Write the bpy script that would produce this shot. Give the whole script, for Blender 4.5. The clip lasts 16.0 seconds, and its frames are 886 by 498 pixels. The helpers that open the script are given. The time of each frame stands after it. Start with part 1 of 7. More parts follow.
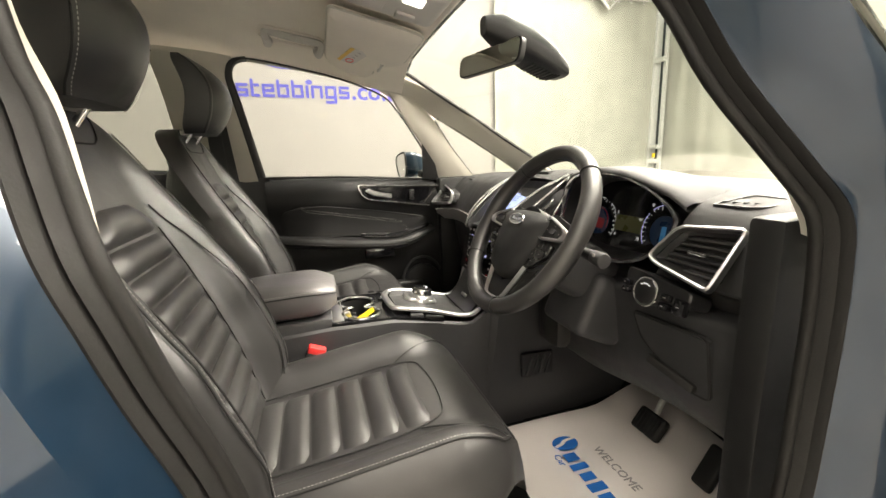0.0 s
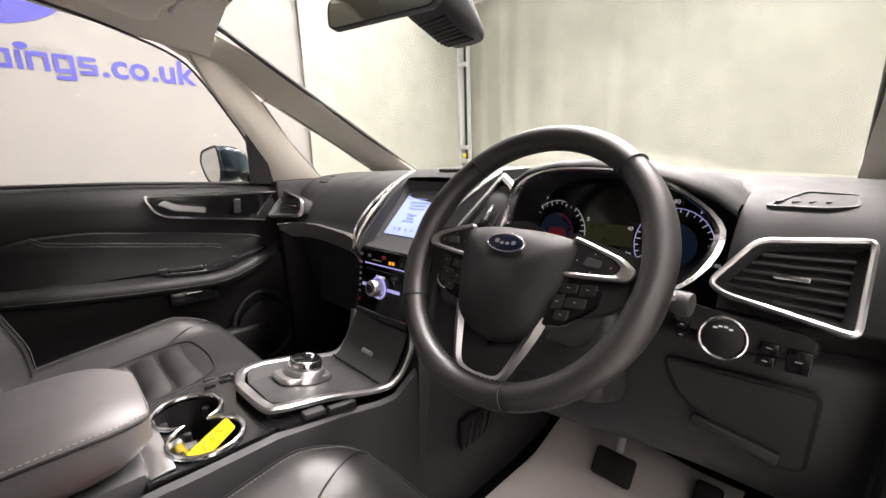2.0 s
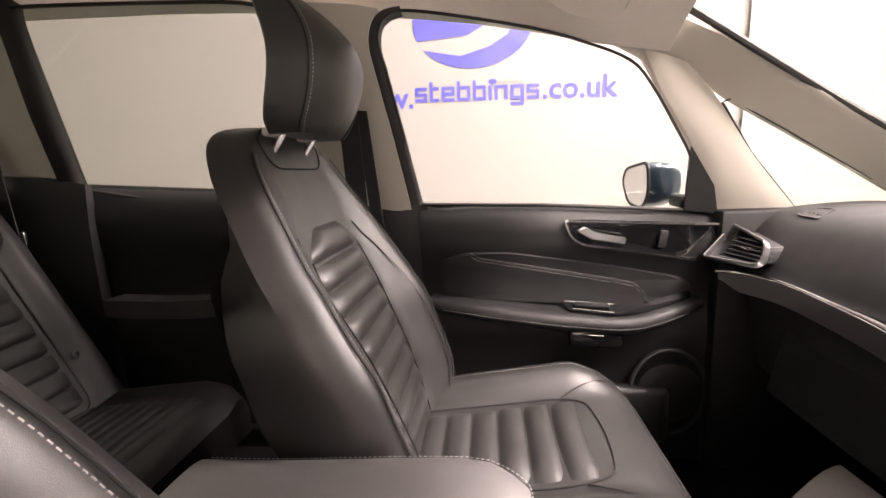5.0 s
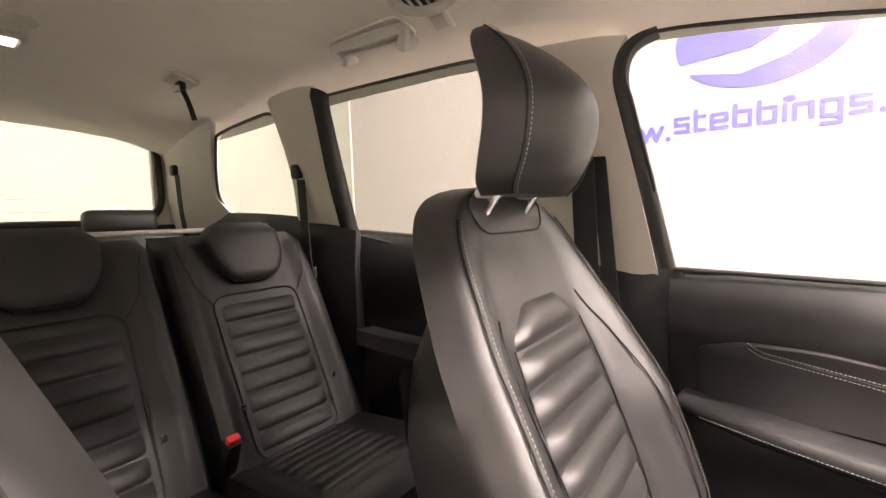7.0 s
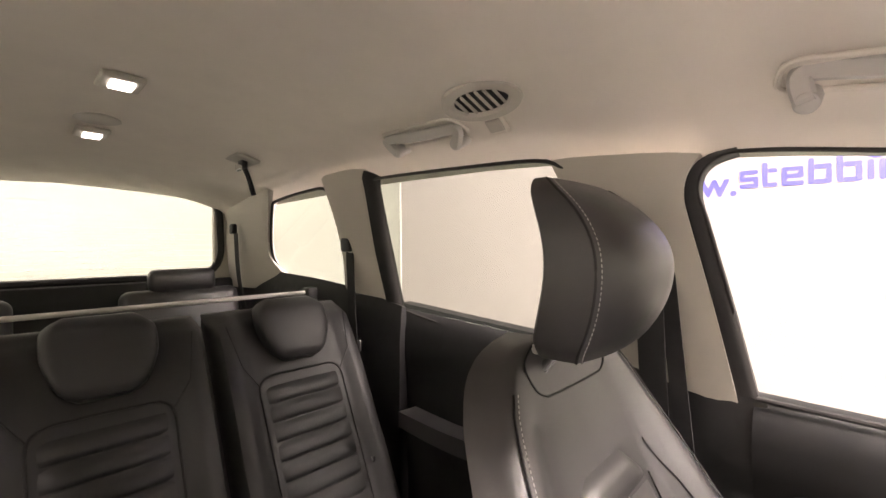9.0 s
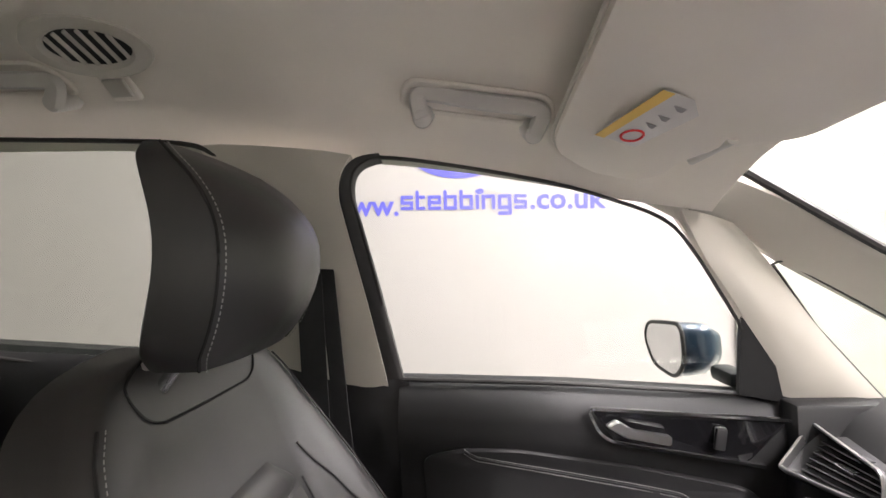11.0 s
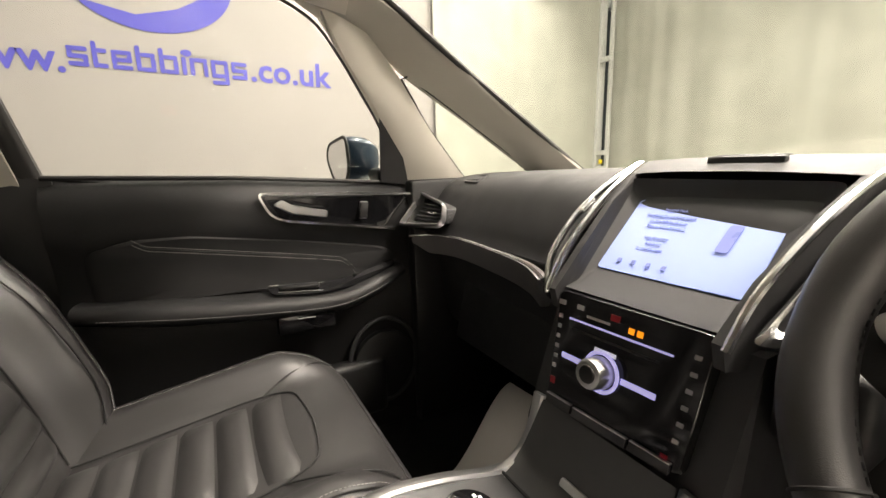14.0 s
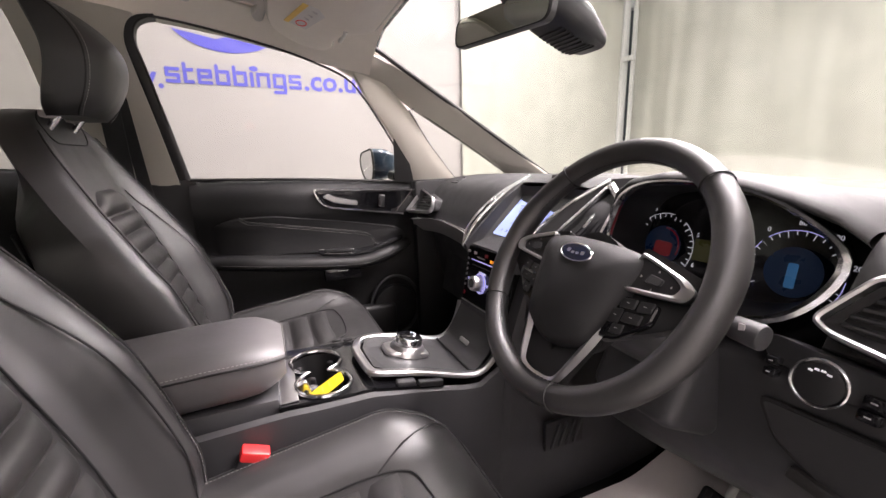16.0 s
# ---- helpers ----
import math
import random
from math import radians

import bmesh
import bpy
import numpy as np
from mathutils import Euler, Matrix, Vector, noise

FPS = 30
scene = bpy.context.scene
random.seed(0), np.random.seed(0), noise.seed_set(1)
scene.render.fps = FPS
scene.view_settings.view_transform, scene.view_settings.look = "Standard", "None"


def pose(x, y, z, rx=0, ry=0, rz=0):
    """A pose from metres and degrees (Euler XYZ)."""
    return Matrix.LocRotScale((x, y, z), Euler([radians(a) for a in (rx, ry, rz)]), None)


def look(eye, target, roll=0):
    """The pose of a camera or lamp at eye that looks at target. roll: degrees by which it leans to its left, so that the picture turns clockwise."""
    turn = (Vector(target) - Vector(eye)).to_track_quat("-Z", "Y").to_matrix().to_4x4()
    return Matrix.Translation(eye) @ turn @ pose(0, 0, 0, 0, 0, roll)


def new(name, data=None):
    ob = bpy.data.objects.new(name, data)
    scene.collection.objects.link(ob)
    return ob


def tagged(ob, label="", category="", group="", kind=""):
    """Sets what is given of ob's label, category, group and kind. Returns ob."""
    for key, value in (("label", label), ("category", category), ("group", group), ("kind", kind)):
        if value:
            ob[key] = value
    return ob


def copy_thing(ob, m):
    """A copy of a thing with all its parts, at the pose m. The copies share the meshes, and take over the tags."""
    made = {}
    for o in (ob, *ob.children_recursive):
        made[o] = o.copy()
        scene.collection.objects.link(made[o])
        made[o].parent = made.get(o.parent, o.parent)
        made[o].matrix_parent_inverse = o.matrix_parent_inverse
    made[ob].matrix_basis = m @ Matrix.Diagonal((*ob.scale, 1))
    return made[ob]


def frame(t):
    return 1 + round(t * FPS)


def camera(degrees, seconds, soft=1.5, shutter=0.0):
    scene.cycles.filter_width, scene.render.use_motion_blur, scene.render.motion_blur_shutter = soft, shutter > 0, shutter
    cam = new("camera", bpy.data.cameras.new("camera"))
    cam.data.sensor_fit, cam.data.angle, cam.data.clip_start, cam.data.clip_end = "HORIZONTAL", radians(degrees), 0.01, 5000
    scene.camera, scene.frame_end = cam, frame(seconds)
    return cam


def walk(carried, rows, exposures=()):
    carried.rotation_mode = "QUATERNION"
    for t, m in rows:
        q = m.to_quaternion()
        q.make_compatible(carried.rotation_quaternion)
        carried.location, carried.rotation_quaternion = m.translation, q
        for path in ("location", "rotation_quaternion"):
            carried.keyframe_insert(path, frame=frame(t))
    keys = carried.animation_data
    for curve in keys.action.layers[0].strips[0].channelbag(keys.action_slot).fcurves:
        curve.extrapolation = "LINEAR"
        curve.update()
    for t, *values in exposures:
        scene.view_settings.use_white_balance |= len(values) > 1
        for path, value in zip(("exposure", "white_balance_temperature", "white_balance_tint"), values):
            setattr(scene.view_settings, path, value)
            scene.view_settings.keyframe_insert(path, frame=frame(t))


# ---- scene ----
cam = camera(93.3, 16.0)
PATH = [
    (0, (0.03, -1.118, 1.19), (0.6, 0.751, 0.761), -2.1),
    (0.5, (0.048, -0.921, 1.184), (0.862, 0.856, 0.763), -1.9),
    (1, (0.035, -0.786, 1.173), (1.081, 0.865, 0.747), -1.9),
    (1.5, (0.022, -0.716, 1.176), (1.248, 0.802, 0.738), -2.0),
    (2, (0.014, -0.668, 1.176), (1.356, 0.744, 0.723), -2.0),
    (2.5, (0.008, -0.631, 1.172), (1.398, 0.73, 0.71), -2.1),
    (3, (-0.003, -0.602, 1.172), (1.384, 0.763, 0.709), -2.0),
    (3.5, (-0.007, -0.569, 1.167), (1.294, 0.881, 0.717), -1.5),
    (4, (0.022, -0.524, 1.167), (0.886, 1.225, 0.726), -2.4),
    (4.5, (0.013, -0.439, 1.161), (0.312, 1.499, 0.767), -2.4),
    (5, (0.022, -0.338, 1.213), (-0.185, 1.619, 0.857), -2.3),
    (5.2, (0.025, -0.294, 1.234), (-0.351, 1.64, 0.891), -2.3),
    (7.3, (0.002, -0.173, 1.263), (-1.307, 1.333, 1.135), -1.6),
    (7.5, (0.006, -0.16, 1.297), (-1.359, 1.295, 1.163), -1.5),
    (8, (-0.012, -0.165, 1.351), (-1.446, 1.228, 1.282), -1.3),
    (8.2, (-0.031, -0.171, 1.378), (-1.473, 1.214, 1.339), -1.3),
    (10.3, (-0.033, -0.115, 1.426), (-0.702, 1.769, 1.478), -0.9),
    (10.5, (-0.049, -0.106, 1.413), (-0.477, 1.847, 1.473), -1.6),
    (11, (-0.002, -0.089, 1.378), (-0.124, 1.907, 1.434), -1.6),
    (11.5, (0.027, -0.08, 1.348), (0.185, 1.914, 1.343), -1.5),
    (12, (0.055, -0.09, 1.302), (0.459, 1.868, 1.234), -1.6),
    (12.5, (0.088, -0.101, 1.261), (0.687, 1.801, 1.115), -1.7),
    (13, (0.093, -0.141, 1.212), (0.859, 1.693, 0.99), -1.5),
    (13.5, (0.112, -0.188, 1.166), (1.004, 1.575, 0.855), -1.5),
    (14, (0.127, -0.273, 1.138), (1.07, 1.446, 0.741), -1.5),
    (14.5, (0.134, -0.349, 1.136), (1.075, 1.359, 0.693), -1.6),
    (15, (0.119, -0.441, 1.135), (1.025, 1.283, 0.68), -1.6),
    (15.5, (0.087, -0.574, 1.161), (0.934, 1.179, 0.703), -1.7),
    (16, (0.059, -0.77, 1.19), (0.82, 1.026, 0.751), -1.5),
]
EXPOSURES = [(0, -0.30, 7100, 5), (1, -0.40, 6700, 12), (2.5, -0.52, 6500, 15), (4, -0.45, 6600, 17), (4.5, -0.3, 6800, 20), (5, 0.02, 7000, 22), (7.3, 0.72, 7200, 22), (8.2, 0.74, 7200, 22), (10.3, 0.42, 6600, 17), (11, 0.0, 6300, 14), (12.5, -0.56, 6100, 10), (13.5, -0.62, 7700, 6), (14.5, -0.5, 6600, 15), (16, -0.46, 6400, 20)]
walk(cam, [(t, look(eye, target, roll)) for t, eye, target, roll in PATH], EXPOSURES)

# ---- light ----
world = bpy.data.worlds.new("world")
scene.world = world
world.use_nodes = True
world.node_tree.nodes["Background"].inputs[0].default_value = (0.9, 0.95, 1.0, 1)
world.node_tree.nodes["Background"].inputs[1].default_value = 0.06


def area_lamp(name, at, target, sx, sy, watts, colour=(1, 0.93, 0.89)):
    d = bpy.data.lights.new(name, "AREA")
    d.shape, d.size, d.size_y, d.energy, d.color = "RECTANGLE", sx, sy, watts, colour
    ob = new(name, d)
    ob.matrix_world = look(at, target)
    return ob


# the bay's ceiling lamps, and unseen lamps added ahead to light the seats
for lx, ly, watts in ((-3.2, -2.6, 18), (-0.6, -2.6, 120), (2.0, -2.6, 190), (-3.2, 0.2, 12), (-0.6, 0.2, 30), (-2.6, 2.2, 8), (-0.4, 2.2, 5)):
    area_lamp("bay_lamp", (lx, ly, 3.98), (lx, ly, 0), 1.5, 0.5, watts)
for ly, watts in ((-1.3, 290), (0.3, 580), (1.9, 25)):
    area_lamp("bay_lamp", (1.9, ly, 3.96), (-0.4, ly * 0.4, 0.7), 1.5, 0.5, watts)
for ly, watts in ((0.0, 300), (1.2, 360), (2.3, 120)):
    area_lamp("added_front_lamp", (3.6, ly, 3.28), (-0.5, ly * 0.2, 0.95), 1.2, 0.45, watts)


# ---- materials ----
def material(name, colour, rough=0.5, metal=0.0, spec=0.5, vary=0.08, scale=30, bump=0.0, bump_scale=400, coat=0.0,
             fine="noise", emit=0.0, stains=0.0, rough_vary=0.06):
    """A surface with colour variation at two scales, uneven gloss and fine relief."""
    m = bpy.data.materials.new(name)
    m.use_nodes = True
    t = m.node_tree
    n, l = t.nodes, t.links
    b = n["Principled BSDF"]
    tc = n.new("ShaderNodeTexCoord")
    info = n.new("ShaderNodeObjectInfo")
    n1 = n.new("ShaderNodeTexNoise")
    n1.inputs["Scale"].default_value, n1.inputs["Detail"].default_value = scale, 5
    n2 = n.new("ShaderNodeTexNoise")
    n2.inputs["Scale"].default_value, n2.inputs["Detail"].default_value = scale / 9, 3
    for q in (n1, n2):
        l.new(tc.outputs["Object"], q.inputs["Vector"])
    mix = n.new("ShaderNodeMath")
    mix.operation = "ADD"
    l.new(n1.outputs["Fac"], mix.inputs[0]), l.new(n2.outputs["Fac"], mix.inputs[1])
    add = n.new("ShaderNodeMath")
    add.operation = "MULTIPLY_ADD"
    l.new(info.outputs["Random"], add.inputs[0])
    add.inputs[1].default_value = 0.25
    l.new(mix.outputs[0], add.inputs[2])
    ramp = n.new("ShaderNodeMapRange")
    ramp.inputs["From Min"].default_value, ramp.inputs["From Max"].default_value = 0.7, 1.55
    ramp.inputs["To Min"].default_value, ramp.inputs["To Max"].default_value = 1 - vary - stains, 1 + vary
    l.new(add.outputs[0], ramp.inputs["Value"])
    mul = n.new("ShaderNodeMix")
    mul.data_type, mul.blend_type = "RGBA", "MULTIPLY"
    mul.inputs["Factor"].default_value = 1
    mul.inputs["A"].default_value = (*colour, 1)
    l.new(ramp.outputs[0], mul.inputs["B"])
    l.new(mul.outputs["Result"], b.inputs["Base Color"])
    rr = n.new("ShaderNodeMapRange")
    rr.inputs["From Min"].default_value, rr.inputs["From Max"].default_value = 0.3, 0.7
    rr.inputs["To Min"].default_value, rr.inputs["To Max"].default_value = max(0.02, rough - rough_vary), min(1, rough + rough_vary)
    l.new(n1.outputs["Fac"], rr.inputs["Value"])
    l.new(rr.outputs[0], b.inputs["Roughness"])
    b.inputs["Metallic"].default_value = metal
    b.inputs["Specular IOR Level"].default_value = spec
    b.inputs["Coat Weight"].default_value = coat
    b.inputs["Coat Roughness"].default_value = 0.05
    if emit:
        b.inputs["Emission Color"].default_value = (*colour, 1)
        b.inputs["Emission Strength"].default_value = emit
    if bump:
        g = n.new("ShaderNodeTexVoronoi" if fine == "cells" else "ShaderNodeTexNoise")
        g.inputs["Scale"].default_value = bump_scale
        l.new(tc.outputs["Object"], g.inputs["Vector"])
        bp = n.new("ShaderNodeBump")
        bp.inputs["Strength"].default_value, bp.inputs["Distance"].default_value = bump, 0.001
        l.new(g.outputs[0], bp.inputs["Height"])
        l.new(bp.outputs[0], b.inputs["Normal"])
    return m


def glass_material(name, tint, gloss=0.04):
    m = bpy.data.materials.new(name)
    m.use_nodes = True
    n, l = m.node_tree.nodes, m.node_tree.links
    out = n["Material Output"]
    n.remove(n["Principled BSDF"])
    tr, gl, lw, pw, mx = (n.new(k) for k in ("ShaderNodeBsdfTransparent", "ShaderNodeBsdfGlossy", "ShaderNodeLayerWeight", "ShaderNodeMath", "ShaderNodeMixShader"))
    tr.inputs[0].default_value = (*tint, 1)
    gl.inputs["Roughness"].default_value = 0.02
    pw.operation, pw.inputs[1].default_value = "POWER", 4.0
    sc = n.new("ShaderNodeMath")
    sc.operation, sc.inputs[1].default_value, sc.inputs[2].default_value = "MULTIPLY_ADD", 0.35, gloss
    l.new(lw.outputs["Facing"], pw.inputs[0]), l.new(pw.outputs[0], sc.inputs[0])
    l.new(sc.outputs[0], mx.inputs[0]), l.new(tr.outputs[0], mx.inputs[1]), l.new(gl.outputs[0], mx.inputs[2])
    l.new(mx.outputs[0], out.inputs[0])
    return m


LEATHER = material("black_leather", (0.022, 0.021, 0.021), 0.42, spec=0.8, vary=0.12, scale=14, bump=0.14, bump_scale=1500, fine="cells")
# the same seat leather, darkened for the weaker light on the second row
SHADED_LEATHER = material("black_leather_shaded", (0.016, 0.0155, 0.0155), 0.5, spec=0.5, vary=0.12, scale=14, bump=0.14, bump_scale=1500, fine="cells")
DOOR_VINYL = material("black_door_vinyl", (0.015, 0.015, 0.0155), 0.5, spec=0.4, vary=0.1, scale=14, bump=0.2, bump_scale=1300, fine="cells")
LEATHER_BACK = material("black_cloth_back", (0.02, 0.02, 0.02), 0.8, bump=0.4, bump_scale=1200)
ARMREST = material("grey_leather", (0.11, 0.105, 0.106), 0.38, spec=0.8, vary=0.08, scale=12, bump=0.35, bump_scale=900, fine="cells")
DASH = material("soft_dash_plastic", (0.028, 0.028, 0.0285), 0.6, spec=0.35, vary=0.07, scale=20, bump=0.2, bump_scale=1600, fine="cells")
AIRBAG = material("dark_airbag_vinyl", (0.016, 0.016, 0.0165), 0.58, spec=0.3, vary=0.06, scale=25, bump=0.25, bump_scale=1500, fine="cells")
TRIM = material("hard_grey_plastic", (0.034, 0.034, 0.036), 0.5, vary=0.07, scale=25, bump=0.3, bump_scale=1400)
DARK = material("black_plastic", (0.010, 0.010, 0.0105), 0.5, vary=0.1, bump=0.2, bump_scale=1200)
GLOSS = material("piano_black", (0.008, 0.008, 0.009), 0.08, vary=0.1, rough_vary=0.03)
CHROME = material("chrome", (0.82, 0.82, 0.83), 0.16, 1.0, vary=0.01, rough_vary=0.02)
SATIN = material("satin_silver", (0.66, 0.655, 0.66), 0.32, 1.0, vary=0.015, rough_vary=0.03)
STRIP = material("satin_grey_strip", (0.36, 0.34, 0.34), 0.36, 0.9, vary=0.04, scale=40)
CONSOLE = material("dark_brushed_metal_plastic", (0.09, 0.09, 0.092), 0.35, 0.5, vary=0.06, scale=60)
LINING = material("beige_roof_cloth", (0.78, 0.73, 0.66), 0.95, spec=0.1, vary=0.05, scale=12, bump=0.5, bump_scale=1500)
PILLAR = material("beige_pillar_plastic", (0.55, 0.52, 0.46), 0.6, spec=0.3, vary=0.04, scale=15, bump=0.25, bump_scale=1300)
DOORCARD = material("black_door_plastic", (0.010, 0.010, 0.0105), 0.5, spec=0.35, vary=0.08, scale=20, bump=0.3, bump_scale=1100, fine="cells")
GREYTRIM = material("light_grey_plastic", (0.55, 0.53, 0.5), 0.5, vary=0.04)
RUBBER = material("black_rubber", (0.018, 0.017, 0.016), 0.6, vary=0.12, bump=0.2)
SEAL = material("dark_grey_seal", (0.008, 0.0075, 0.007), 0.6, spec=0.3, vary=0.12, bump=0.2)
CARPET = material("black_carpet", (0.012, 0.012, 0.012), 1.0, spec=0.05, vary=0.3, scale=300, bump=1.0, bump_scale=700)
BLUE = material("dark_blue_paint", (0.006, 0.019, 0.038), 0.35, 0.3, vary=0.04, scale=40, coat=0.6)
BELT = material("black_webbing", (0.014, 0.014, 0.015), 0.75, bump=0.5, bump_scale=600)
STITCH = material("grey_thread", (0.35, 0.34, 0.33), 0.8)
SEAM = material("dark_seam", (0.01, 0.01, 0.01), 0.7)
RED = material("red_plastic", (0.75, 0.03, 0.03), 0.4, vary=0.05)
YELLOW = material("yellow_card", (0.85, 0.62, 0.01), 0.6, vary=0.05)
PAPER = material("white_paper", (0.84, 0.79, 0.76), 0.75, vary=0.05, scale=8, bump=0.3, bump_scale=60)
INKBLUE = material("blue_ink", (0.02, 0.16, 0.55), 0.6)
INKGREY = material("grey_ink", (0.38, 0.36, 0.36), 0.7)
WHITE_MARK = material("white_print", (0.75, 0.76, 0.8), 0.6, emit=0.5)
WALL = material("white_wall_board", (0.31, 0.285, 0.276), 0.55, vary=0.035, scale=2.5, bump=0.1, bump_scale=80)
WALL_GREEN = material("pale_green_wall_board", (0.36, 0.365, 0.33), 0.6, vary=0.04, scale=2.5, bump=0.1, bump_scale=80)
WALL_EAST = material("white_bounce_wall", (0.72, 0.69, 0.66), 0.6, vary=0.06, scale=2.5, bump=0.1, bump_scale=80)
PURPLE = material("violet_vinyl", (0.075, 0.07, 0.40), 0.5, vary=0.05, scale=10)
TARP = material("cream_tarpaulin", (0.38, 0.375, 0.33), 0.5, vary=0.1, scale=5, bump=0.25, bump_scale=40, stains=0.14)
STEEL = material("galvanised_steel", (0.6, 0.6, 0.58), 0.5, 0.3, vary=0.15, scale=40)
BROWN = material("brown_painted_beam", (0.13, 0.07, 0.055), 0.6, vary=0.15, scale=20)
CONCRETE = material("pale_bounce_concrete", (0.62, 0.60, 0.565), 0.7, vary=0.15, scale=6, bump=0.3, bump_scale=90, stains=0.1)
SHEET = material("white_roof_sheet", (0.7, 0.71, 0.72), 0.5, vary=0.06, scale=4)
LAMP_WHITE = material("lamp_diffuser", (1.0, 0.97, 0.92), 0.4, emit=4.0)
BAY_WHITE = material("bay_lamp_diffuser", (1.0, 0.98, 0.95), 0.4, emit=3.0)
SCREEN = material("lit_screen", (0.36, 0.46, 0.90), 0.2, vary=0.02, emit=0.16)
SCREEN_INK = material("screen_ink", (0.20, 0.24, 0.55), 0.3, emit=0.22)
GREEN_LIGHT = material("green_light", (0.1, 0.8, 0.2), 0.3, emit=0.7)
AMBER = material("amber_light", (1.0, 0.33, 0.02), 0.3, emit=1.3)
VIOLET_LIGHT = material("violet_light", (0.5, 0.48, 0.95), 0.3, emit=0.9)
RED_LIGHT = material("red_light", (0.22, 0.012, 0.018), 0.3, emit=0.12)
DIAL_BLUE = material("dial_blue_light", (0.006, 0.018, 0.05), 0.3, emit=0.15)
DIAL_CYAN = material("dial_cyan_light", (0.04, 0.16, 0.34), 0.3, emit=0.35)
DIAL_GREEN = material("dial_olive_light", (0.06, 0.06, 0.02), 0.3, emit=0.06)
MIRROR = material("mirror_glass", (0.85, 0.86, 0.86), 0.03, 1.0, vary=0.01, rough_vary=0.01)
GLASS = glass_material("window_glass", (0.83, 0.86, 0.84), 0.02)
PRIVACY = glass_material("privacy_glass", (0.74, 0.77, 0.74), 0.02)
BADGE_BLUE = material("badge_blue", (0.004, 0.010, 0.042), 0.15, coat=1.0)
LABEL = material("white_label", (0.6, 0.58, 0.56), 0.6)
ORANGE = material("amber_label", (0.75, 0.5, 0.12), 0.6)


# ---- mesh tools ----
V = Vector
ORIGIN = {}


def thing(name, label, category, at=(0, 0, 0), group="", kind=""):
    ob = new(name)
    ob.location = at
    ob.empty_display_size = 0.05
    ORIGIN[ob.name] = V(at)
    return tagged(ob, label, category, group, kind)


def part(name, bm, mat, parent=None, label="", smooth=True, **tags):
    """Links a bmesh, given in the world's (or its thing's own) metres, as one mesh object under a thing or a part."""
    top = parent
    while top is not None and top.parent is not None:
        top = top.parent
    shift = ORIGIN.get(top.name, V()) if top is not None else V()
    if shift.length:
        bmesh.ops.translate(bm, verts=bm.verts, vec=-shift)
    bmesh.ops.recalc_face_normals(bm, faces=bm.faces)
    me = bpy.data.meshes.new(name)
    if smooth:
        for f in bm.faces:
            f.smooth = True
        for e in bm.edges:
            if len(e.link_faces) == 2 and e.calc_face_angle(0) > 0.7:
                e.smooth = False
    bm.to_mesh(me)
    bm.free()
    me.materials.append(mat)
    ob = new(name, me)
    ob.parent = parent
    if parent is None:
        c = sum((v.co for v in me.vertices), V()) / max(1, len(me.vertices))
        c.z = min(v.co.z for v in me.vertices)
        me.transform(Matrix.Translation(-c))
        ob.location = c
    return tagged(ob, label, **tags)


def join(*bms):
    out = bms[0]
    for b in bms[1:]:
        me = bpy.data.meshes.new("tmp")
        b.to_mesh(me)
        b.free()
        out.from_mesh(me)
        bpy.data.meshes.remove(me)
    return out


def moved(bm, m):
    bmesh.ops.transform(bm, matrix=m, verts=bm.verts)
    return bm


def loft(rows, around=False, caps=False, loop=False):
    bm = bmesh.new()
    vs = [[bm.verts.new(p) for p in r] for r in rows]
    n = len(rows[0])
    pairs = list(zip(vs, vs[1:])) + ([(vs[-1], vs[0])] if loop else [])
    for a, b in pairs:
        for i in range(n if around else n - 1):
            j = (i + 1) % n
            bm.faces.new((a[i], a[j], b[j], b[i]))
    if caps:
        bm.faces.new(vs[0]), bm.faces.new(vs[-1])
    return bm


def box(c, s, bevel=0.004, turn=None, seg=2):
    bm = bmesh.new()
    bmesh.ops.create_cube(bm, size=1)
    bmesh.ops.scale(bm, vec=s, verts=bm.verts)
    if bevel:
        bmesh.ops.bevel(bm, geom=bm.edges[:], offset=min(bevel, min(s) * 0.45), segments=seg, affect="EDGES", profile=0.5)
    m = Matrix.Translation(c)
    return moved(bm, m @ turn if turn else m)


def rod(a, b, r, r2=None, seg=20, bevel=0.0):
    a, b = V(a), V(b)
    bm = bmesh.new()
    bmesh.ops.create_cone(bm, cap_ends=True, segments=seg, radius1=r, radius2=r if r2 is None else r2, depth=(b - a).length)
    if bevel:
        bmesh.ops.bevel(bm, geom=[e for e in bm.edges if any(len(f.verts) > 4 for f in e.link_faces)], offset=bevel, segments=2, affect="EDGES", profile=0.5)
    return moved(bm, Matrix.Translation((a + b) / 2) @ (b - a).to_track_quat("Z", "Y").to_matrix().to_4x4())


def spline(pts, n=6, closed=False):
    """Points of a smooth curve through pts."""
    pts = [V(p) for p in pts]
    out, k = [], len(pts)
    for i in range(k if closed else k - 1):
        p = [pts[(i + d) % k] if closed else pts[min(max(i + d, 0), k - 1)] for d in (-1, 0, 1, 2)]
        for j in range(n):
            t = j / n
            out.append(0.5 * ((2 * p[1]) + (p[2] - p[0]) * t + (2 * p[0] - 5 * p[1] + 4 * p[2] - p[3]) * t * t + (3 * p[1] - p[0] - 3 * p[2] + p[3]) * t ** 3))
    if not closed:
        out.append(pts[-1])
    return out


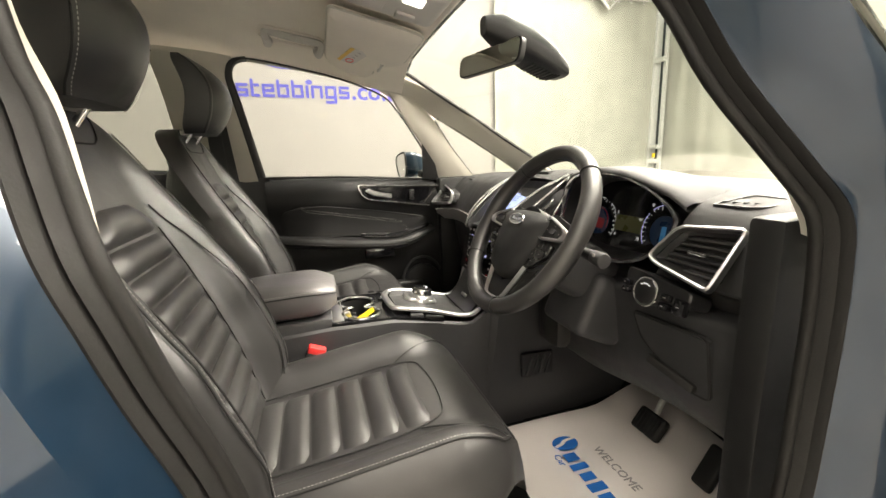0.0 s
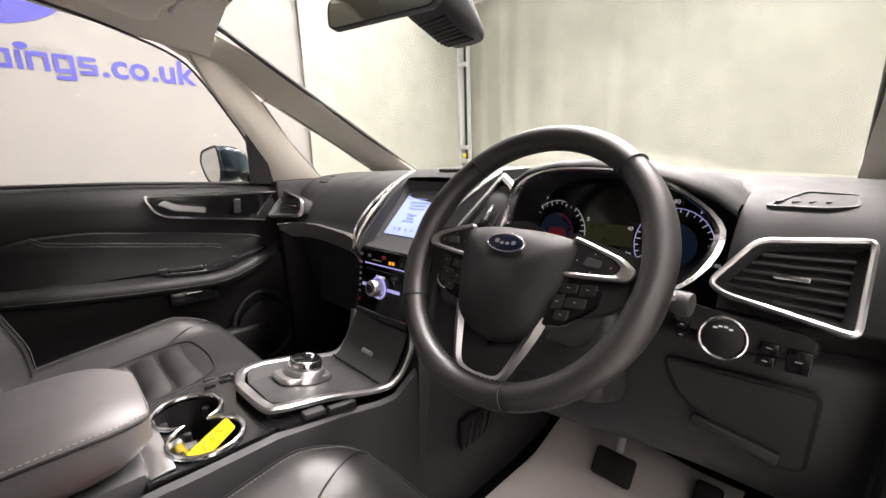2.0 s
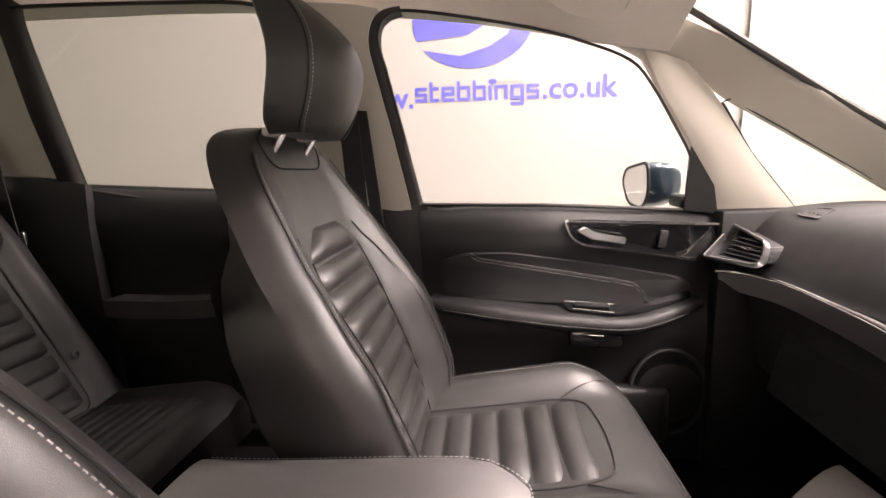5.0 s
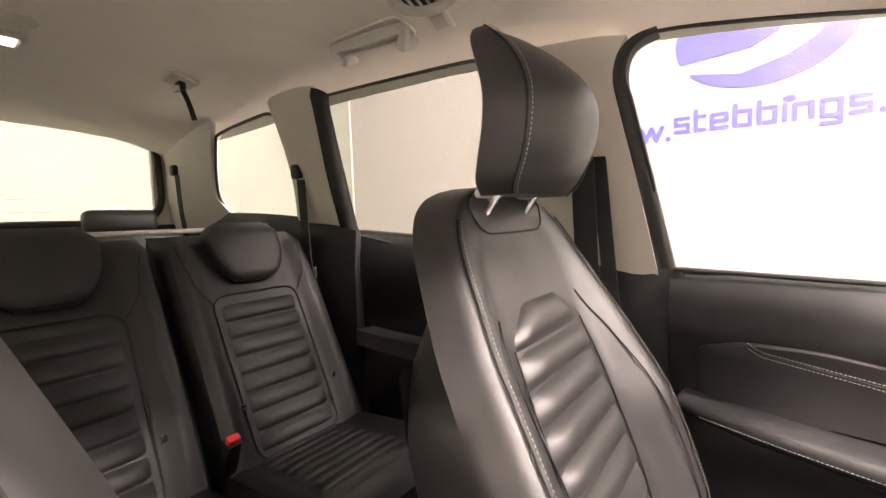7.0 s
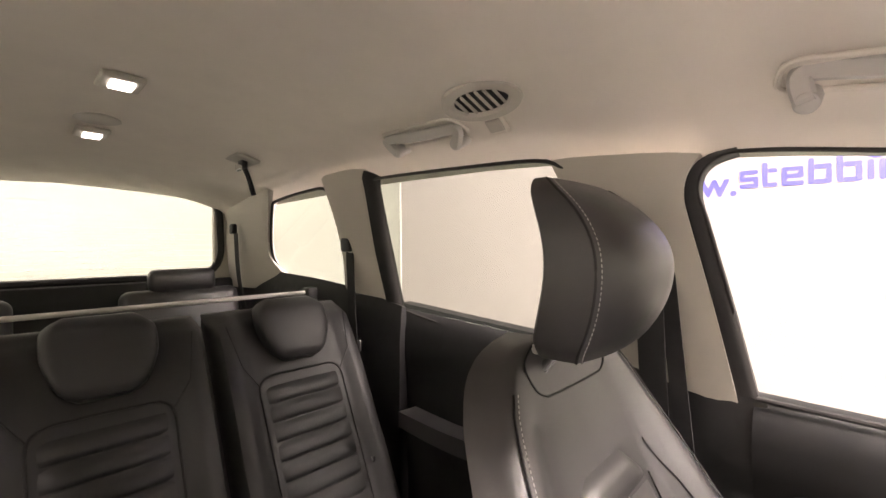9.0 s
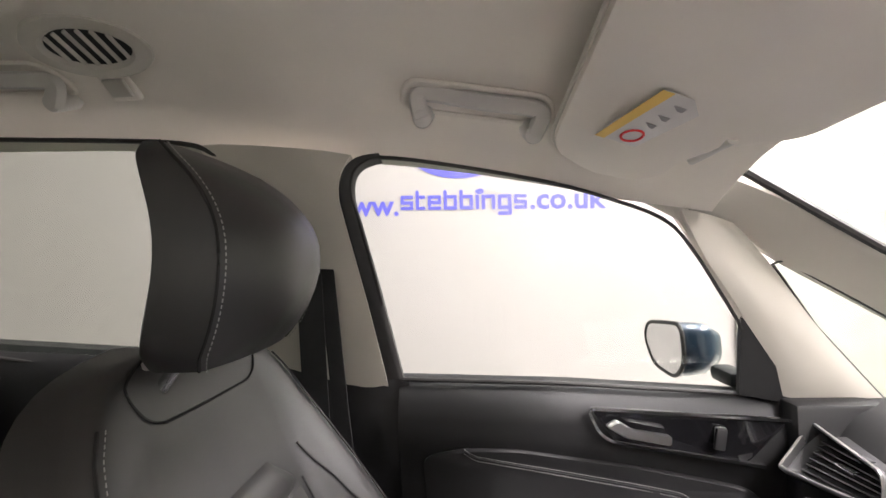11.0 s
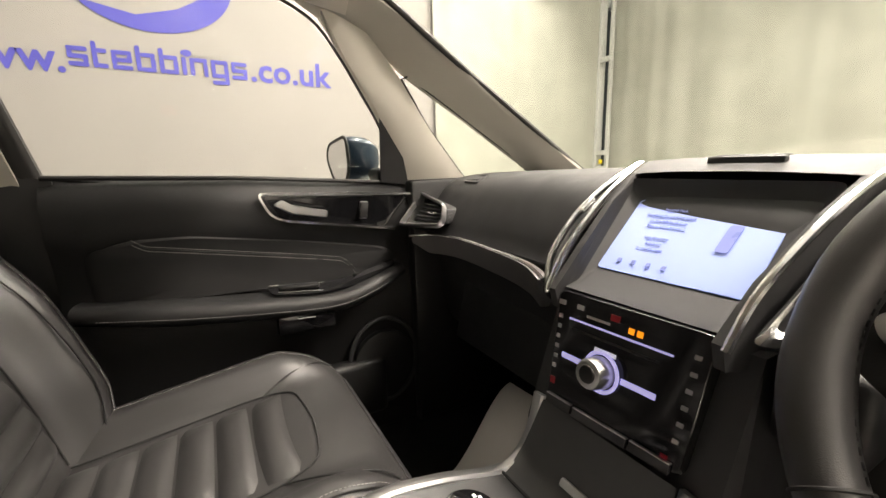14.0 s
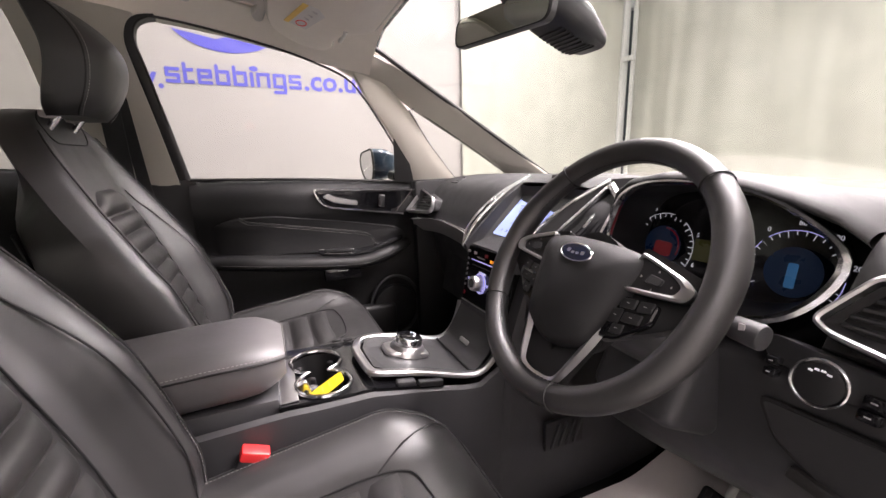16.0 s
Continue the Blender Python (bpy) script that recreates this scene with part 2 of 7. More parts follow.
def rounded(pts, r, n=5):
    """A closed outline with its corners rounded."""
    pts = [V(p) for p in pts]
    out = []
    for i, p in enumerate(pts):
        a, b = pts[i - 1] - p, pts[(i + 1) % len(pts)] - p
        ra, rb = min(r, a.length * 0.45), min(r, b.length * 0.45)
        q, s = p + a.normalized() * ra, p + b.normalized() * rb
        for j in range(n + 1):
            t = j / n
            out.append(q * (1 - t) ** 2 + p * 2 * t * (1 - t) + s * t * t)
    return out


def sweep(path, profile, closed=False, up=(0, 0, 1), scales=None):
    """A flat profile [(side, height)] carried along a path."""
    path = [V(p) for p in path]
    k, rows, up = len(path), [], V(up)
    for i, p in enumerate(path):
        a = path[i - 1] if closed or i else p
        b = path[(i + 1) % k] if closed or i < k - 1 else p
        d = (b - a).normalized()
        side = d.cross(up)
        if side.length < 1e-4:
            side = d.cross(V((1, 0, 0)))
        side.normalize()
        u = side.cross(d)
        s = scales[i] if scales else 1
        rows.append([p + side * x * s + u * y * s for x, y in profile])
    return loft(rows, around=True, caps=not closed, loop=closed)


def circle2(r, n=10, squash=1.0):
    return [(r * math.cos(2 * math.pi * i / n), r * squash * math.sin(2 * math.pi * i / n)) for i in range(n)]


def tube(path, r, closed=False, seg=8, up=(0, 0, 1), squash=1.0):
    return sweep(path, circle2(r, seg, squash), closed, up)


def normal_of(pts):
    n = V()
    for i, p in enumerate(pts):
        n += V(pts[i - 1]).cross(V(p))
    return n.normalized()


def slab(pts, thick, bevel=0.0, towards=None):
    """A plate with the outline pts, raised by thick along its normal (towards a direction)."""
    pts = [V(p) for p in pts]
    n = normal_of(pts)
    if towards is not None and n.dot(V(towards)) < 0:
        n, pts = -n, pts[::-1]
    c = sum(pts, V()) / len(pts)
    rows = [pts]
    if bevel:
        rows.append([p + n * (thick - bevel) for p in pts])
        rows.append([p + n * thick + (c - p).normalized() * bevel for p in pts])
    else:
        rows.append([p + n * thick for p in pts])
    return loft(rows, around=True, caps=True)


def rim(outer, inner, thick, towards, lip=0.0):
    """A frame between two outlines with as many points each."""
    outer, inner = [V(p) for p in outer], [V(p) for p in inner]
    n = normal_of(outer)
    if n.dot(V(towards)) < 0:
        n = -n
    mid = [(a + b) / 2 + n * (thick + lip) for a, b in zip(outer, inner)]
    rows = [outer, [p + n * thick for p in outer], mid, [p + n * thick for p in inner], inner]
    return loft(rows, around=True, loop=True)


def shrunk(pts, d):
    """The outline moved inwards by about d."""
    pts = [V(p) for p in pts]
    n, k, out = normal_of(pts), len(pts), []
    for i, p in enumerate(pts):
        t = (pts[(i + 1) % k] - pts[i - 1]).normalized()
        out.append(p + n.cross(t) * d)
    return out


def words(name, text, at, right, up, size, mat, parent=None, depth=0.0008, bold=0.0, **tags):
    """Lettering in the built-in font as a mesh; at is the start of its base line, size the height of a capital."""
    c = bpy.data.curves.new(name, "FONT")
    c.body, c.size, c.extrude, c.resolution_u, c.offset = text, size / 0.7, depth, 2, bold
    ob = bpy.data.objects.new(name, c)
    scene.collection.objects.link(ob)
    me = bpy.data.meshes.new_from_object(ob.evaluated_get(bpy.context.evaluated_depsgraph_get()))
    bpy.data.objects.remove(ob), bpy.data.curves.remove(c)
    bm = bmesh.new()
    bm.from_mesh(me)
    bpy.data.meshes.remove(me)
    r, u = V(right).normalized(), V(up).normalized()
    u = (u - r * u.dot(r)).normalized()
    m = Matrix((r, u, r.cross(u))).transposed().to_4x4()
    m.translation = V(at)
    return part(name, moved(bm, m), mat, parent, smooth=False, **tags)


def interp(table, x):
    xs = [r[0] for r in table]
    return float(np.interp(x, xs, [r[1] for r in table]))


def smooth(a, b, x):
    t = min(1, max(0, (x - a) / (b - a)))
    return t * t * (3 - 2 * t)


# ---- the bay ----
def plank_wall(name, a, b, z0, z1, mat, thick=0.08, label="", category="wall"):
    """A plain wall from a to b, thickened to the outside (left of a to b)."""
    a, b = V((*a, 0)), V((*b, 0))
    out = (b - a).normalized().cross(V((0, 0, -1)))
    pts = [a, b, b + out * -thick, a + out * -thick]
    return part(name, slab([p + V((0, 0, z0)) for p in pts], z1 - z0, towards=(0, 0, 1)), mat, None, label, smooth=False, category=category, kind="structure")


# the floor is out of view; its pale colour reflects light up to the lining
part("floor", box((0.0, -0.2, -0.05), (9.4, 8.2, 0.1), 0), CONCRETE, None, "unseen workshop floor, kept pale to bounce light into the car", smooth=False, category="floor", kind="structure")
part("wall_west_board", box((-0.985, 3.24, 1.95), (5.97, 0.08, 3.9), 0.004), WALL, None, "white wall board with violet lettering", smooth=False, category="wall", kind="structure")
part("wall_rear_board", box((-4.34, 3.25, 1.95), (0.72, 0.08, 3.9), 0.004), WALL_GREEN, None, "pale green wall board behind the car", smooth=False, category="wall", kind="structure")
part("trim", box((-3.975, 3.2, 1.95), (0.02, 0.03, 3.9), 0.003), STEEL, None, "dark vertical joint strip between wall boards", category="trim", kind="structure")
part("wall_back", box((-4.7, -0.2, 1.95), (0.08, 7.0, 3.9), 0.004), WALL_GREEN, None, "pale green board wall behind the car", smooth=False, category="wall", kind="structure")
# out of view: closes the bay and throws light back onto the roof lining
part("wall_east", box((-0.2, -4.0, 1.95), (9.0, 0.08, 3.9), 0.004), WALL_EAST, None, "unseen white wall added to bounce light into the car", smooth=False, category="wall", kind="structure")


def tarp(name, a, b, z0, z1, depth, seed, label):
    """A hanging sheet with soft vertical folds."""
    a, b = V((*a, 0)), V((*b, 0))
    side = (b - a).normalized().cross(V((0, 0, 1)))
    n, rows, far = 220, [], (b - a).length
    for k in range(26):
        z = z0 + (z1 - z0) * k / 25
        row = []
        for i in range(n + 1):
            u = i / n
            w = noise.noise((u * far * 1.5 + seed, z * 0.25, seed)) + 0.6 * noise.noise((u * far * 4.2 + seed, z * 0.35, 3 + seed)) + 0.22 * noise.noise((u * far * 9.0 + seed, z * 0.4, 7 + seed)) + 0.4 * noise.noise((u * far * 1.1, z * 2.2, seed))
            row.append(a.lerp(b, u) + side * depth * w * (0.6 + 0.4 * k / 25) + V((0, 0, z)))
        rows.append(row)
    return part(name, loft(rows), TARP, None, label, category="curtain")


tarp("tarpaulin", (1.97, 3.17), (4.0, 3.17), 0.02, 2.83, 0.022, 2.0, "cream tarpaulin hung from a rail with hooks")
tarp("tarpaulin", (4.12, 3.1), (4.12, -3.9), 0.02, 2.86, 0.075, 5.0, "stained cream tarpaulin closing the bay's front")
col = thing("steel_column", "galvanised steel corner column with bolted clamps", "column", (4.05, 3.18, 0))
part("post", box((4.05, 3.18, 1.5), (0.09, 0.09, 3.0), 0.006), STEEL, col)
part("post", box((4.08, 3.05, 1.45), (0.035, 0.04, 2.9), 0.004), STEEL, col)
for z in (1.05, 1.22, 2.2):
    part("clamp", box((4.02, 3.07, z), (0.05, 0.12, 0.05), 0.006), STEEL, col)
part("tie", box((4.02, 3.08, 1.12), (0.03, 0.03, 0.05), 0.004), YELLOW, col, "yellow tie")
part("beam", box((3.1, 3.2, 2.92), (2.1, 0.07, 0.14), 0.008), BROWN, None, "brown painted rail over the tarpaulin", category="beam", kind="structure")
part("beam", box((4.13, -0.35, 2.95), (0.07, 7.0, 0.14), 0.008), BROWN, None, "brown painted rail over the front tarpaulin", category="beam", kind="structure")
part("rail", rod((2.1, 3.13, 2.83), (4.0, 3.13, 2.83), 0.018), STEEL, None, "galvanised curtain rail", category="rail", kind="structure")
part("rail", rod((4.05, 3.0, 2.85), (4.05, -3.8, 2.85), 0.018), STEEL, None, "galvanised curtain rail", category="rail", kind="structure")
hook = thing("curtain_hook", "small steel hook on the curtain rail", "hook", (2.6, 3.13, 2.80), "curtain hooks")
part("hook", tube([V((2.6 + 0.012 * math.sin(t), 3.13, 2.81 + 0.03 * math.cos(t))) for t in np.linspace(0, 5.2, 14)], 0.004), STEEL, hook)
for i in range(1, 9):
    copy_thing(hook, pose(2.6 + 0.17 * i, 3.13, 2.80))
for i in range(14):
    copy_thing(hook, pose(4.05, 2.8 - 0.45 * i, 2.82, 0, 0, 90))
part("ceiling", loft([[V((x, y, 4.05 + (0.02 if i % 4 in (1, 2) else 0))) for i, x in enumerate(np.linspace(-4.7, 5.2, 121))] for y in (-4.0, 3.3)]), SHEET, None, "white corrugated roof sheets", smooth=False, category="ceiling", kind="structure")
for y in (-2.9, -1.2, 1.0, 2.95):
    part("roof_purlin", box((0.2, y, 3.9), (9.6, 0.06, 0.14), 0.006), SHEET, None, "white painted roof purlin", category="beam", kind="structure")
part("wall_front", box((5.2, -0.3, 2.0), (0.08, 7.6, 4.1), 0), SHEET, None, "white sheet wall beyond the tarpaulin", smooth=False, category="wall", kind="structure")
part("wall_west_upper", box((3.9, 3.3, 3.4), (2.7, 0.06, 1.2), 0), SHEET, None, "white sheet wall above the rail", smooth=False, category="wall", kind="structure")
bl = thing("ceiling_light", "long white ceiling light panel in the bay", "light", (0, 0, 4.0), "bay lights")
part("frame", box((0, 0, 4.03), (1.56, 0.56, 0.04), 0.006), SHEET, bl)
part("diffuser", box((0, 0, 4.008), (1.5, 0.5, 0.012), 0.004), BAY_WHITE, bl)
for lx, ly in ((-0.6, -2.6), (2.0, -2.6), (-3.2, 0.2), (-0.6, 0.2), (-2.6, 2.2), (-0.4, 2.2), (1.9, -1.3), (1.9, 0.3), (1.9, 1.9)):
    copy_thing(bl, pose(lx, ly, 4.0))
copy_thing(bl, pose(4.3, 2.3, 4.0, 0, 0, 90))
bl.location = (-3.2, -2.6, 4.0)
# unseen panels, added where the extra front lamps stand
hl = thing("hanging_light", "white light panel added out of view to light the seats from the front", "light", (3.6, 0, 3.3), "hanging lights")
part("frame", box((3.6, 0, 3.33), (0.5, 1.26, 0.05), 0.006), SHEET, hl)
part("diffuser", box((3.6, 0, 3.302), (0.45, 1.2, 0.012), 0.004), BAY_WHITE, hl)
for sy in (-0.5, 0.5):
    part("hanger", rod((3.6, sy, 3.35), (3.6, sy, 4.06), 0.006, seg=8), STEEL, hl)
for ly in (0.0, 1.2):
    copy_thing(hl, pose(3.6, ly, 3.3))
hl.location = (3.6, 2.3, 3.3)
diamond = thing("convex_mirror", "square safety mirror hung by its corner", "mirror", (3.3, 3.12, 2.85))
part("frame", box((3.3, 3.1, 2.85), (0.24, 0.03, 0.24), 0.008, pose(0, 0, 0, 0, 45, 0)), STEEL, diamond)
part("glass", box((3.3, 3.082, 2.85), (0.2, 0.008, 0.2), 0.003, pose(0, 0, 0, 0, 45, 0)), MIRROR, diamond)

# lettering and emblem on the wall
sign = thing("wall_lettering", "violet web address and round emblem on the white wall", "sign", (0, 3.2, 1.7))
SLOPE = V((1, 0, -0.022)).normalized()
T0 = V((-1.055, 3.196, 1.76))
words("www", "www.", T0 + V((-0.045, 0, 0)), SLOPE, (0, 0, 1), 0.165, PURPLE, sign, 0.001, 0.005)


BARS = iter(range(1000))


def bar(x0, x1, z0, z1, r=0.01):
    """One stroke; each stands a hair prouder than the last so that crossings stay clean."""
    pts = rounded([(x0, 0, z0), (x1, 0, z0), (x1, 0, z1), (x0, 0, z1)], r, 3)
    base = V((0, 3.197, 1.75 + 0.022 * 1.165))
    return slab([base + V((0, 0, p.z)) + SLOPE * p.x for p in pts], 0.003 + 0.0003 * (next(BARS) % 6), towards=(0, -1, 0))


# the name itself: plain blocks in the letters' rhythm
def block(name, x, w, kind):
    s, h, a = 0.026, 0.115, 0.155
    b = []
    if kind in "sec":
        b = [bar(x, x + w, 0, s), bar(x, x + w, h - s, h), bar(x, x + s, s, h - s)]
        if kind == "s":
            b = [bar(x, x + w, 0, s), bar(x, x + w, h - s, h), bar(x, x + w, h / 2 - s / 2, h / 2 + s / 2), bar(x, x + s, h / 2, h - s), bar(x + w - s, x + w, s, h / 2)]
        if kind == "e":
            b += [bar(x, x + w, h / 2 - s / 2, h / 2 + s / 2), bar(x + w - s, x + w, h / 2, h - s)]
    elif kind == "t":
        b = [bar(x, x + s, 0, a), bar(x + s, x + w, h - s, h), bar(x + s, x + w, 0, s)]
    elif kind == "b":
        b = [bar(x, x + s, 0, a), bar(x + s, x + w, 0, s), bar(x + s, x + w, h - s, h), bar(x + w - s, x + w, s, h - s)]
    elif kind == "i":
        b = [bar(x, x + s, 0, h), bar(x, x + s, a - s, a)]
    elif kind == "n":
        b = [bar(x, x + s, 0, h), bar(x + s, x + w, h - s, h), bar(x + w - s, x + w, 0, h - s)]
    elif kind == "g":
        b = [bar(x, x + w, 0, s), bar(x, x + w, h - s, h), bar(x, x + s, s, h - s), bar(x + w - s, x + w, -0.045, h), bar(x, x + w - s, -0.045, -0.045 + s)]
    part(name, join(*b), PURPLE, sign, smooth=False)


LX = -0.53
for kind, w in (("s", .1), ("t", .075), ("e", .105), ("b", .105), ("b", .105), ("i", .026), ("n", .105), ("g", .105), ("s", .1)):
    block("block", LX, w, kind)
    LX += w + 0.021
words("suffix", ".co.uk", V((0, 3.196, 1.75 + 0.022 * 1.165)) + SLOPE * (LX - 0.005), SLOPE, (0, 0, 1), 0.166, PURPLE, sign, 0.001, 0.005)
words("small_line", "KINGS LYNN", V((0.135, 3.196, 1.90)), SLOPE, (0, 0, 1), 0.026, INKGREY, sign, 0.001)
part("small_emblem", slab([V((0.10 + 0.03 * math.cos(t), 3.196, 1.915 + 0.022 * math.sin(t))) for t in np.linspace(0, 6.28, 20)[:-1]], 0.002, towards=(0, -1, 0)), PURPLE, sign)


def ellipse_arc(cx, cz, rx, rz, a0, a1, n=30):
    return [V((cx + rx * math.cos(radians(t)), 3.196, cz + rz * math.sin(radians(t)))) for t in np.linspace(a0, a1, n)]


EC = (-0.05, 2.364)
lower = ellipse_arc(*EC, 0.47, 0.34, 213, 375, 40) + [V(p) for p in ((0.28, 3.196, 2.35), (0.22, 3.196, 2.26), (0.08, 3.196, 2.18), (-0.15, 3.196, 2.12))]
part("emblem_lower", slab(lower, 0.003, towards=(0, -1, 0)), PURPLE, sign)
upper = ellipse_arc(*EC, 0.47, 0.34, 200, 55, 40) + [V(p) for p in ((-0.05, 3.196, 2.62), (-0.16, 3.196, 2.55), (-0.15, 3.196, 2.46), (0.03, 3.196, 2.41), (0.05, 3.196, 2.34), (-0.1, 3.196, 2.27))]
part("emblem_upper", slab(upper, 0.003, towards=(0, -1, 0)), PURPLE, sign)

# ---- the car's shell ----
car = thing("car", "dark blue people carrier with its driver's door open", "car", (0, 0, 0))
WINTOP = [(-2.45, 1.61), (-2.1, 1.615), (-1.06, 1.621), (-0.66, 1.607), (-0.5, 1.596), (-0.2, 1.565), (-0.1, 1.554), (0.014, 1.536), (0.144, 1.510), (0.265, 1.480), (0.42, 1.453)]
CROWN = [(0, 0.143), (0.3, 0.124), (0.435, 0.107), (0.52, 0.08), (0.58, 0.05), (0.62, 0.026), (0.66, -0.004)]


def side_y(z):
    return 0.80 - 0.42 * (max(z, 1.13) - 1.13)


def roof_z(x, y):
    k = 1 - 0.25 * smooth(0.1, 0.45, x) - 0.3 * smooth(-1.1, -2.1, x)
    return interp(WINTOP, x) + k * interp(CROWN, abs(y))


ys = [0.66, 0.645, 0.62, 0.6, 0.58, 0.55, 0.52, 0.48, 0.435, 0.37, 0.3, 0.2, 0.1]
ys = ys + [0] + [-y for y in ys[::-1]]
xs = list(np.linspace(0.42, -2.45, 64))
rows = [[V((x - 0.03 * (1 - abs(y) / 0.66) * smooth(0.2, 0.42, x), y, roof_z(x, y))) for y in ys] for x in xs]
bm = loft(rows)
roof_lining = part("roof_lining", bm, LINING, car, "beige cloth roof lining")
rows = [[V((x + 0.03, y * 1.08, roof_z(x, y) + 0.05)) for y in ys] for x in xs]
part("roof_skin", loft(rows), BLUE, car, "dark blue painted roof")


def band(a, b, bulge, towards, mat, name, parent=car, label="", thick=0.02, n=6, cut=14):
    """A padded strip between two edge curves."""
    a, b = spline(a, 6), spline(b, 6)
    k = 24
    pick = lambda c, u: c[min(len(c) - 1, int(u * (len(c) - 1)))].lerp(c[min(len(c) - 1, int(u * (len(c) - 1)) + 1)], u * (len(c) - 1) % 1)
    t = V(towards).normalized()
    rows = []
    for i in range(k + 1):
        p, q = pick(a, i / k), pick(b, i / k)
        row = [p - t * thick]
        for j in range(n + 1):
            s = j / n
            row.append(p.lerp(q, s) + t * bulge * (1 - (2 * s - 1) ** 4))
        row.append(q - t * thick)
        rows.append(row)
    return part(name, loft(rows, around=True, caps=True), mat, parent, label)


def mirrored(pts, s):
    return [V((x, y * s, z)) for x, y, z in pts]


DOORWIN = [(-0.149, 1.13), (-0.176, 1.298), (-0.201, 1.456), (-0.210, 1.497), (-0.208, 1.522), (-0.197, 1.542), (-0.178, 1.555), (-0.15, 1.560), (-0.052, 1.547), (0.129, 1.512), (0.252, 1.477), (0.344, 1.441), (0.398, 1.393), (0.470, 1.302), (0.525, 1.226), (0.575, 1.13), (0.585, 1.092)]
REARWIN = [(-1.162, 1.213), (-1.11, 1.447), (-1.062, 1.612), (-1.045, 1.622), (-0.92, 1.619), (-0.66, 1.607), (-0.50, 1.596), (-0.447, 1.578), (-0.419, 1.549), (-0.41, 1.4), (-0.41, 1.165)]
QUARTER = [(-1.40, 1.26), (-1.345, 1.37), (-1.306, 1.51), (-1.30, 1.60), (-1.325, 1.622), (-1.40, 1.628), (-1.70, 1.615), (-1.77, 1.585), (-1.90, 1.46), (-1.95, 1.39), (-1.94, 1.335), (-1.86, 1.293)]
for s in (1, -1):
    tw = (0, -s, 0.3)
    side = lambda pts, d=0.0: [V((x, s * (side_y(z) + d), z)) for x, z in pts]
    # pillars
    band(mirrored([(0.415, 0.615, 1.51), (0.58, 0.64, 1.44), (0.736, 0.655, 1.346), (0.93, 0.65, 1.228), (1.13, 0.635, 1.10)], s),
         mirrored([(0.385, 0.665, 1.455), (0.49, 0.715, 1.425), (0.605, 0.752, 1.36), (0.80, 0.745, 1.24), (1.03, 0.72, 1.085)], s), 0.018, tw, PILLAR, "front_pillar", label="beige moulded windscreen pillar trim")
    band(mirrored([(x, y * (1 if s > 0 else 0.955), z) for x, y, z in ((0.37, 0.662, 1.455), (0.43, 0.705, 1.37), (0.527, 0.757, 1.245), (0.578, 0.80, 1.12), (0.585, 0.81, 1.085))], s),
         mirrored([(0.50, 0.72, 1.425), (0.58, 0.757, 1.352), (0.66, 0.755, 1.23), (0.755, 0.745, 1.105), (0.77, 0.745, 1.085)], s), 0.012, tw, PILLAR, "pillar_limb", label="beige trim of the lower pillar limb")
    if s == 1:
        band(side([(-0.178, 1.115), (-0.202, 1.30), (-0.224, 1.45), (-0.229, 1.50), (-0.219, 1.535), (-0.197, 1.562)], -0.012), side([(-0.43, 1.115), (-0.44, 1.33), (-0.445, 1.45), (-0.455, 1.54), (-0.47, 1.592)], 0.006), 0.012, tw, PILLAR, "middle_pillar", label="beige door pillar trim")
        band(side([(-0.125, 0.5), (-0.125, 0.8), (-0.135, 1.127)], -0.004), side([(-0.46, 0.5), (-0.46, 0.8), (-0.46, 1.168)], -0.0), 0.012, tw, DARK, "pillar_base", label="black lower door pillar trim")
    else:
        band(mirrored([(-0.112, 0.775, 1.125), (-0.136, 0.732, 1.231), (-0.169, 0.697, 1.315), (-0.19, 0.65, 1.45), (-0.20, 0.60, 1.57)], s), mirrored([(-0.36, 0.79, 1.118), (-0.38, 0.73, 1.317), (-0.42, 0.67, 1.45), (-0.48, 0.61, 1.60)], s), 0.004, tw, PILLAR, "middle_pillar", label="beige door pillar trim")
        band(mirrored([(-0.03, 0.79, 0.42), (-0.05, 0.79, 0.8), (-0.112, 0.777, 1.121)], s), mirrored([(-0.36, 0.80, 0.42), (-0.36, 0.80, 0.8), (-0.36, 0.79, 1.114)], s), 0.004, tw, DARK, "pillar_base", label="black lower door pillar trim")
    band(side([(-1.16, 1.24), (-1.115, 1.43), (-1.065, 1.61), (-1.05, 1.65)], -0.01), side([(-1.42, 1.255), (-1.355, 1.37), (-1.315, 1.5), (-1.30, 1.65)], -0.01), 0.02, tw, PILLAR, "rear_pillar", label="beige rear door pillar trim")
    band(side([(-1.70, 1.66), (-1.79, 1.58), (-1.91, 1.46), (-1.96, 1.38), (-1.88, 1.29), (-1.86, 1.22)], -0.01), mirrored([(-2.42, 0.60, 1.75), (-2.45, 0.655, 1.6), (-2.46, 0.66, 1.45), (-2.46, 0.665, 1.37), (-2.46, 0.67, 1.31), (-2.46, 0.68, 1.22)], s), 0.01, tw, PILLAR, "tail_pillar", label="beige tail pillar trim")
    # rear side walls below the glass
    band(side([(-1.10, 1.222), (-1.41, 1.280), (-1.86, 1.310), (-2.46, 1.33)], -0.012), side([(-1.10, 0.45), (-1.5, 0.45), (-1.8, 0.5), (-2.46, 0.5)], -0.05), 0.015, tw, DARK, "luggage_side", label="black plastic luggage side trim")
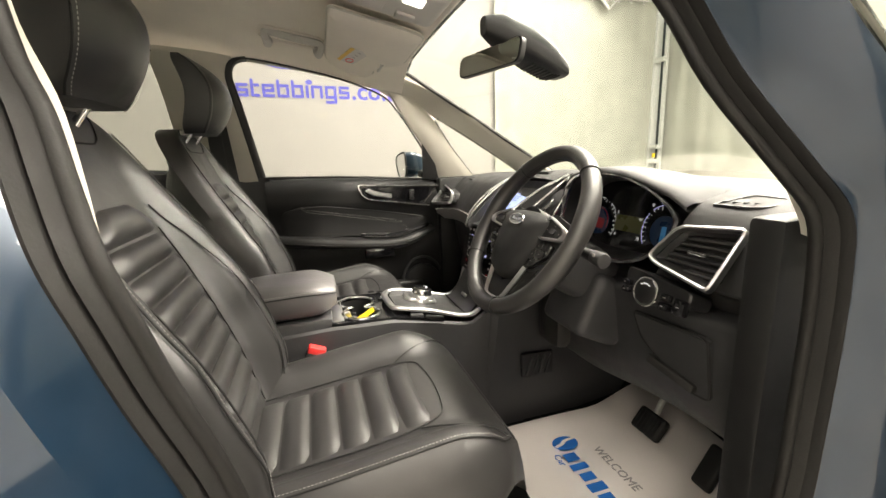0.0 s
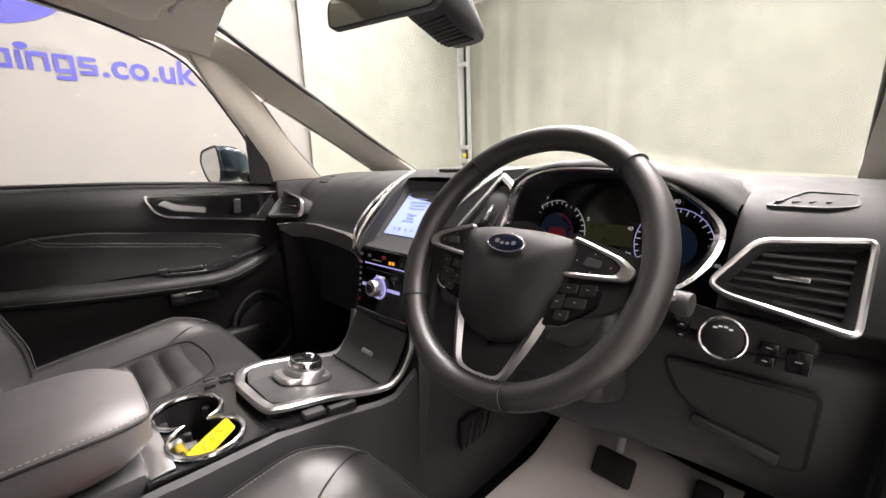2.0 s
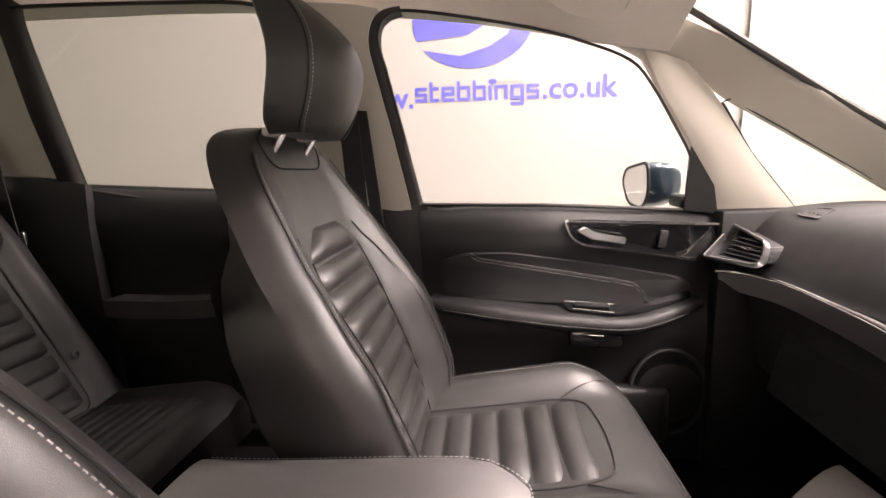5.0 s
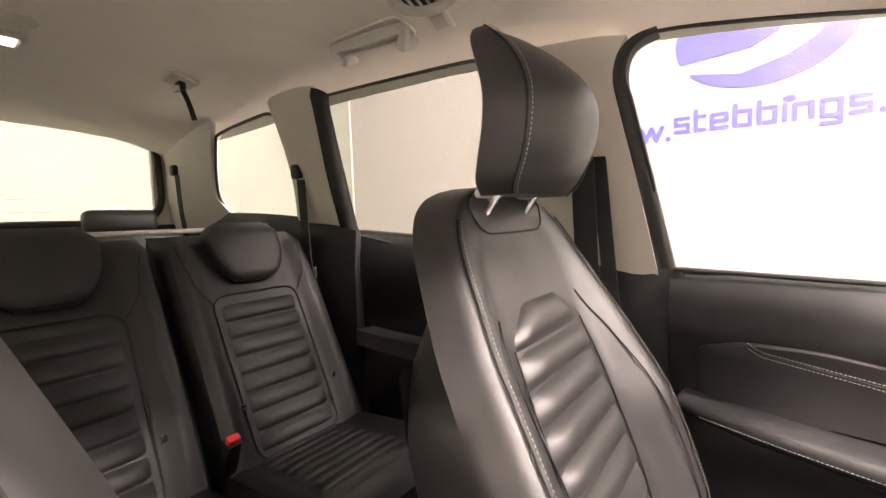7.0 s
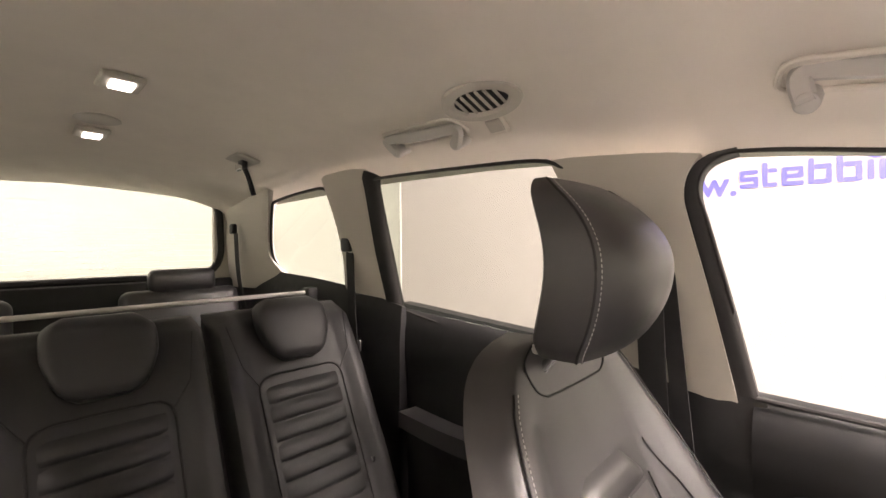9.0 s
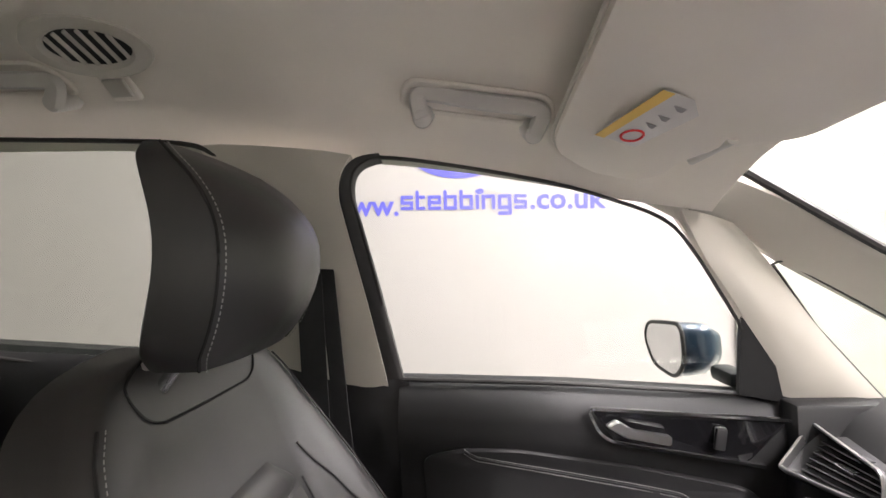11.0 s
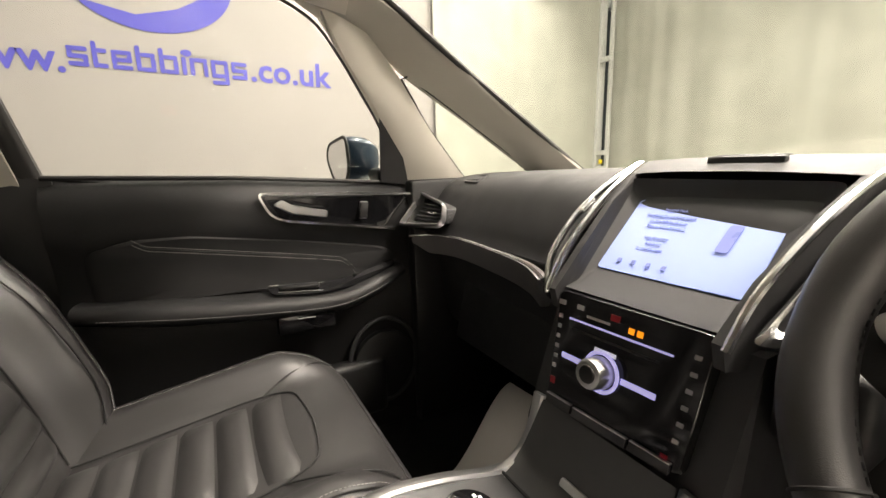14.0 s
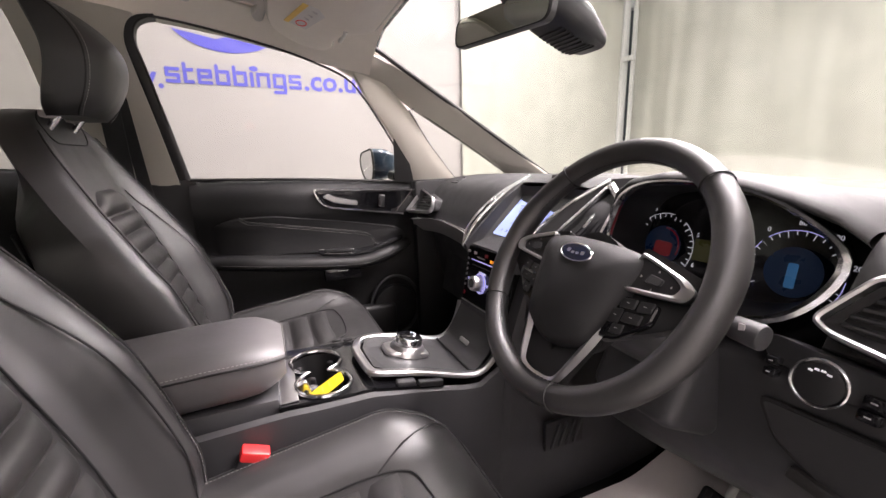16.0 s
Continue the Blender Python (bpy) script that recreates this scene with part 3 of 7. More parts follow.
    for name, outline, r in (("door_seal", DOORWIN, 0.0035), ("rear_door_seal", REARWIN, 0.0045), ("quarter_seal", QUARTER, 0.006)):
        if s == 1 or name != "door_seal":
            part(name, tube(spline(side(outline, 0.004), 3, True), r, True, 8, (0, 1, 0)), RUBBER, car, "black rubber window seal")
        if s == 1 and name == "door_seal":
            band(side([(-0.180, 1.12), (-0.204, 1.30), (-0.226, 1.45), (-0.231, 1.50), (-0.219, 1.538), (-0.190, 1.559), (-0.15, 1.5635)], -0.006), side([(-0.147, 1.12), (-0.174, 1.30), (-0.199, 1.45), (-0.207, 1.50), (-0.200, 1.536), (-0.18, 1.553), (-0.15, 1.560)], 0.006), 0.006, tw, RUBBER, "pillar_seal", label="black door pillar seal")
        if name == "rear_door_seal":
            band(side([(-1.185, 1.21), (-1.14, 1.43), (-1.095, 1.6), (-1.06, 1.645)], -0.01), side([(-1.13, 1.21), (-1.085, 1.43), (-1.05, 1.59), (-1.03, 1.636)], 0.006), 0.012, tw, RUBBER, "pillar_seal", label="black rear door seal")
    for name, outline in (("rear_door_glass", REARWIN), ("quarter_glass", QUARTER), ("door_glass", DOORWIN)):
        if s == 1 or name != "door_glass":
            front = name == "door_glass"
            g = part(name, slab(side(outline, 0.012), 0.004, towards=(0, s, 0)), GLASS if front else PRIVACY, car, "clear side window glass" if front else "faintly tinted rear side glass", smooth=False)
            g.visible_shadow = False
    tri = mirrored([(0.585, 0.757, 1.352), (0.61, 0.756, 1.362), (0.80, 0.748, 1.243), (1.03, 0.722, 1.088), (0.77, 0.745, 1.088), (0.66, 0.757, 1.23)], s)
    part("pillar_glass_seal", tube([p + V((0, s * 0.008, 0)) for p in tri], 0.006, True, 8, (0, 1, 0)), RUBBER, car)
    g = part("pillar_glass", loft([[p + V((0, s * 0.012, 0)) for p in tri], [p + V((0, s * 0.016, 0)) for p in tri]], around=True, caps=True), GLASS, car, "small triangular pillar window", smooth=False)
    g.visible_shadow = False

for s in (1, -1):
    part("pillar_junction", slab(mirrored([(0.30, 0.667, 1.475), (0.33, 0.655, 1.515), (0.42, 0.628, 1.535), (0.52, 0.69, 1.46), (0.50, 0.725, 1.41), (0.43, 0.715, 1.375), (0.37, 0.678, 1.44)], s), 0.02, towards=(0, s, 0)), PILLAR, car, "beige pillar junction", smooth=False)
# windscreen, header band and tail window
wl = [(0.41, 0.615, 1.535), (0.736, 0.662, 1.352), (1.13, 0.645, 1.10)]
rows = []
for u in np.linspace(0, 1, 9):
    a = V(wl[0]).lerp(V(wl[1]), u * 2) if u < 0.5 else V(wl[1]).lerp(V(wl[2]), u * 2 - 1)
    rows.append([V((a.x + (0.02 + 0.10 * u) * (1 - q * q), a.y * q, a.z + (0.045 - 0.03 * u) * (1 - q * q))) for q in np.linspace(-1, 1, 17)])
back = [[p + V((0.003, 0, 0.004)) for p in r] for r in rows]
g = part("windscreen", join(loft(rows), loft(back)), GLASS, car, "clear curved windscreen")
g.visible_shadow = False
part("windscreen_band", loft([[p + V((-0.004, 0, -0.004)) for p in rows[0]], [p.lerp(q, 0.16) + V((-0.004, 0, -0.004)) for p, q in zip(rows[0], rows[1])]]), GLOSS, car, "black printed windscreen edge")
part("windscreen_seal", tube([r[0] for r in rows], 0.008), RUBBER, car)
part("windscreen_seal", tube([r[-1] for r in rows], 0.008), RUBBER, car)
part("header", loft([[V((p.x - 0.045, p.y * 1.0, p.z + 0.008)) for p in rows[0]], [V((p.x - 0.005, p.y, p.z - 0.012)) for p in rows[0]], [V((p.x + 0.02, p.y, p.z + 0.0)) for p in rows[0]]]), LINING, car, "beige header above the windscreen")
tail = rounded([(-2.46, -0.64, 1.28), (-2.46, 0.64, 1.28), (-2.44, 0.62, 1.735), (-2.44, -0.62, 1.735)], 0.16, 8)
part("tail_seal", tube(tail, 0.02, True, 8, (1, 0, 0)), RUBBER, car)
g = part("tail_glass", slab(tail, 0.004, towards=(-1, 0, 0)), PRIVACY, car, "faintly tinted heated tail window", smooth=False)
g.visible_shadow = False
part("tailgate", box((-2.46, 0, 0.86), (0.08, 1.5, 0.82), 0.02), DARK, car, "black inner tailgate trim")
for s in (1, -1):
    part("tail_corner", slab([V((-2.45, s * 0.60, 1.27)), V((-2.45, s * 0.80, 1.27)), V((-2.45, s * 0.72, 1.75)), V((-2.44, s * 0.60, 1.75))], 0.03, towards=(-1, 0, 0)), PILLAR, car, smooth=False)
for i in range(16):
    z = 1.31 + i * 0.027
    part("heater_wire", rod((-2.453, -0.6, z), (-2.453, 0.6, z), 0.0007, seg=4), STITCH, car)

# floor, sills, tunnel
part("cabin_floor", loft([[V((x, y, z)) for y in (-0.85, 0.85)] for x, z in ((-2.45, 0.55), (-1.6, 0.5), (-1.3, 0.42), (0.75, 0.42), (0.9, 0.44), (1.12, 0.75), (1.16, 1.02))]), CARPET, car, "black carpeted floor")
part("bulkhead", box((1.19, 0, 0.75), (0.05, 1.6, 0.66), 0.01), CARPET, car, "black carpeted bulkhead")
part("underbody", box((-0.65, 0, 0.33), (3.7, 1.7, 0.1), 0.03), DARK, car, "black underbody")
part("sill", box((-0.25, 0.80, 0.42), (2.2, 0.12, 0.12), 0.02), DARK, car, "black door sill")
part("sill", box((-0.25, -0.81, 0.42), (2.2, 0.12, 0.12), 0.02), DARK, car, "black door sill")
for s in (1, -1):
    part("kick_panel", box((0.88, s * 0.735, 0.75), (0.6, 0.05, 0.7), 0.01), DARK, car, "black footwell side trim")

# driver's side: aperture seal, posts and sill in body colour
ap = spline([(-0.20, -0.62, 1.61), (-0.185, -0.70, 1.45), (-0.147, -0.761, 1.283), (-0.125, -0.785, 1.226), (-0.112, -0.804, 1.181), (-0.099, -0.821, 1.139), (-0.086, -0.825, 1.097), (-0.072, -0.825, 1.047), (-0.043, -0.825, 0.954), (0.0, -0.83, 0.75), (0.03, -0.84, 0.55), (0.08, -0.845, 0.45), (0.2, -0.845, 0.43), (0.42, -0.845, 0.43), (0.49, -0.83, 0.55), (0.529, -0.825, 0.779), (0.533, -0.825, 0.874), (0.534, -0.825, 0.988), (0.53, -0.825, 1.058), (0.519, -0.823, 1.118), (0.482, -0.81, 1.166), (0.423, -0.773, 1.253), (0.388, -0.738, 1.338), (0.33, -0.71, 1.41), (0.24, -0.68, 1.485), (0.10, -0.65, 1.545), (-0.06, -0.625, 1.59)], 4, True)
part("aperture_seal", tube(ap, 0.007, True, 10, (0, 1, 0)), SEAL, car, "dark grey rubber door seal")
cx = V((0.25, 0, 1.0))
flange = [V((cx.x + (p.x - cx.x) * 1.05, p.y - 0.027, cx.z + (p.z - cx.z) * 1.03)) for p in ap]
outer = [V((cx.x + (p.x - cx.x) * 1.12, p.y - 0.055, cx.z + (p.z - cx.z) * 1.10)) for p in ap]
outer2 = [V((cx.x + (p.x - cx.x) * 1.36, p.y - 0.085, cx.z + (p.z - cx.z) * 1.14)) for p in ap]
part("seal_flange", loft([ap] + [[a.lerp(b, u) + V((0, d, 0)) for a, b in zip(ap, flange)] for u, d in ((0.25, -0.008), (0.45, -0.006), (0.55, 0.003), (0.65, -0.005), (0.85, -0.005))] + [flange], around=True), SEAL, car, "ribbed dark grey door seal")
part("door_aperture", loft([flange, [a.lerp(b, 0.5) + V((0, 0.006, 0)) for a, b in zip(flange, outer)], outer, outer2], around=True), BLUE, car, "dark blue painted door aperture")
part("rear_door_skin", loft([[V((x, y, z)) for x in np.linspace(-1.35, -0.2, 8)] for y, z in ((-0.90, 0.35), (-0.945, 0.6), (-0.95, 0.85), (-0.925, 1.0), (-0.87, 1.16))]), BLUE, car, "dark blue rear door skin")
part("rear_wing", loft([[V((x, y, z)) for x in np.linspace(-2.55, -1.34, 8)] for y, z in ((-0.90, 0.35), (-0.945, 0.6), (-0.95, 0.85), (-0.925, 1.0), (-0.86, 1.26))]), BLUE, car, "dark blue rear wing")
part("wing_skin", loft([[V((x, y, z)) for x in np.linspace(0.72, 1.9, 8)] for y, z in ((-0.90, 0.35), (-0.945, 0.6), (-0.95, 0.85), (-0.93, 0.93), (-0.88, 0.97))]), BLUE, car, "dark blue front wing")
part("near_side_skin", loft([[V((x, y, z)) for x in np.linspace(-2.5, 0.85, 20)] for y, z in ((0.90, 0.35), (0.945, 0.6), (0.95, 0.85), (0.925, 1.0), (0.86, 1.08))]), BLUE, car, "dark blue body side")
# open driver's door
HINGE = pose(0.80, -0.93, 0, 0, 0, 66)
dm = lambda pts: [HINGE @ V(p) for p in pts]
dskin = [[HINGE @ V((-x, y, z)) for x in np.linspace(0.0, 1.06, 10)] for y, z in ((-0.02, 0.36), (-0.055, 0.6), (-0.06, 0.85), (-0.03, 1.0), (0.02, 1.12))]
dinner = [[HINGE @ V((-x, y, z)) for x in np.linspace(0.0, 1.06, 10)] for y, z in ((0.06, 0.36), (0.07, 0.6), (0.07, 0.85), (0.06, 1.0), (0.05, 1.12))]
odoor = part("driver_door", join(loft(dskin), loft(dinner), loft([[r[0] for r in dskin], [r[0] for r in dinner]]), loft([[r[-1] for r in dskin], [r[-1] for r in dinner]]), loft([dskin[0], dinner[0]])), BLUE, car, "open dark blue driver's door")
part("door_card", slab(dm([(-0.08, 0.072, 0.42), (-1.02, 0.072, 0.42), (-1.02, 0.072, 1.1), (-0.08, 0.072, 1.08)]), 0.03, towards=HINGE.to_3x3() @ V((0, 1, 0))), DARK, odoor, "black inner door panel")
fr = dm([(-0.02, 0.03, 1.1), (-0.20, 0.05, 1.28), (-0.42, 0.09, 1.44), (-0.66, 0.13, 1.53), (-0.95, 0.15, 1.56), (-1.0, 0.13, 1.5), (-1.02, 0.04, 1.1)])
part("window_frame", sweep(spline(fr, 4), [(0.022, 0.012), (-0.022, 0.012), (-0.022, -0.012), (0.022, -0.012)]), SEAL, odoor, "black window frame of the open door")
part("outer_frame", tube([p + HINGE.to_3x3() @ V((0.035, -0.02, 0.02)) for p in spline(fr, 4)], 0.024), BLUE, odoor, "dark blue outer window frame")
g = part("door_glass", slab(fr, 0.004, towards=(0, -1, 0)), GLASS, odoor, "clear window of the open door", smooth=False)
g.visible_shadow = False
part("striker", box(HINGE @ V((-0.02, 0.02, 0.62)), (0.05, 0.03, 0.02), 0.004), STEEL, odoor, "small steel door check")


# ---- seats ----
BACK_X = [(0.64, -0.10), (0.72, -0.11), (0.80, -0.13), (0.95, -0.185), (1.1, -0.25), (1.2, -0.285), (1.28, -0.315), (1.32, -0.33)]
BACK_W = [(0.62, 0.20), (0.72, 0.245), (0.88, 0.262), (1.0, 0.258), (1.1, 0.236), (1.177, 0.208), (1.225, 0.190), (1.26, 0.162), (1.28, 0.128), (1.29, 0.095), (1.297, 0.05)]
BACK_T = [(0.62, 0.12), (0.9, 0.15), (1.1, 0.13), (1.2, 0.095), (1.27, 0.05), (1.325, 0.025)]
BOLSTER = [(0.64, 0.03), (0.78, 0.06), (0.95, 0.062), (1.08, 0.04), (1.2, 0.012), (1.28, 0.0)]


def back_point(a, z, off=0.0):
    """A point of the backrest's front at the side share a (-1 to 1) and height z."""
    w, x = interp(BACK_W, z), interp(BACK_X, z)
    s = abs(a)
    x += interp(BOLSTER, z) * smooth(0.5, 0.8, s) - 0.05 * max(0, (s - 0.84) / 0.16) ** 2
    return V((x + off, a * w, z + off * 0.3))


def cushion_point(a, x, off=0.0):
    w = interp([(-0.2, 0.235), (0.0, 0.25), (0.2, 0.255), (0.29, 0.24), (0.345, 0.18)], x)
    s = abs(a)
    z = interp([(-0.2, 0.69), (-0.05, 0.702), (0.1, 0.722), (0.2, 0.736), (0.27, 0.735), (0.31, 0.722), (0.335, 0.695), (0.345, 0.66)], x)
    z += 0.035 * smooth(0.52, 0.78, s) * (1 - smooth(0.2, 0.33, x)) - 0.06 * max(0, (s - 0.84) / 0.16) ** 2
    return V((x, a * w, z + off))


def pad(point, a0, a1, v0, v1, high, na=10, nv=6, curve=0.0):
    """A stuffed rib laid on a surface point(a, v, off)."""
    rows = []
    for j in range(nv + 1):
        t = j / nv
        row = []
        for i in range(na + 1):
            u = i / na
            h = high * (1 - abs(2 * t - 1) ** 3) * (1 - abs(2 * u - 1) ** 8) - 0.002
            a = a0 + (a1 - a0) * u
            row.append(point(a, v0 + (v1 - v0) * t + curve * (a * a), h))
        rows.append(row)
    return loft(rows)


def dashes(path, r=0.0005, on=0.0034, gap=0.0024):
    """Stitches along a path."""
    path = [V(p) for p in path]
    bm = bmesh.new()
    pos, step = 0.0, on + gap
    lengths = [0.0]
    for p, q in zip(path, path[1:]):
        lengths.append(lengths[-1] + (q - p).length)
    total = lengths[-1]

    def at(s):
        i = min(len(path) - 2, max(0, int(np.searchsorted(lengths, s)) - 1))
        return path[i].lerp(path[i + 1], (s - lengths[i]) / max(1e-6, lengths[i + 1] - lengths[i]))
    while pos + on < total:
        a, b = at(pos), at(pos + on)
        dv = (b - a).normalized()
        n = dv.orthogonal().normalized() * r
        m = dv.cross(n)
        vs = [[bm.verts.new(p + q) for q in (n, m, -n, -m)] for p in (a, b)]
        for i in range(4):
            bm.faces.new((vs[0][i], vs[0][(i + 1) % 4], vs[1][(i + 1) % 4], vs[1][i]))
        pos += step
    return bm


def front_seat(y, label):
    seat = thing("front_seat", label, "seat", (0, y, 0.43), "front seats")
    put = lambda bm: moved(bm, Matrix.Translation((0, y, 0)))
    # backrest
    rows = []
    zs = list(np.linspace(0.62, 1.24, 26)) + [1.253, 1.265, 1.276, 1.284, 1.291, 1.295, 1.297]
    for z in zs:
        w, t, x = interp(BACK_W, z), interp(BACK_T, z), interp(BACK_X, z)
        row = [back_point(a, z) for a in np.linspace(-1, 1, 31)]
        row += [V((x - t + 0.045 * abs(a) ** 3, a * w * (0.97 - 0.40 * smooth(0.98, 1.28, z)), z - 0.055 * smooth(1.0, 1.30, z))) for a in np.linspace(0.98, -0.98, 15)]
        rows.append(row)
    back = part("backrest", put(loft(rows, around=True, caps=True)), LEATHER, seat)
    shell = [[V((interp(BACK_X, z) - interp(BACK_T, z) - 0.012 + 0.05 * abs(a) ** 3, a * interp(BACK_W, z) * 0.93, z)) for a in np.linspace(-1, 1, 13)] for z in np.linspace(0.64, 1.07, 20)]
    part("back_panel", put(loft(shell)), LEATHER_BACK, seat, "black moulded back panel")
    n = 8
    for i in range(n):
        z0 = 0.735 + i * 0.043
        part("rib", put(pad(back_point, -0.46, 0.46, z0, z0 + 0.043, 0.015)), LEATHER, back)
    top = lambda a, z, off: back_point(a * (1 - 0.45 * smooth(1.083, 1.14, z)), z, off)
    part("rib", put(pad(top, -0.46, 0.46, 1.08, 1.135, 0.014, nv=8)), LEATHER, back)
    for s in (-1, 1):
        line = [back_point(s * a, z, 0.002) for a, z in ((0.72, 0.70), (0.74, 0.8), (0.72, 0.95), (0.66, 1.05), (0.60, 1.095), (0.56, 1.125))]
        part("seam", put(tube(spline(line, 6), 0.0015, seg=6)), SEAM, back)
        part("seam", put(tube(spline([back_point(s * 0.47, z, 0.003) for z in (0.71, 0.85, 1.0, 1.085)], 6), 0.0015, seg=6)), SEAM, back)
        edge = [back_point(s * 0.86, z, 0.0025) for z in np.linspace(0.68, 1.25, 30)]
        part("piping", put(tube(edge, 0.0015, seg=6)), SEAM, back)
        part("stitching", put(dashes([p + V((0.001, -s * 0.007, 0)) for p in edge])), STITCH, back, "grey stitching")
    vline = [back_point(a, z, 0.0008) for a, z in ((-0.80, 1.290), (-0.74, 1.272), (-0.56, 1.245), (-0.44, 1.233), (-0.3, 1.230), (0.3, 1.230), (0.44, 1.233), (0.56, 1.245), (0.74, 1.272), (0.80, 1.290))]
    part("seam", put(tube(spline(vline, 5), 0.0015, seg=6)), SEAM, back)
    # cushion
    rows = []
    for x in list(np.linspace(-0.2, 0.28, 22)) + [0.295, 0.31, 0.322, 0.333, 0.341, 0.345]:
        top_row = [cushion_point(a, x) for a in np.linspace(-1, 1, 31)]
        w = top_row[-1].y
        low = 0.54 + 0.08 * smooth(0.1, 0.345, x)
        rows.append(top_row + [V((x - 0.05 * smooth(0.2, 0.345, x), w * b, low + 0.02 * abs(b))) for b in (1.0, 0.97, 0.5, 0, -0.5, -0.97, -1.0)])
    cush = part("cushion", put(loft(rows, around=True, caps=True)), LEATHER, seat)
    for i in range(6):
        x0 = -0.12 + i * 0.052
        part("rib", put(pad(cushion_point, -0.46, 0.46, x0, x0 + 0.052, 0.013, curve=0.03 if i == 5 else 0.0)), LEATHER, cush)
    for s in (-1, 1):
        part("seam", put(tube(spline([cushion_point(s * a, x, 0.002) for a, x in ((0.5, -0.14), (0.5, 0.05), (0.49, 0.15), (0.42, 0.21), (0.25, 0.225), (0, 0.23))], 6), 0.0015, seg=6)), SEAM, cush)
        part("seam", put(tube(spline([cushion_point(s * a, x, 0.002) for a, x in ((0.49, 0.17), (0.62, 0.22), (0.74, 0.275), (0.84, 0.305))], 6), 0.0015, seg=6)), SEAM, cush)
        edge = [cushion_point(s * 0.87, x, 0.002) for x in np.linspace(-0.15, 0.31, 24)]
        part("piping", put(tube(edge, 0.0015, seg=6)), SEAM, cush)
        part("stitching", put(dashes([p + V((0, -s * 0.007, 0.001)) for p in edge])), STITCH, cush, "grey stitching")
    part("piping", put(tube([cushion_point(a, 0.322, 0.001) for a in np.linspace(-0.86, 0.86, 24)], 0.0015, seg=6)), SEAM, cush)
    # headrest: domed front, flat side panels and a hollowed back
    rows = []
    for k in range(33):
        t = 0.5 - 0.5 * math.cos(math.pi * k / 32)
        z = 1.282 + 0.216 * t
        e = min(1, 0.72 + 0.28 * math.sin(min(1, min(t, 1 - t) / 0.10) * math.pi / 2))
        xb = -0.302 - 0.004 * smooth(0.5, 1, t) + 0.018 * math.sin(math.pi * min(1, max(0, (t - 0.08) / 0.9))) ** 1.5
        xs = -0.218 - 0.034 * ((0.5 - t) / 0.5) ** 2 if t < 0.5 else -0.218 - 0.070 * ((t - 0.5) / 0.5) ** 2.1
        w = (0.100 + 0.012 * math.sin(math.pi * t)) * (0.6 + 0.4 * e)
        dome = 0.036 * math.sin(math.pi * (0.12 + 0.80 * t)) ** 0.8 * e
        hollow = 0.016 * math.sin(math.pi * t)
        row = [V((xs + dome * (1 - abs(q) ** 2.4), q * w, z)) for q in np.linspace(-1, 1, 21)]
        row += [V((xs + (xb - xs) * u, w * (1 + 0.02 * math.sin(u * math.pi)), z)) for u in (0.12, 0.5, 0.9)]
        row += [V((xb + hollow * (1 - q ** 4), q * w, z)) for q in np.linspace(0.96, -0.96, 13)]
        row += [V((xs + (xb - xs) * u, -w * (1 + 0.02 * math.sin(u * math.pi)), z)) for u in (0.9, 0.5, 0.12)]
        rows.append(row)
    hr = part("headrest", put(loft(rows, around=True, caps=True)), LEATHER, seat, "black leather headrest")
    for s, i in ((-1, 0), (1, 20)):
        ring = [r[i] + V((0.0004, s * 0.0006, 0)) for r in rows[1:-1]]
        part("seam", put(tube(ring, 0.0016, seg=6)), SEAM, hr)
        part("stitching", put(dashes([p + V((0.006, -s * 0.0015, 0)) for p in ring], 0.0006, 0.0034, 0.0024)), STITCH, hr, "grey stitching")
        part("post", put(rod((-0.325, s * 0.06, 1.24), (-0.272, s * 0.06, 1.31), 0.0065)), CHROME, hr, "chrome headrest post")
        part("collar", put(box((-0.305, s * 0.06, 1.286), (0.03, 0.036, 0.012), 0.004)), GREYTRIM, hr, "grey headrest collar")
    # base and slide rails
    part("base", put(box((0.05, 0, 0.53), (0.42, 0.40, 0.10), 0.02)), DARK, seat, "black plastic seat base")
    for s in (-1, 1):
        part("side_shield", put(box((-0.02, s * 0.235, 0.585), (0.36, 0.03, 0.11), 0.012)), DARK, seat, "black seat side shield")
        part("rail", put(box((0.05, s * 0.18, 0.45), (0.5, 0.04, 0.05), 0.006)), DARK, seat, "black slide rail")
    return seat


front_seat(0.372, "black leather passenger seat with ribbed panels and grey stitching")
front_seat(-0.365, "black leather driver's seat with ribbed panels and grey stitching")


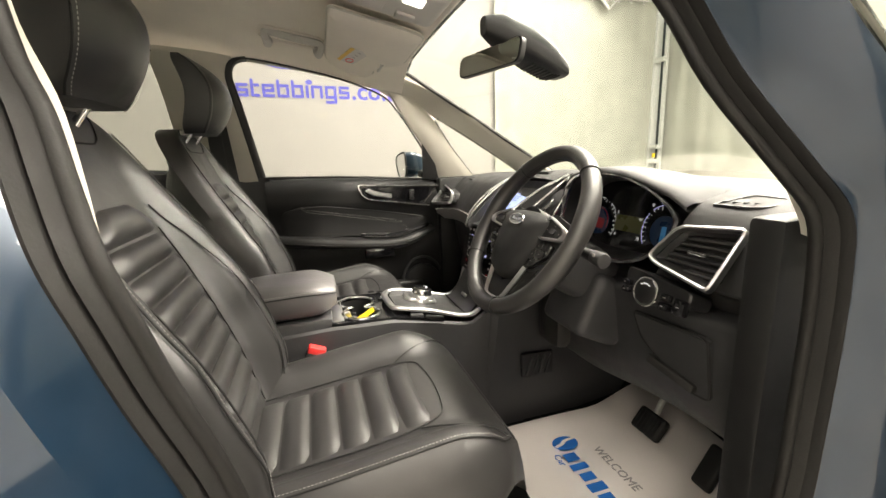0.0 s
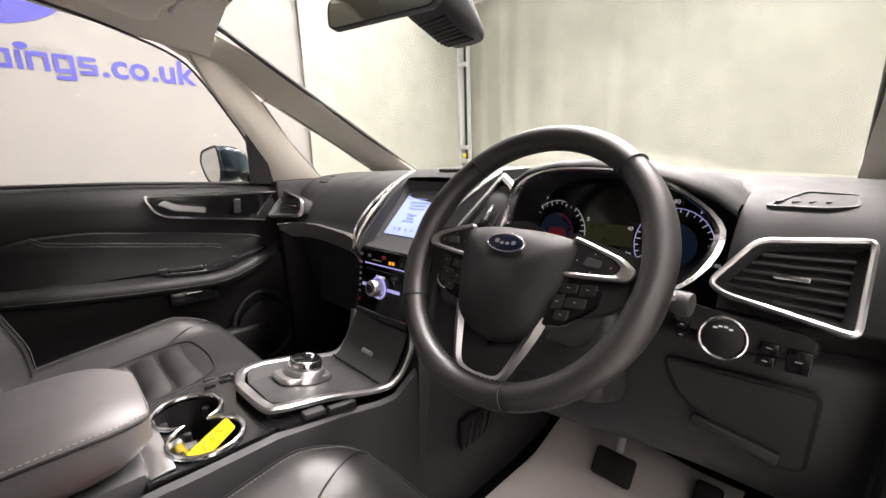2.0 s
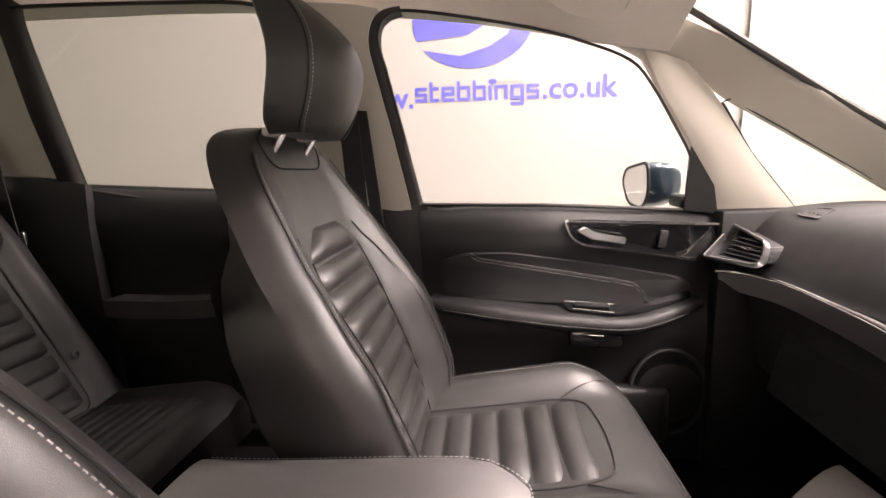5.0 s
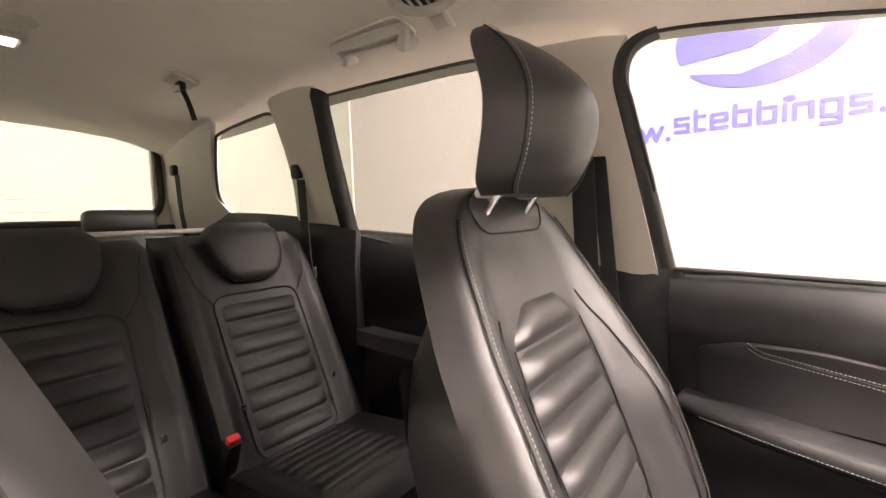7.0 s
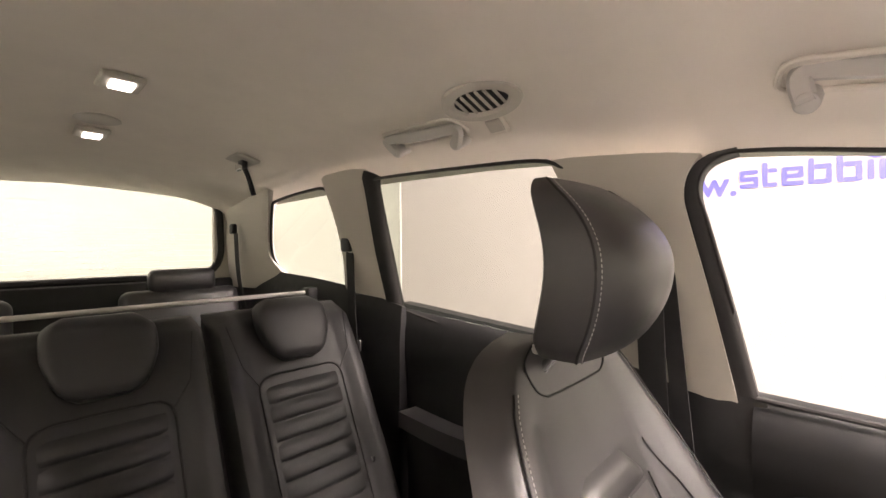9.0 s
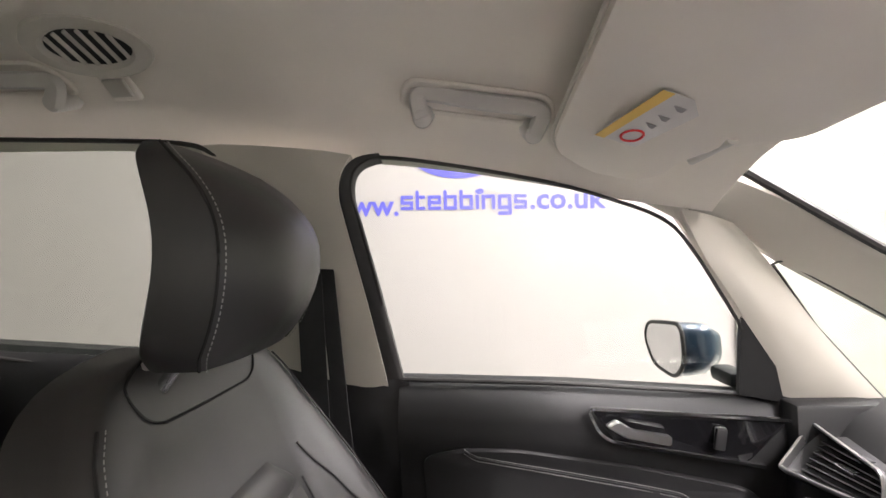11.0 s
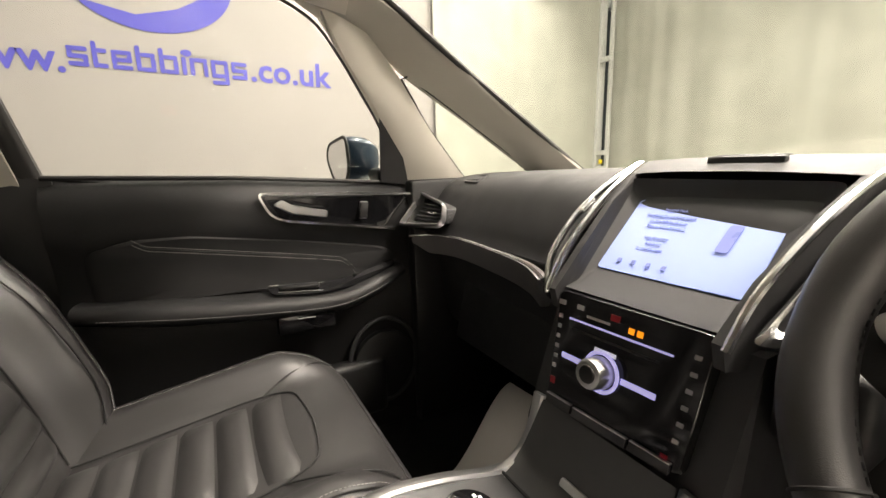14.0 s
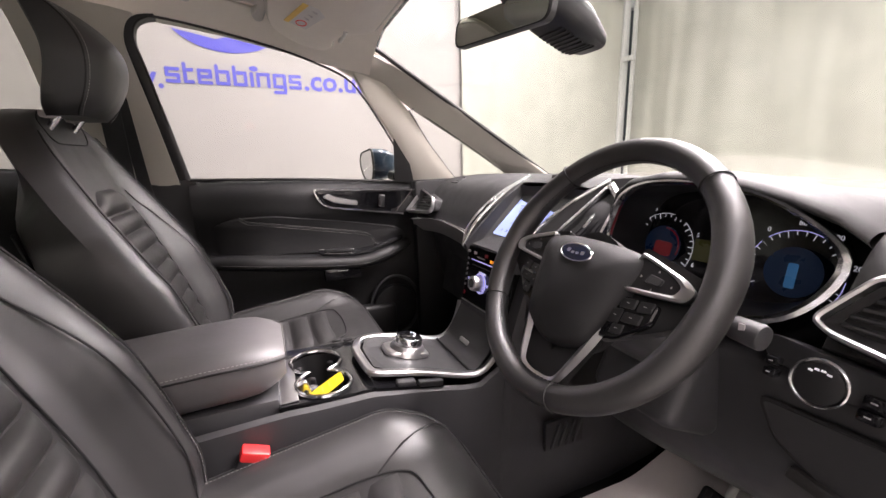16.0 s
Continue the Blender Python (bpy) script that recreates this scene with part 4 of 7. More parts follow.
def rear_seat(y, half, label, clip):
    seat = thing("second_row_seat", label, "seat", (-1.2, y, 0.42), "second row seats")
    put = lambda bm: moved(bm, Matrix.Translation((0, y, 0)))
    X0 = [(0.55, -0.97), (0.7, -1.045), (0.78, -1.085), (1.05, -1.225), (1.15, -1.285), (1.225, -1.335)]

    def bp(a, z, off=0.0):
        s = abs(a)
        return V((interp(X0, z) + 0.025 * smooth(0.6, 0.8, s) - 0.05 * max(0, (s - 0.86) / 0.14) ** 2 + off, a * half, z))
    rows = []
    for z in list(np.linspace(0.55, 1.19, 20)) + [1.205, 1.217, 1.225]:
        k = 1 - 0.25 * smooth(1.195, 1.226, z)
        row = [V((p.x - 0.05 * smooth(1.19, 1.226, z), p.y * (0.9 + 0.1 * k), p.z)) for p in (bp(a, z) for a in np.linspace(-1, 1, 25))]
        rows.append(row + [V((interp(X0, z) - 0.12 + 0.03 * smooth(1.19, 1.226, z), a * half * 0.96, z)) for a in np.linspace(0.98, -0.98, 9)])
    back = part("backrest", put(loft(rows, around=True, caps=True)), SHADED_LEATHER, seat)
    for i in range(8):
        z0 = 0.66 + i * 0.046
        part("rib", put(pad(bp, -0.52, 0.52, z0, z0 + 0.046, 0.013)), SHADED_LEATHER, back)
    part("seam", put(tube(rounded([bp(-0.56, 0.64, .004), bp(0.56, 0.64, .004), bp(0.58, 1.055, .004), bp(-0.58, 1.055, .004)], 0.05), 0.003, True, 6, (1, 0, 0))), SEAM, back)
    for s in (-1, 1):
        part("seam", put(tube([bp(s * a, z, 0.003) for a, z in ((0.56, 1.03), (0.74, 1.09), (0.84, 1.20))], 0.0015, seg=6)), SEAM, back)
    # low headrest that rests on the backrest's top
    rows = []
    for k in range(15):
        t = k / 14
        z = 1.085 + 0.178 * t
        e = (1 - abs(2 * t - 1) ** 7) ** 0.5 if 0 < t < 1 else 0.2
        w = (0.078 + 0.030 * smooth(0.0, 0.6, t)) * max(0.62, e)
        x = interp([(1.08, -1.240), (1.15, -1.262), (1.27, -1.315)], z)
        rows.append([V((x + 0.045 * max(0.3, e) * math.copysign(abs(math.cos(q)) ** 0.4, math.cos(q)), w * math.copysign(abs(math.sin(q)) ** 0.32, math.sin(q)), z)) for q in np.linspace(0, 2 * math.pi, 29)[:-1]])
    part("headrest", put(loft(rows, around=True, caps=True)), SHADED_LEATHER, seat, "black low headrest")
    # cushion
    def cp(a, x, off=0.0):
        s = abs(a)
        z = interp([(-1.1, 0.63), (-0.90, 0.655), (-0.74, 0.672), (-0.68, 0.655), (-0.65, 0.62)], x)
        return V((x, a * half * 1.0, z + 0.015 * smooth(0.6, 0.8, s) - 0.05 * max(0, (s - 0.86) / 0.14) ** 2 + off))
    rows = []
    for x in list(np.linspace(-1.12, -0.72, 14)) + [-0.70, -0.68, -0.665, -0.655, -0.65]:
        t = [cp(a, x) for a in np.linspace(-1, 1, 25)]
        rows.append(t + [V((x, half * b, 0.52)) for b in (1, 0.5, 0, -0.5, -1)])
    cush = part("cushion", put(loft(rows, around=True, caps=True)), SHADED_LEATHER, seat)
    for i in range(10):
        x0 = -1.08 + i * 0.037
        part("rib", put(pad(cp, -0.6, 0.6, x0, x0 + 0.039, 0.010)), SHADED_LEATHER, cush)
    part("base", put(box((-0.98, 0, 0.47), (0.4, half * 1.7, 0.1), 0.02)), DARK, seat, "black plastic seat base")
    part("latch", put(box((-1.06, 0.142, 0.782), (0.012, 0.014, 0.018), 0.003)), CHROME, back, "small chrome latch")
    part("latch", put(box((-1.06, -0.142, 0.782), (0.012, 0.014, 0.018), 0.003)), CHROME, back, "small chrome latch")
    if clip:
        part("buckle", put(box((-1.0, -half + 0.016, 0.705), (0.035, 0.035, 0.10), 0.006, pose(0, 0, 0, 0, 25, 0))), DARK, seat, "black seat belt buckle")
        part("buckle_button", put(box((-0.976, -half + 0.016, 0.752), (0.02, 0.03, 0.022), 0.004, pose(0, 0, 0, 0, 25, 0))), RED, seat, "red buckle button")
    return seat


rear_seat(-0.012, 0.226, "black leather centre rear seat with ribbed backrest", False)
rear_seat(0.452, 0.226, "black leather outer rear seat with red belt buckle", True)
rear_seat(-0.476, 0.226, "black leather outer rear seat behind the driver", False)

# folded third row and load cover
for y in (-0.38, 0.38):
    t3 = thing("third_row_seat", "black folding seat in the third row", "seat", (-2.0, y, 0.55), "third row seats")
    part("backrest", box((-2.13, y, 0.9), (0.1, 0.46, 0.70), 0.04, pose(0, 0, 0, 0, -8, 0), 4), LEATHER, t3)
    part("headrest", box((-2.17, y, 1.285), (0.08, 0.26, 0.10), 0.03, None, 4), LEATHER, t3)
    part("cushion", box((-1.9, y, 0.62), (0.40, 0.46, 0.12), 0.04, None, 4), LEATHER, t3)
lc = thing("load_cover", "grey roller load cover behind the rear seats", "cover", (-1.6, 0, 1.15))
part("roller", rod((-1.62, -0.70, 1.24), (-1.62, 0.70, 1.24), 0.008), GREYTRIM, lc)
part("end_cap", box((-1.62, 0.70, 1.23), (0.06, 0.05, 0.06), 0.01), DARK, lc)
part("end_cap", box((-1.62, -0.70, 1.23), (0.06, 0.05, 0.06), 0.01), DARK, lc)

# ---- dashboard ----
dash = thing("dashboard", "dark grey soft dashboard with silver trim", "dashboard", (0.8, 0, 0.6))
PROFILE = [(1.18, 1.03), (1.13, 1.088), (1.02, 1.106), (0.90, 1.112), (0.78, 1.108), (0.71, 1.098), (0.668, 1.078), (0.64, 1.045), (0.618, 1.01), (0.602, 0.985), (0.598, 0.972), (0.625, 0.962), (0.635, 0.945), (0.638, 0.90), (0.655, 0.80), (0.69, 0.70), (0.80, 0.66)]


def dash_row(y):
    curve = 0.045 * smooth(0.45, 0.78, abs(y))
    mid = 0.02 * (1 - smooth(0.1, 0.3, abs(y)))
    if -0.54 < y < -0.2:
        deep = [(x if not (0.95 < z < 1.1 and x < 0.75) else 0.755, z) for x, z in PROFILE]
    else:
        deep = PROFILE
    return [V((x + (0.02 - 0.05 * (abs(y) / 0.72) ** 2) * (x > 0.9) - mid * (x < 0.7) + (curve * 0.3 if x < 0.9 else 0), y, z + 0.012 * (1 - (y / 0.72) ** 2) * (z > 1.0))) for x, z in deep]


DY = [-0.735, -0.73, -0.70, -0.66, -0.6, -0.545, -0.532, -0.46, -0.38, -0.3, -0.21, -0.197, -0.15, -0.08, 0, 0.08, 0.15, 0.22, 0.3, 0.38, 0.46, 0.53, 0.6, 0.66, 0.70, 0.73, 0.735]
drows = [spline(dash_row(y), 3) for y in DY]
part("body", loft(drows, caps=True), DASH, dash)
REARWARD = (-1, 0, 0.25)
# outer vents, both sides
for s in (-1, 1):
    q = [V((x, s * y, z)) for x, y, z in ((0.648, 0.676, 1.067), (0.577, 0.676, 0.976), (0.594, 0.552, 0.992), (0.600, 0.533, 1.003), (0.622, 0.575, 1.060))]
    if s > 0:
        q = [V(p) for p in ((0.625, 0.722, 1.062), (0.548, 0.706, 0.984), (0.582, 0.560, 0.994), (0.596, 0.556, 1.008), (0.604, 0.566, 1.046))]
    q = [p + V((-0.004, 0, 0)) for p in q]
    outer = rounded(q, 0.014, 4)
    inner = shrunk(outer, 0.006)
    if (inner[0] - sum(inner, V()) / len(inner)).length > (outer[0] - sum(outer, V()) / len(outer)).length:
        inner = shrunk(outer, -0.006)
    vent = part("vent", rim(outer, inner, 0.012, REARWARD, 0.002), SATIN, dash, "chrome framed air vent")
    c = sum(inner, V()) / len(inner)
    in2 = [p.lerp(c, 0.15) + V((0.014, 0, -0.003)) for p in inner]
    part("bezel", loft([inner, [p + V((0.004, 0, 0)) for p in inner], in2, [p + V((0.03, 0, 0)) for p in in2]], around=True), DASH, vent)
    part("well", slab([p + V((0.03, 0, 0)) for p in in2], 0.004, towards=(1, 0, 0)), RUBBER, vent)
    zs = [p.z for p in in2]
    for i in range(6):
        z = min(zs) + (max(zs) - min(zs)) * (i + 0.7) / 6.6
        cut = []
        for a, b in zip(in2, in2[1:] + in2[:1]):
            if (a.z - z) * (b.z - z) < 0:
                cut.append(a.lerp(b, (z - a.z) / (b.z - a.z)))
        if len(cut) >= 2:
            a, b = cut[0], cut[1]
            # black slats coloured greyer to stand in for the highlights on their edges
            part("slat", sweep([a + V((0.006, 0, 0)), b + V((0.006, 0, 0))], [(0.014, 0.0014), (-0.008, 0.0022), (-0.009, 0.0), (-0.008, -0.0022), (0.014, -0.0014)]), CONSOLE, vent)
            if i == 3:
                m = (a + b) / 2
                part("tab", box(m + V((-0.006, 0, 0)), (0.012, 0.034, 0.007), 0.002), CHROME, vent, "chrome vent tab")
    # demister
    dq = [V((x, s * y, z)) for x, y, z in ((0.685, 0.565, 1.091), (0.742, 0.60, 1.107), (0.752, 0.655, 1.103), (0.705, 0.655, 1.093), (0.69, 0.63, 1.091))]
    dq = [p + V((0, 0, 0.001)) for p in dq]
    dem = part("demister", rim(rounded(dq, 0.01, 4), [p.lerp(sum(dq, V()) / 5, 0.12) for p in rounded(dq, 0.01, 4)], 0.003, (0, 0, 1)), TRIM, dash, "side window demister grille")
    part("well", slab([p.lerp(sum(dq, V()) / 5, 0.1) for p in dq], 0.001, towards=(0, 0, 1)), RUBBER, dem)
    for i in range(4):
        y0 = 0.59 + i * 0.016
        part("slat", box((0.715 + 0.004 * i, s * y0, 1.0985), (0.046, 0.003, 0.003), 0.001, pose(0, 0, 0, 0, 0, s * 35)), DARK, dem)
# passenger trim strip
sp = spline([(0.548, 0.648, 0.962), (0.578, 0.60, 0.968), (0.596, 0.50, 0.972), (0.592, 0.35, 0.968), (0.57, 0.24, 0.968), (0.545, 0.175, 0.962)], 6)
part("trim_strip", sweep(sp, [(-0.006, 0.005), (-0.012, -0.012), (-0.006, -0.034), (0.006, -0.034), (0.012, 0.006)], scales=[0.35 + 0.75 * smooth(0, 6, i) for i in range(len(sp))]), STRIP, dash, "brushed grey trim strip")
part("trim_edge", tube([p + V((-0.007, 0, 0.006)) for p in sp], 0.0035, seg=8), CHROME, dash, "polished upper edge of the trim strip")
part("glovebox", box((0.648, 0.37, 0.815), (0.02, 0.40, 0.20), 0.012, pose(0, 0, 0, 0, 12, 0)), DARK, dash, "black glovebox lid")

# instrument binnacle
BY = -0.362
hood = []
for y, dz, dx in ((-0.545, -0.035, 0.035), (-0.52, -0.012, 0.02), (-0.48, 0.006, 0.008), (-0.42, 0.022, 0.0), (-0.36, 0.027, 0.0), (-0.30, 0.025, 0.0), (-0.24, 0.014, 0.006), (-0.205, -0.004, 0.016), (-0.185, -0.03, 0.03)):
    hood.append([V((0.90, y, 1.112)), V((0.80, y, 1.122 + dz * 0.6)), V((0.71, y, 1.128 + dz)), V((0.64 + dx, y, 1.13 + dz)), V((0.622 + dx, y, 1.124 + dz)), V((0.622 + dx, y, 1.116 + dz)), V((0.65 + dx, y, 1.108 + dz)), V((0.75, y, 1.095 + dz))])
binn = part("binnacle", loft([spline(h, 3) for h in hood]), DASH, dash, "dark grey hooded instrument binnacle")
co = [(0.632, -0.225, 1.118), (0.625, -0.30, 1.143), (0.625, -0.42, 1.14), (0.64, -0.49, 1.112), (0.655, -0.536, 1.062), (0.625, -0.52, 1.005), (0.60, -0.47, 0.975), (0.595, -0.36, 0.968), (0.60, -0.24, 0.975), (0.625, -0.195, 1.02), (0.635, -0.192, 1.06)]
co = spline(co, 4, True)
cc = sum(co, V()) / len(co)
ci = [p.lerp(cc, 0.075) + V((0.004, 0, 0)) for p in co]
part("cluster_rim", rim(co, ci, 0.006, REARWARD, 0.003), CHROME, binn, "chrome rim of the instrument cluster")
ci2 = [p.lerp(cc, 0.10) + V((0.075, 0, -0.006)) for p in ci]
part("cluster_wall", loft([ci, ci2], around=True), DARK, binn)
face = part("cluster_face", slab(ci2, 0.004, towards=(1, 0, 0.2)), GLOSS, binn, "black instrument display")
FN = normal_of(ci2)
if FN.x > 0:
    FN = -FN
FU = (V((0, 0, 1)) - FN * FN.z).normalized()
FR = FU.cross(FN).normalized()
fc = sum(ci2, V()) / len(ci2) + FN * 0.003
for k, (oy, mat, nums) in enumerate(((0.10, RED_LIGHT, "123456"), (-0.10, DIAL_CYAN, ""))):
    c = fc + V((0, oy, 0)) + FU * -0.022
    ringp = [c + FR * 0.056 * math.cos(q) + FU * 0.056 * math.sin(q) for q in np.linspace(-0.6, 3.75, 40)]
    dial = part("dial", tube(ringp, 0.0005, seg=6), VIOLET_LIGHT if k else WHITE_MARK, binn, "round lit gauge")
    part("dial_disc", slab([c + FR * 0.034 * math.cos(q) + FU * 0.034 * math.sin(q) - FN * 0.0005 for q in np.linspace(0, 6.283, 33)[:-1]], 0.0006, towards=FN), DIAL_BLUE, binn)
    if k == 0:
        part("dial_mark", tube([c + FR * 0.031 * math.cos(q) + FU * 0.031 * math.sin(q) + FN * 0.001 for q in np.linspace(-0.4, 1.5, 16)], 0.0012, seg=6), RED_LIGHT, binn, "red rev limit arc")
        part("dial_mark", slab(rounded([c + FR * dx + FU * dz for dx, dz in ((-0.016, -0.018), (0.018, -0.018), (0.020, 0.006), (-0.013, 0.008))], 0.006, 4), 0.0008, towards=FN), RED_LIGHT, binn, "dim red gauge field", smooth=False)
    else:
        part("dial_mark", slab(rounded([c + FR * dx + FU * dz for dx, dz in ((-0.006, -0.022), (0.006, -0.022), (0.006, 0.012), (-0.006, 0.012))], 0.003, 4), 0.001, towards=FN), mat, binn, "small lit car symbol", smooth=False)
    for j, q in enumerate(np.linspace(-0.5, 3.64, 22)):
        d = FR * math.cos(q) + FU * math.sin(q)
        part("tick", sweep([c + d * (0.050 if j % 3 else 0.047), c + d * 0.055], circle2(0.0006, 4), up=FN), WHITE_MARK, binn)
    labels = ["6", "5", "4", "3", "2", "1"] if k == 0 else ["140", "120", "100", "80", "60", "40", "20"]
    for j, text in enumerate(labels):
        q = -0.35 + (3.5 + 0.35) * j / (len(labels) - 1)
        d = FR * math.cos(q) + FU * math.sin(q)
        words("number", text, c + d * 0.066 - FR * 0.003 * len(text) - FU * 0.003, FR, FU, 0.0065, WHITE_MARK, binn, 0.0003)
part("trip_display", slab([fc + FR * dx + FU * dz for dx, dz in ((-0.04, -0.035), (0.04, -0.035), (0.04, 0.0), (-0.04, 0.0))], 0.001, towards=FN), DIAL_GREEN, binn)

# light switch panel and knee panel
lp = rounded([(0.592, -0.500, 0.966), (0.586, -0.60, 0.962), (0.584, -0.648, 0.957), (0.578, -0.646, 0.932), (0.572, -0.58, 0.924), (0.582, -0.505, 0.943)], 0.012, 4)
lpan = part("light_panel", slab([V(p) + V((0.03, 0, 0)) for p in lp], 0.046, 0.003, REARWARD), DARK, dash, "black light switch panel")
dialc = V((0.572, -0.563, 0.949))
ln = V((-0.97, -0.05, 0.24)).normalized()
part("light_dial", rod(dialc + ln * -0.01, dialc + ln * 0.014, 0.0235, 0.0215, 32, 0.002), DARK, lpan, "round light switch")
lu = (V((0, 0, 1)) - ln * ln.z).normalized()
lr = lu.cross(ln)
part("dial_ring", tube([dialc + ln * 0.012 + (lr * math.cos(q) + lu * math.sin(q)) * 0.0238 for q in np.linspace(0, 6.283, 41)[:-1]], 0.0022, True, 8, ln), CHROME, lpan, "chrome ring")
for q in (2.2, 1.8, 1.4, 1.0):
    part("symbol", box(dialc + ln * 0.0155 + (lr * math.cos(q) + lu * math.sin(q)) * 0.014, (0.001, 0.004, 0.002), 0), WHITE_MARK, lpan, smooth=False)
for dy, dz, w, h in ((-0.608, 0.953, 0.018, 0.012), (-0.606, 0.938, 0.018, 0.012), (-0.634, 0.945, 0.022, 0.026), (-0.522, 0.958, 0.013, 0.010), (-0.522, 0.945, 0.013, 0.010)):
    kx = 0.5685 + (0.953 - dz) * -0.15 + (dy + 0.6) * -0.05 - 0.005
    key = part("switch", box((kx, dy, dz), (0.014, w, h), 0.0025, pose(0, 0, 0, 0, 14, 0)), GLOSS, lpan)
    part("symbol", box((kx - 0.0075, dy, dz + 0.002), (0.001, w * 0.28, 0.0010), 0, pose(0, 0, 0, 0, 14, 0)), INKGREY, key, smooth=False)
kn = [[V((x + 0.02 * smooth(0.62, 0.72, abs(y)), y, z - (0.04 * smooth(-0.55, -0.2, y) if z < 0.75 else 0))) for x, z in ((0.63, 0.935), (0.606, 0.92), (0.61, 0.88), (0.622, 0.80), (0.648, 0.73), (0.70, 0.672), (0.74, 0.66))] for y in np.linspace(-0.71, -0.175, 14)]
knee = part("knee_panel", loft([spline(k, 3) for k in kn]), TRIM, dash, "dark grey lower dash panel")
pq = rounded([(0.612, -0.49, 0.885), (0.609, -0.655, 0.893), (0.634, -0.65, 0.775), (0.634, -0.60, 0.772), (0.618, -0.51, 0.835)], 0.012, 4)
part("lid", slab([V(p) + V((0.004, 0, 0)) for p in pq], 0.012, 0.002, REARWARD), TRIM, knee, "hinged fuse lid")
part("lid_gap", tube([V(p) + V((-0.0065, 0, 0.001)) for p in pq], 0.0028, True, 6, (1, 0, 0)), SEAM, knee)
part("lid_pull", box((0.616, -0.578, 0.795), (0.016, 0.10, 0.016), 0.004, pose(0, 0, 0, 10, 12, 6)), RUBBER, knee, "dark finger pull")
part("kick_edge", tube(spline([(0.655, -0.705, 0.98), (0.64, -0.712, 0.90), (0.645, -0.712, 0.80), (0.70, -0.71, 0.66)], 5), 0.008), DARK, dash)
part("end_cap", box((0.76, -0.737, 0.93), (0.25, 0.012, 0.30), 0.01), DARK, dash, "black dash end cover")

# ---- centre stack ----
stack = thing("centre_stack", "centre stack with lit touch screen and radio", "console", (0.5, 0, 0.84))
ZSET = [(0.480, 0.985, 0.100), (0.53, 1.03, 0.108), (0.60, 1.085, 0.118), (0.655, 1.118, 0.126), (0.70, 1.135, 0.130), (0.80, 1.135, 0.13), (0.95, 1.12, 0.12)]
rows = [[V((x, w * a, z + 0.004 * (1 - a * a))) for a in np.linspace(-1, 1, 11)] for x, z, w in ZSET]
top_rows = rows[3:]
part("cowl", loft(top_rows), DASH, stack, "dark grey cowl over the screen")
for s in (-1, 1):
    cheek = [(0.482, 0.985), (0.53, 1.03), (0.60, 1.085), (0.655, 1.118), (0.70, 1.135), (0.80, 1.135), (0.80, 1.0), (0.55, 0.95), (0.49, 0.96)]
    part("cheek", slab([V((x, s * (0.100 + 0.03 * smooth(0.48, 0.7, x)) - s * 0.008, z)) for x, z in cheek], 0.010, 0, (0, s, 0)), DASH, stack, smooth=False)
so = rounded([(0.500, 0.102, 0.985), (0.506, -0.094, 0.985), (0.655, -0.112, 1.112), (0.648, 0.122, 1.112)], 0.012, 4)
si = rounded([(0.556, 0.093, 1.002), (0.562, -0.080, 1.002), (0.648, -0.078, 1.082), (0.642, 0.096, 1.082)], 0.006, 4)
part("screen_surround", loft([so, [p.lerp(q, 0.35) + V((0.004, 0, -0.004)) for p, q in zip(so, si)], si], around=True), DASH, stack, "dark screen surround")
scr = part("screen", slab(si, 0.002, towards=(-1, 0, 0.8)), SCREEN, stack, "lit pale blue touch screen")
sn = normal_of(si)
if sn.x > 0:
    sn = -sn
s0, sx_, sy_ = V((0.556, 0.093, 1.002)) + sn * 0.003, V((0.006, -0.173, 0)), V((0.086, 0.002, 0.080))
spt = lambda u, v: s0 + sx_ * u + sy_ * v
line = lambda u0, u1, v, h: slab([spt(u0, v), spt(u1, v), spt(u1, v + h), spt(u0, v + h)], 0.0006, towards=sn)
for u, v, text in ((0.235, 0.86, "Parallel Park"), (0.12, 0.775, "Searching for parking space"), (0.17, 0.70, "on the left-hand side."), (0.175, 0.625, "Please drive forward."), (0.21, 0.47, "Use direction"), (0.245, 0.395, "indicator"), (0.20, 0.32, "to search right")):
    words("text_line", text, spt(u, v), sx_, sy_, 0.0040, SCREEN_INK, scr, 0.0003)
for u in (0.13, 0.24, 0.35, 0.46):
    part("icon", line(u, u + 0.03, 0.11, 0.05), SCREEN_INK, scr, smooth=False)
part("car_symbol", slab(rounded([spt(0.70, 0.42), spt(0.78, 0.42), spt(0.79, 0.75), spt(0.71, 0.75)], 0.004, 3), 0.0008, towards=sn), SCREEN_INK, scr, smooth=False)
part("arrow", slab([spt(0.72, 0.86), spt(0.80, 0.86), spt(0.76, 0.93)], 0.0008, towards=sn), GREEN_LIGHT, scr, smooth=False)
part("speaker_slot", box((0.70, -0.005, 1.1365), (0.024, 0.075, 0.008), 0.003), RUBBER, stack, "dark slot on the cowl")
part("slot_lip", box((0.685, -0.005, 1.133), (0.012, 0.085, 0.012), 0.004), DASH, stack)
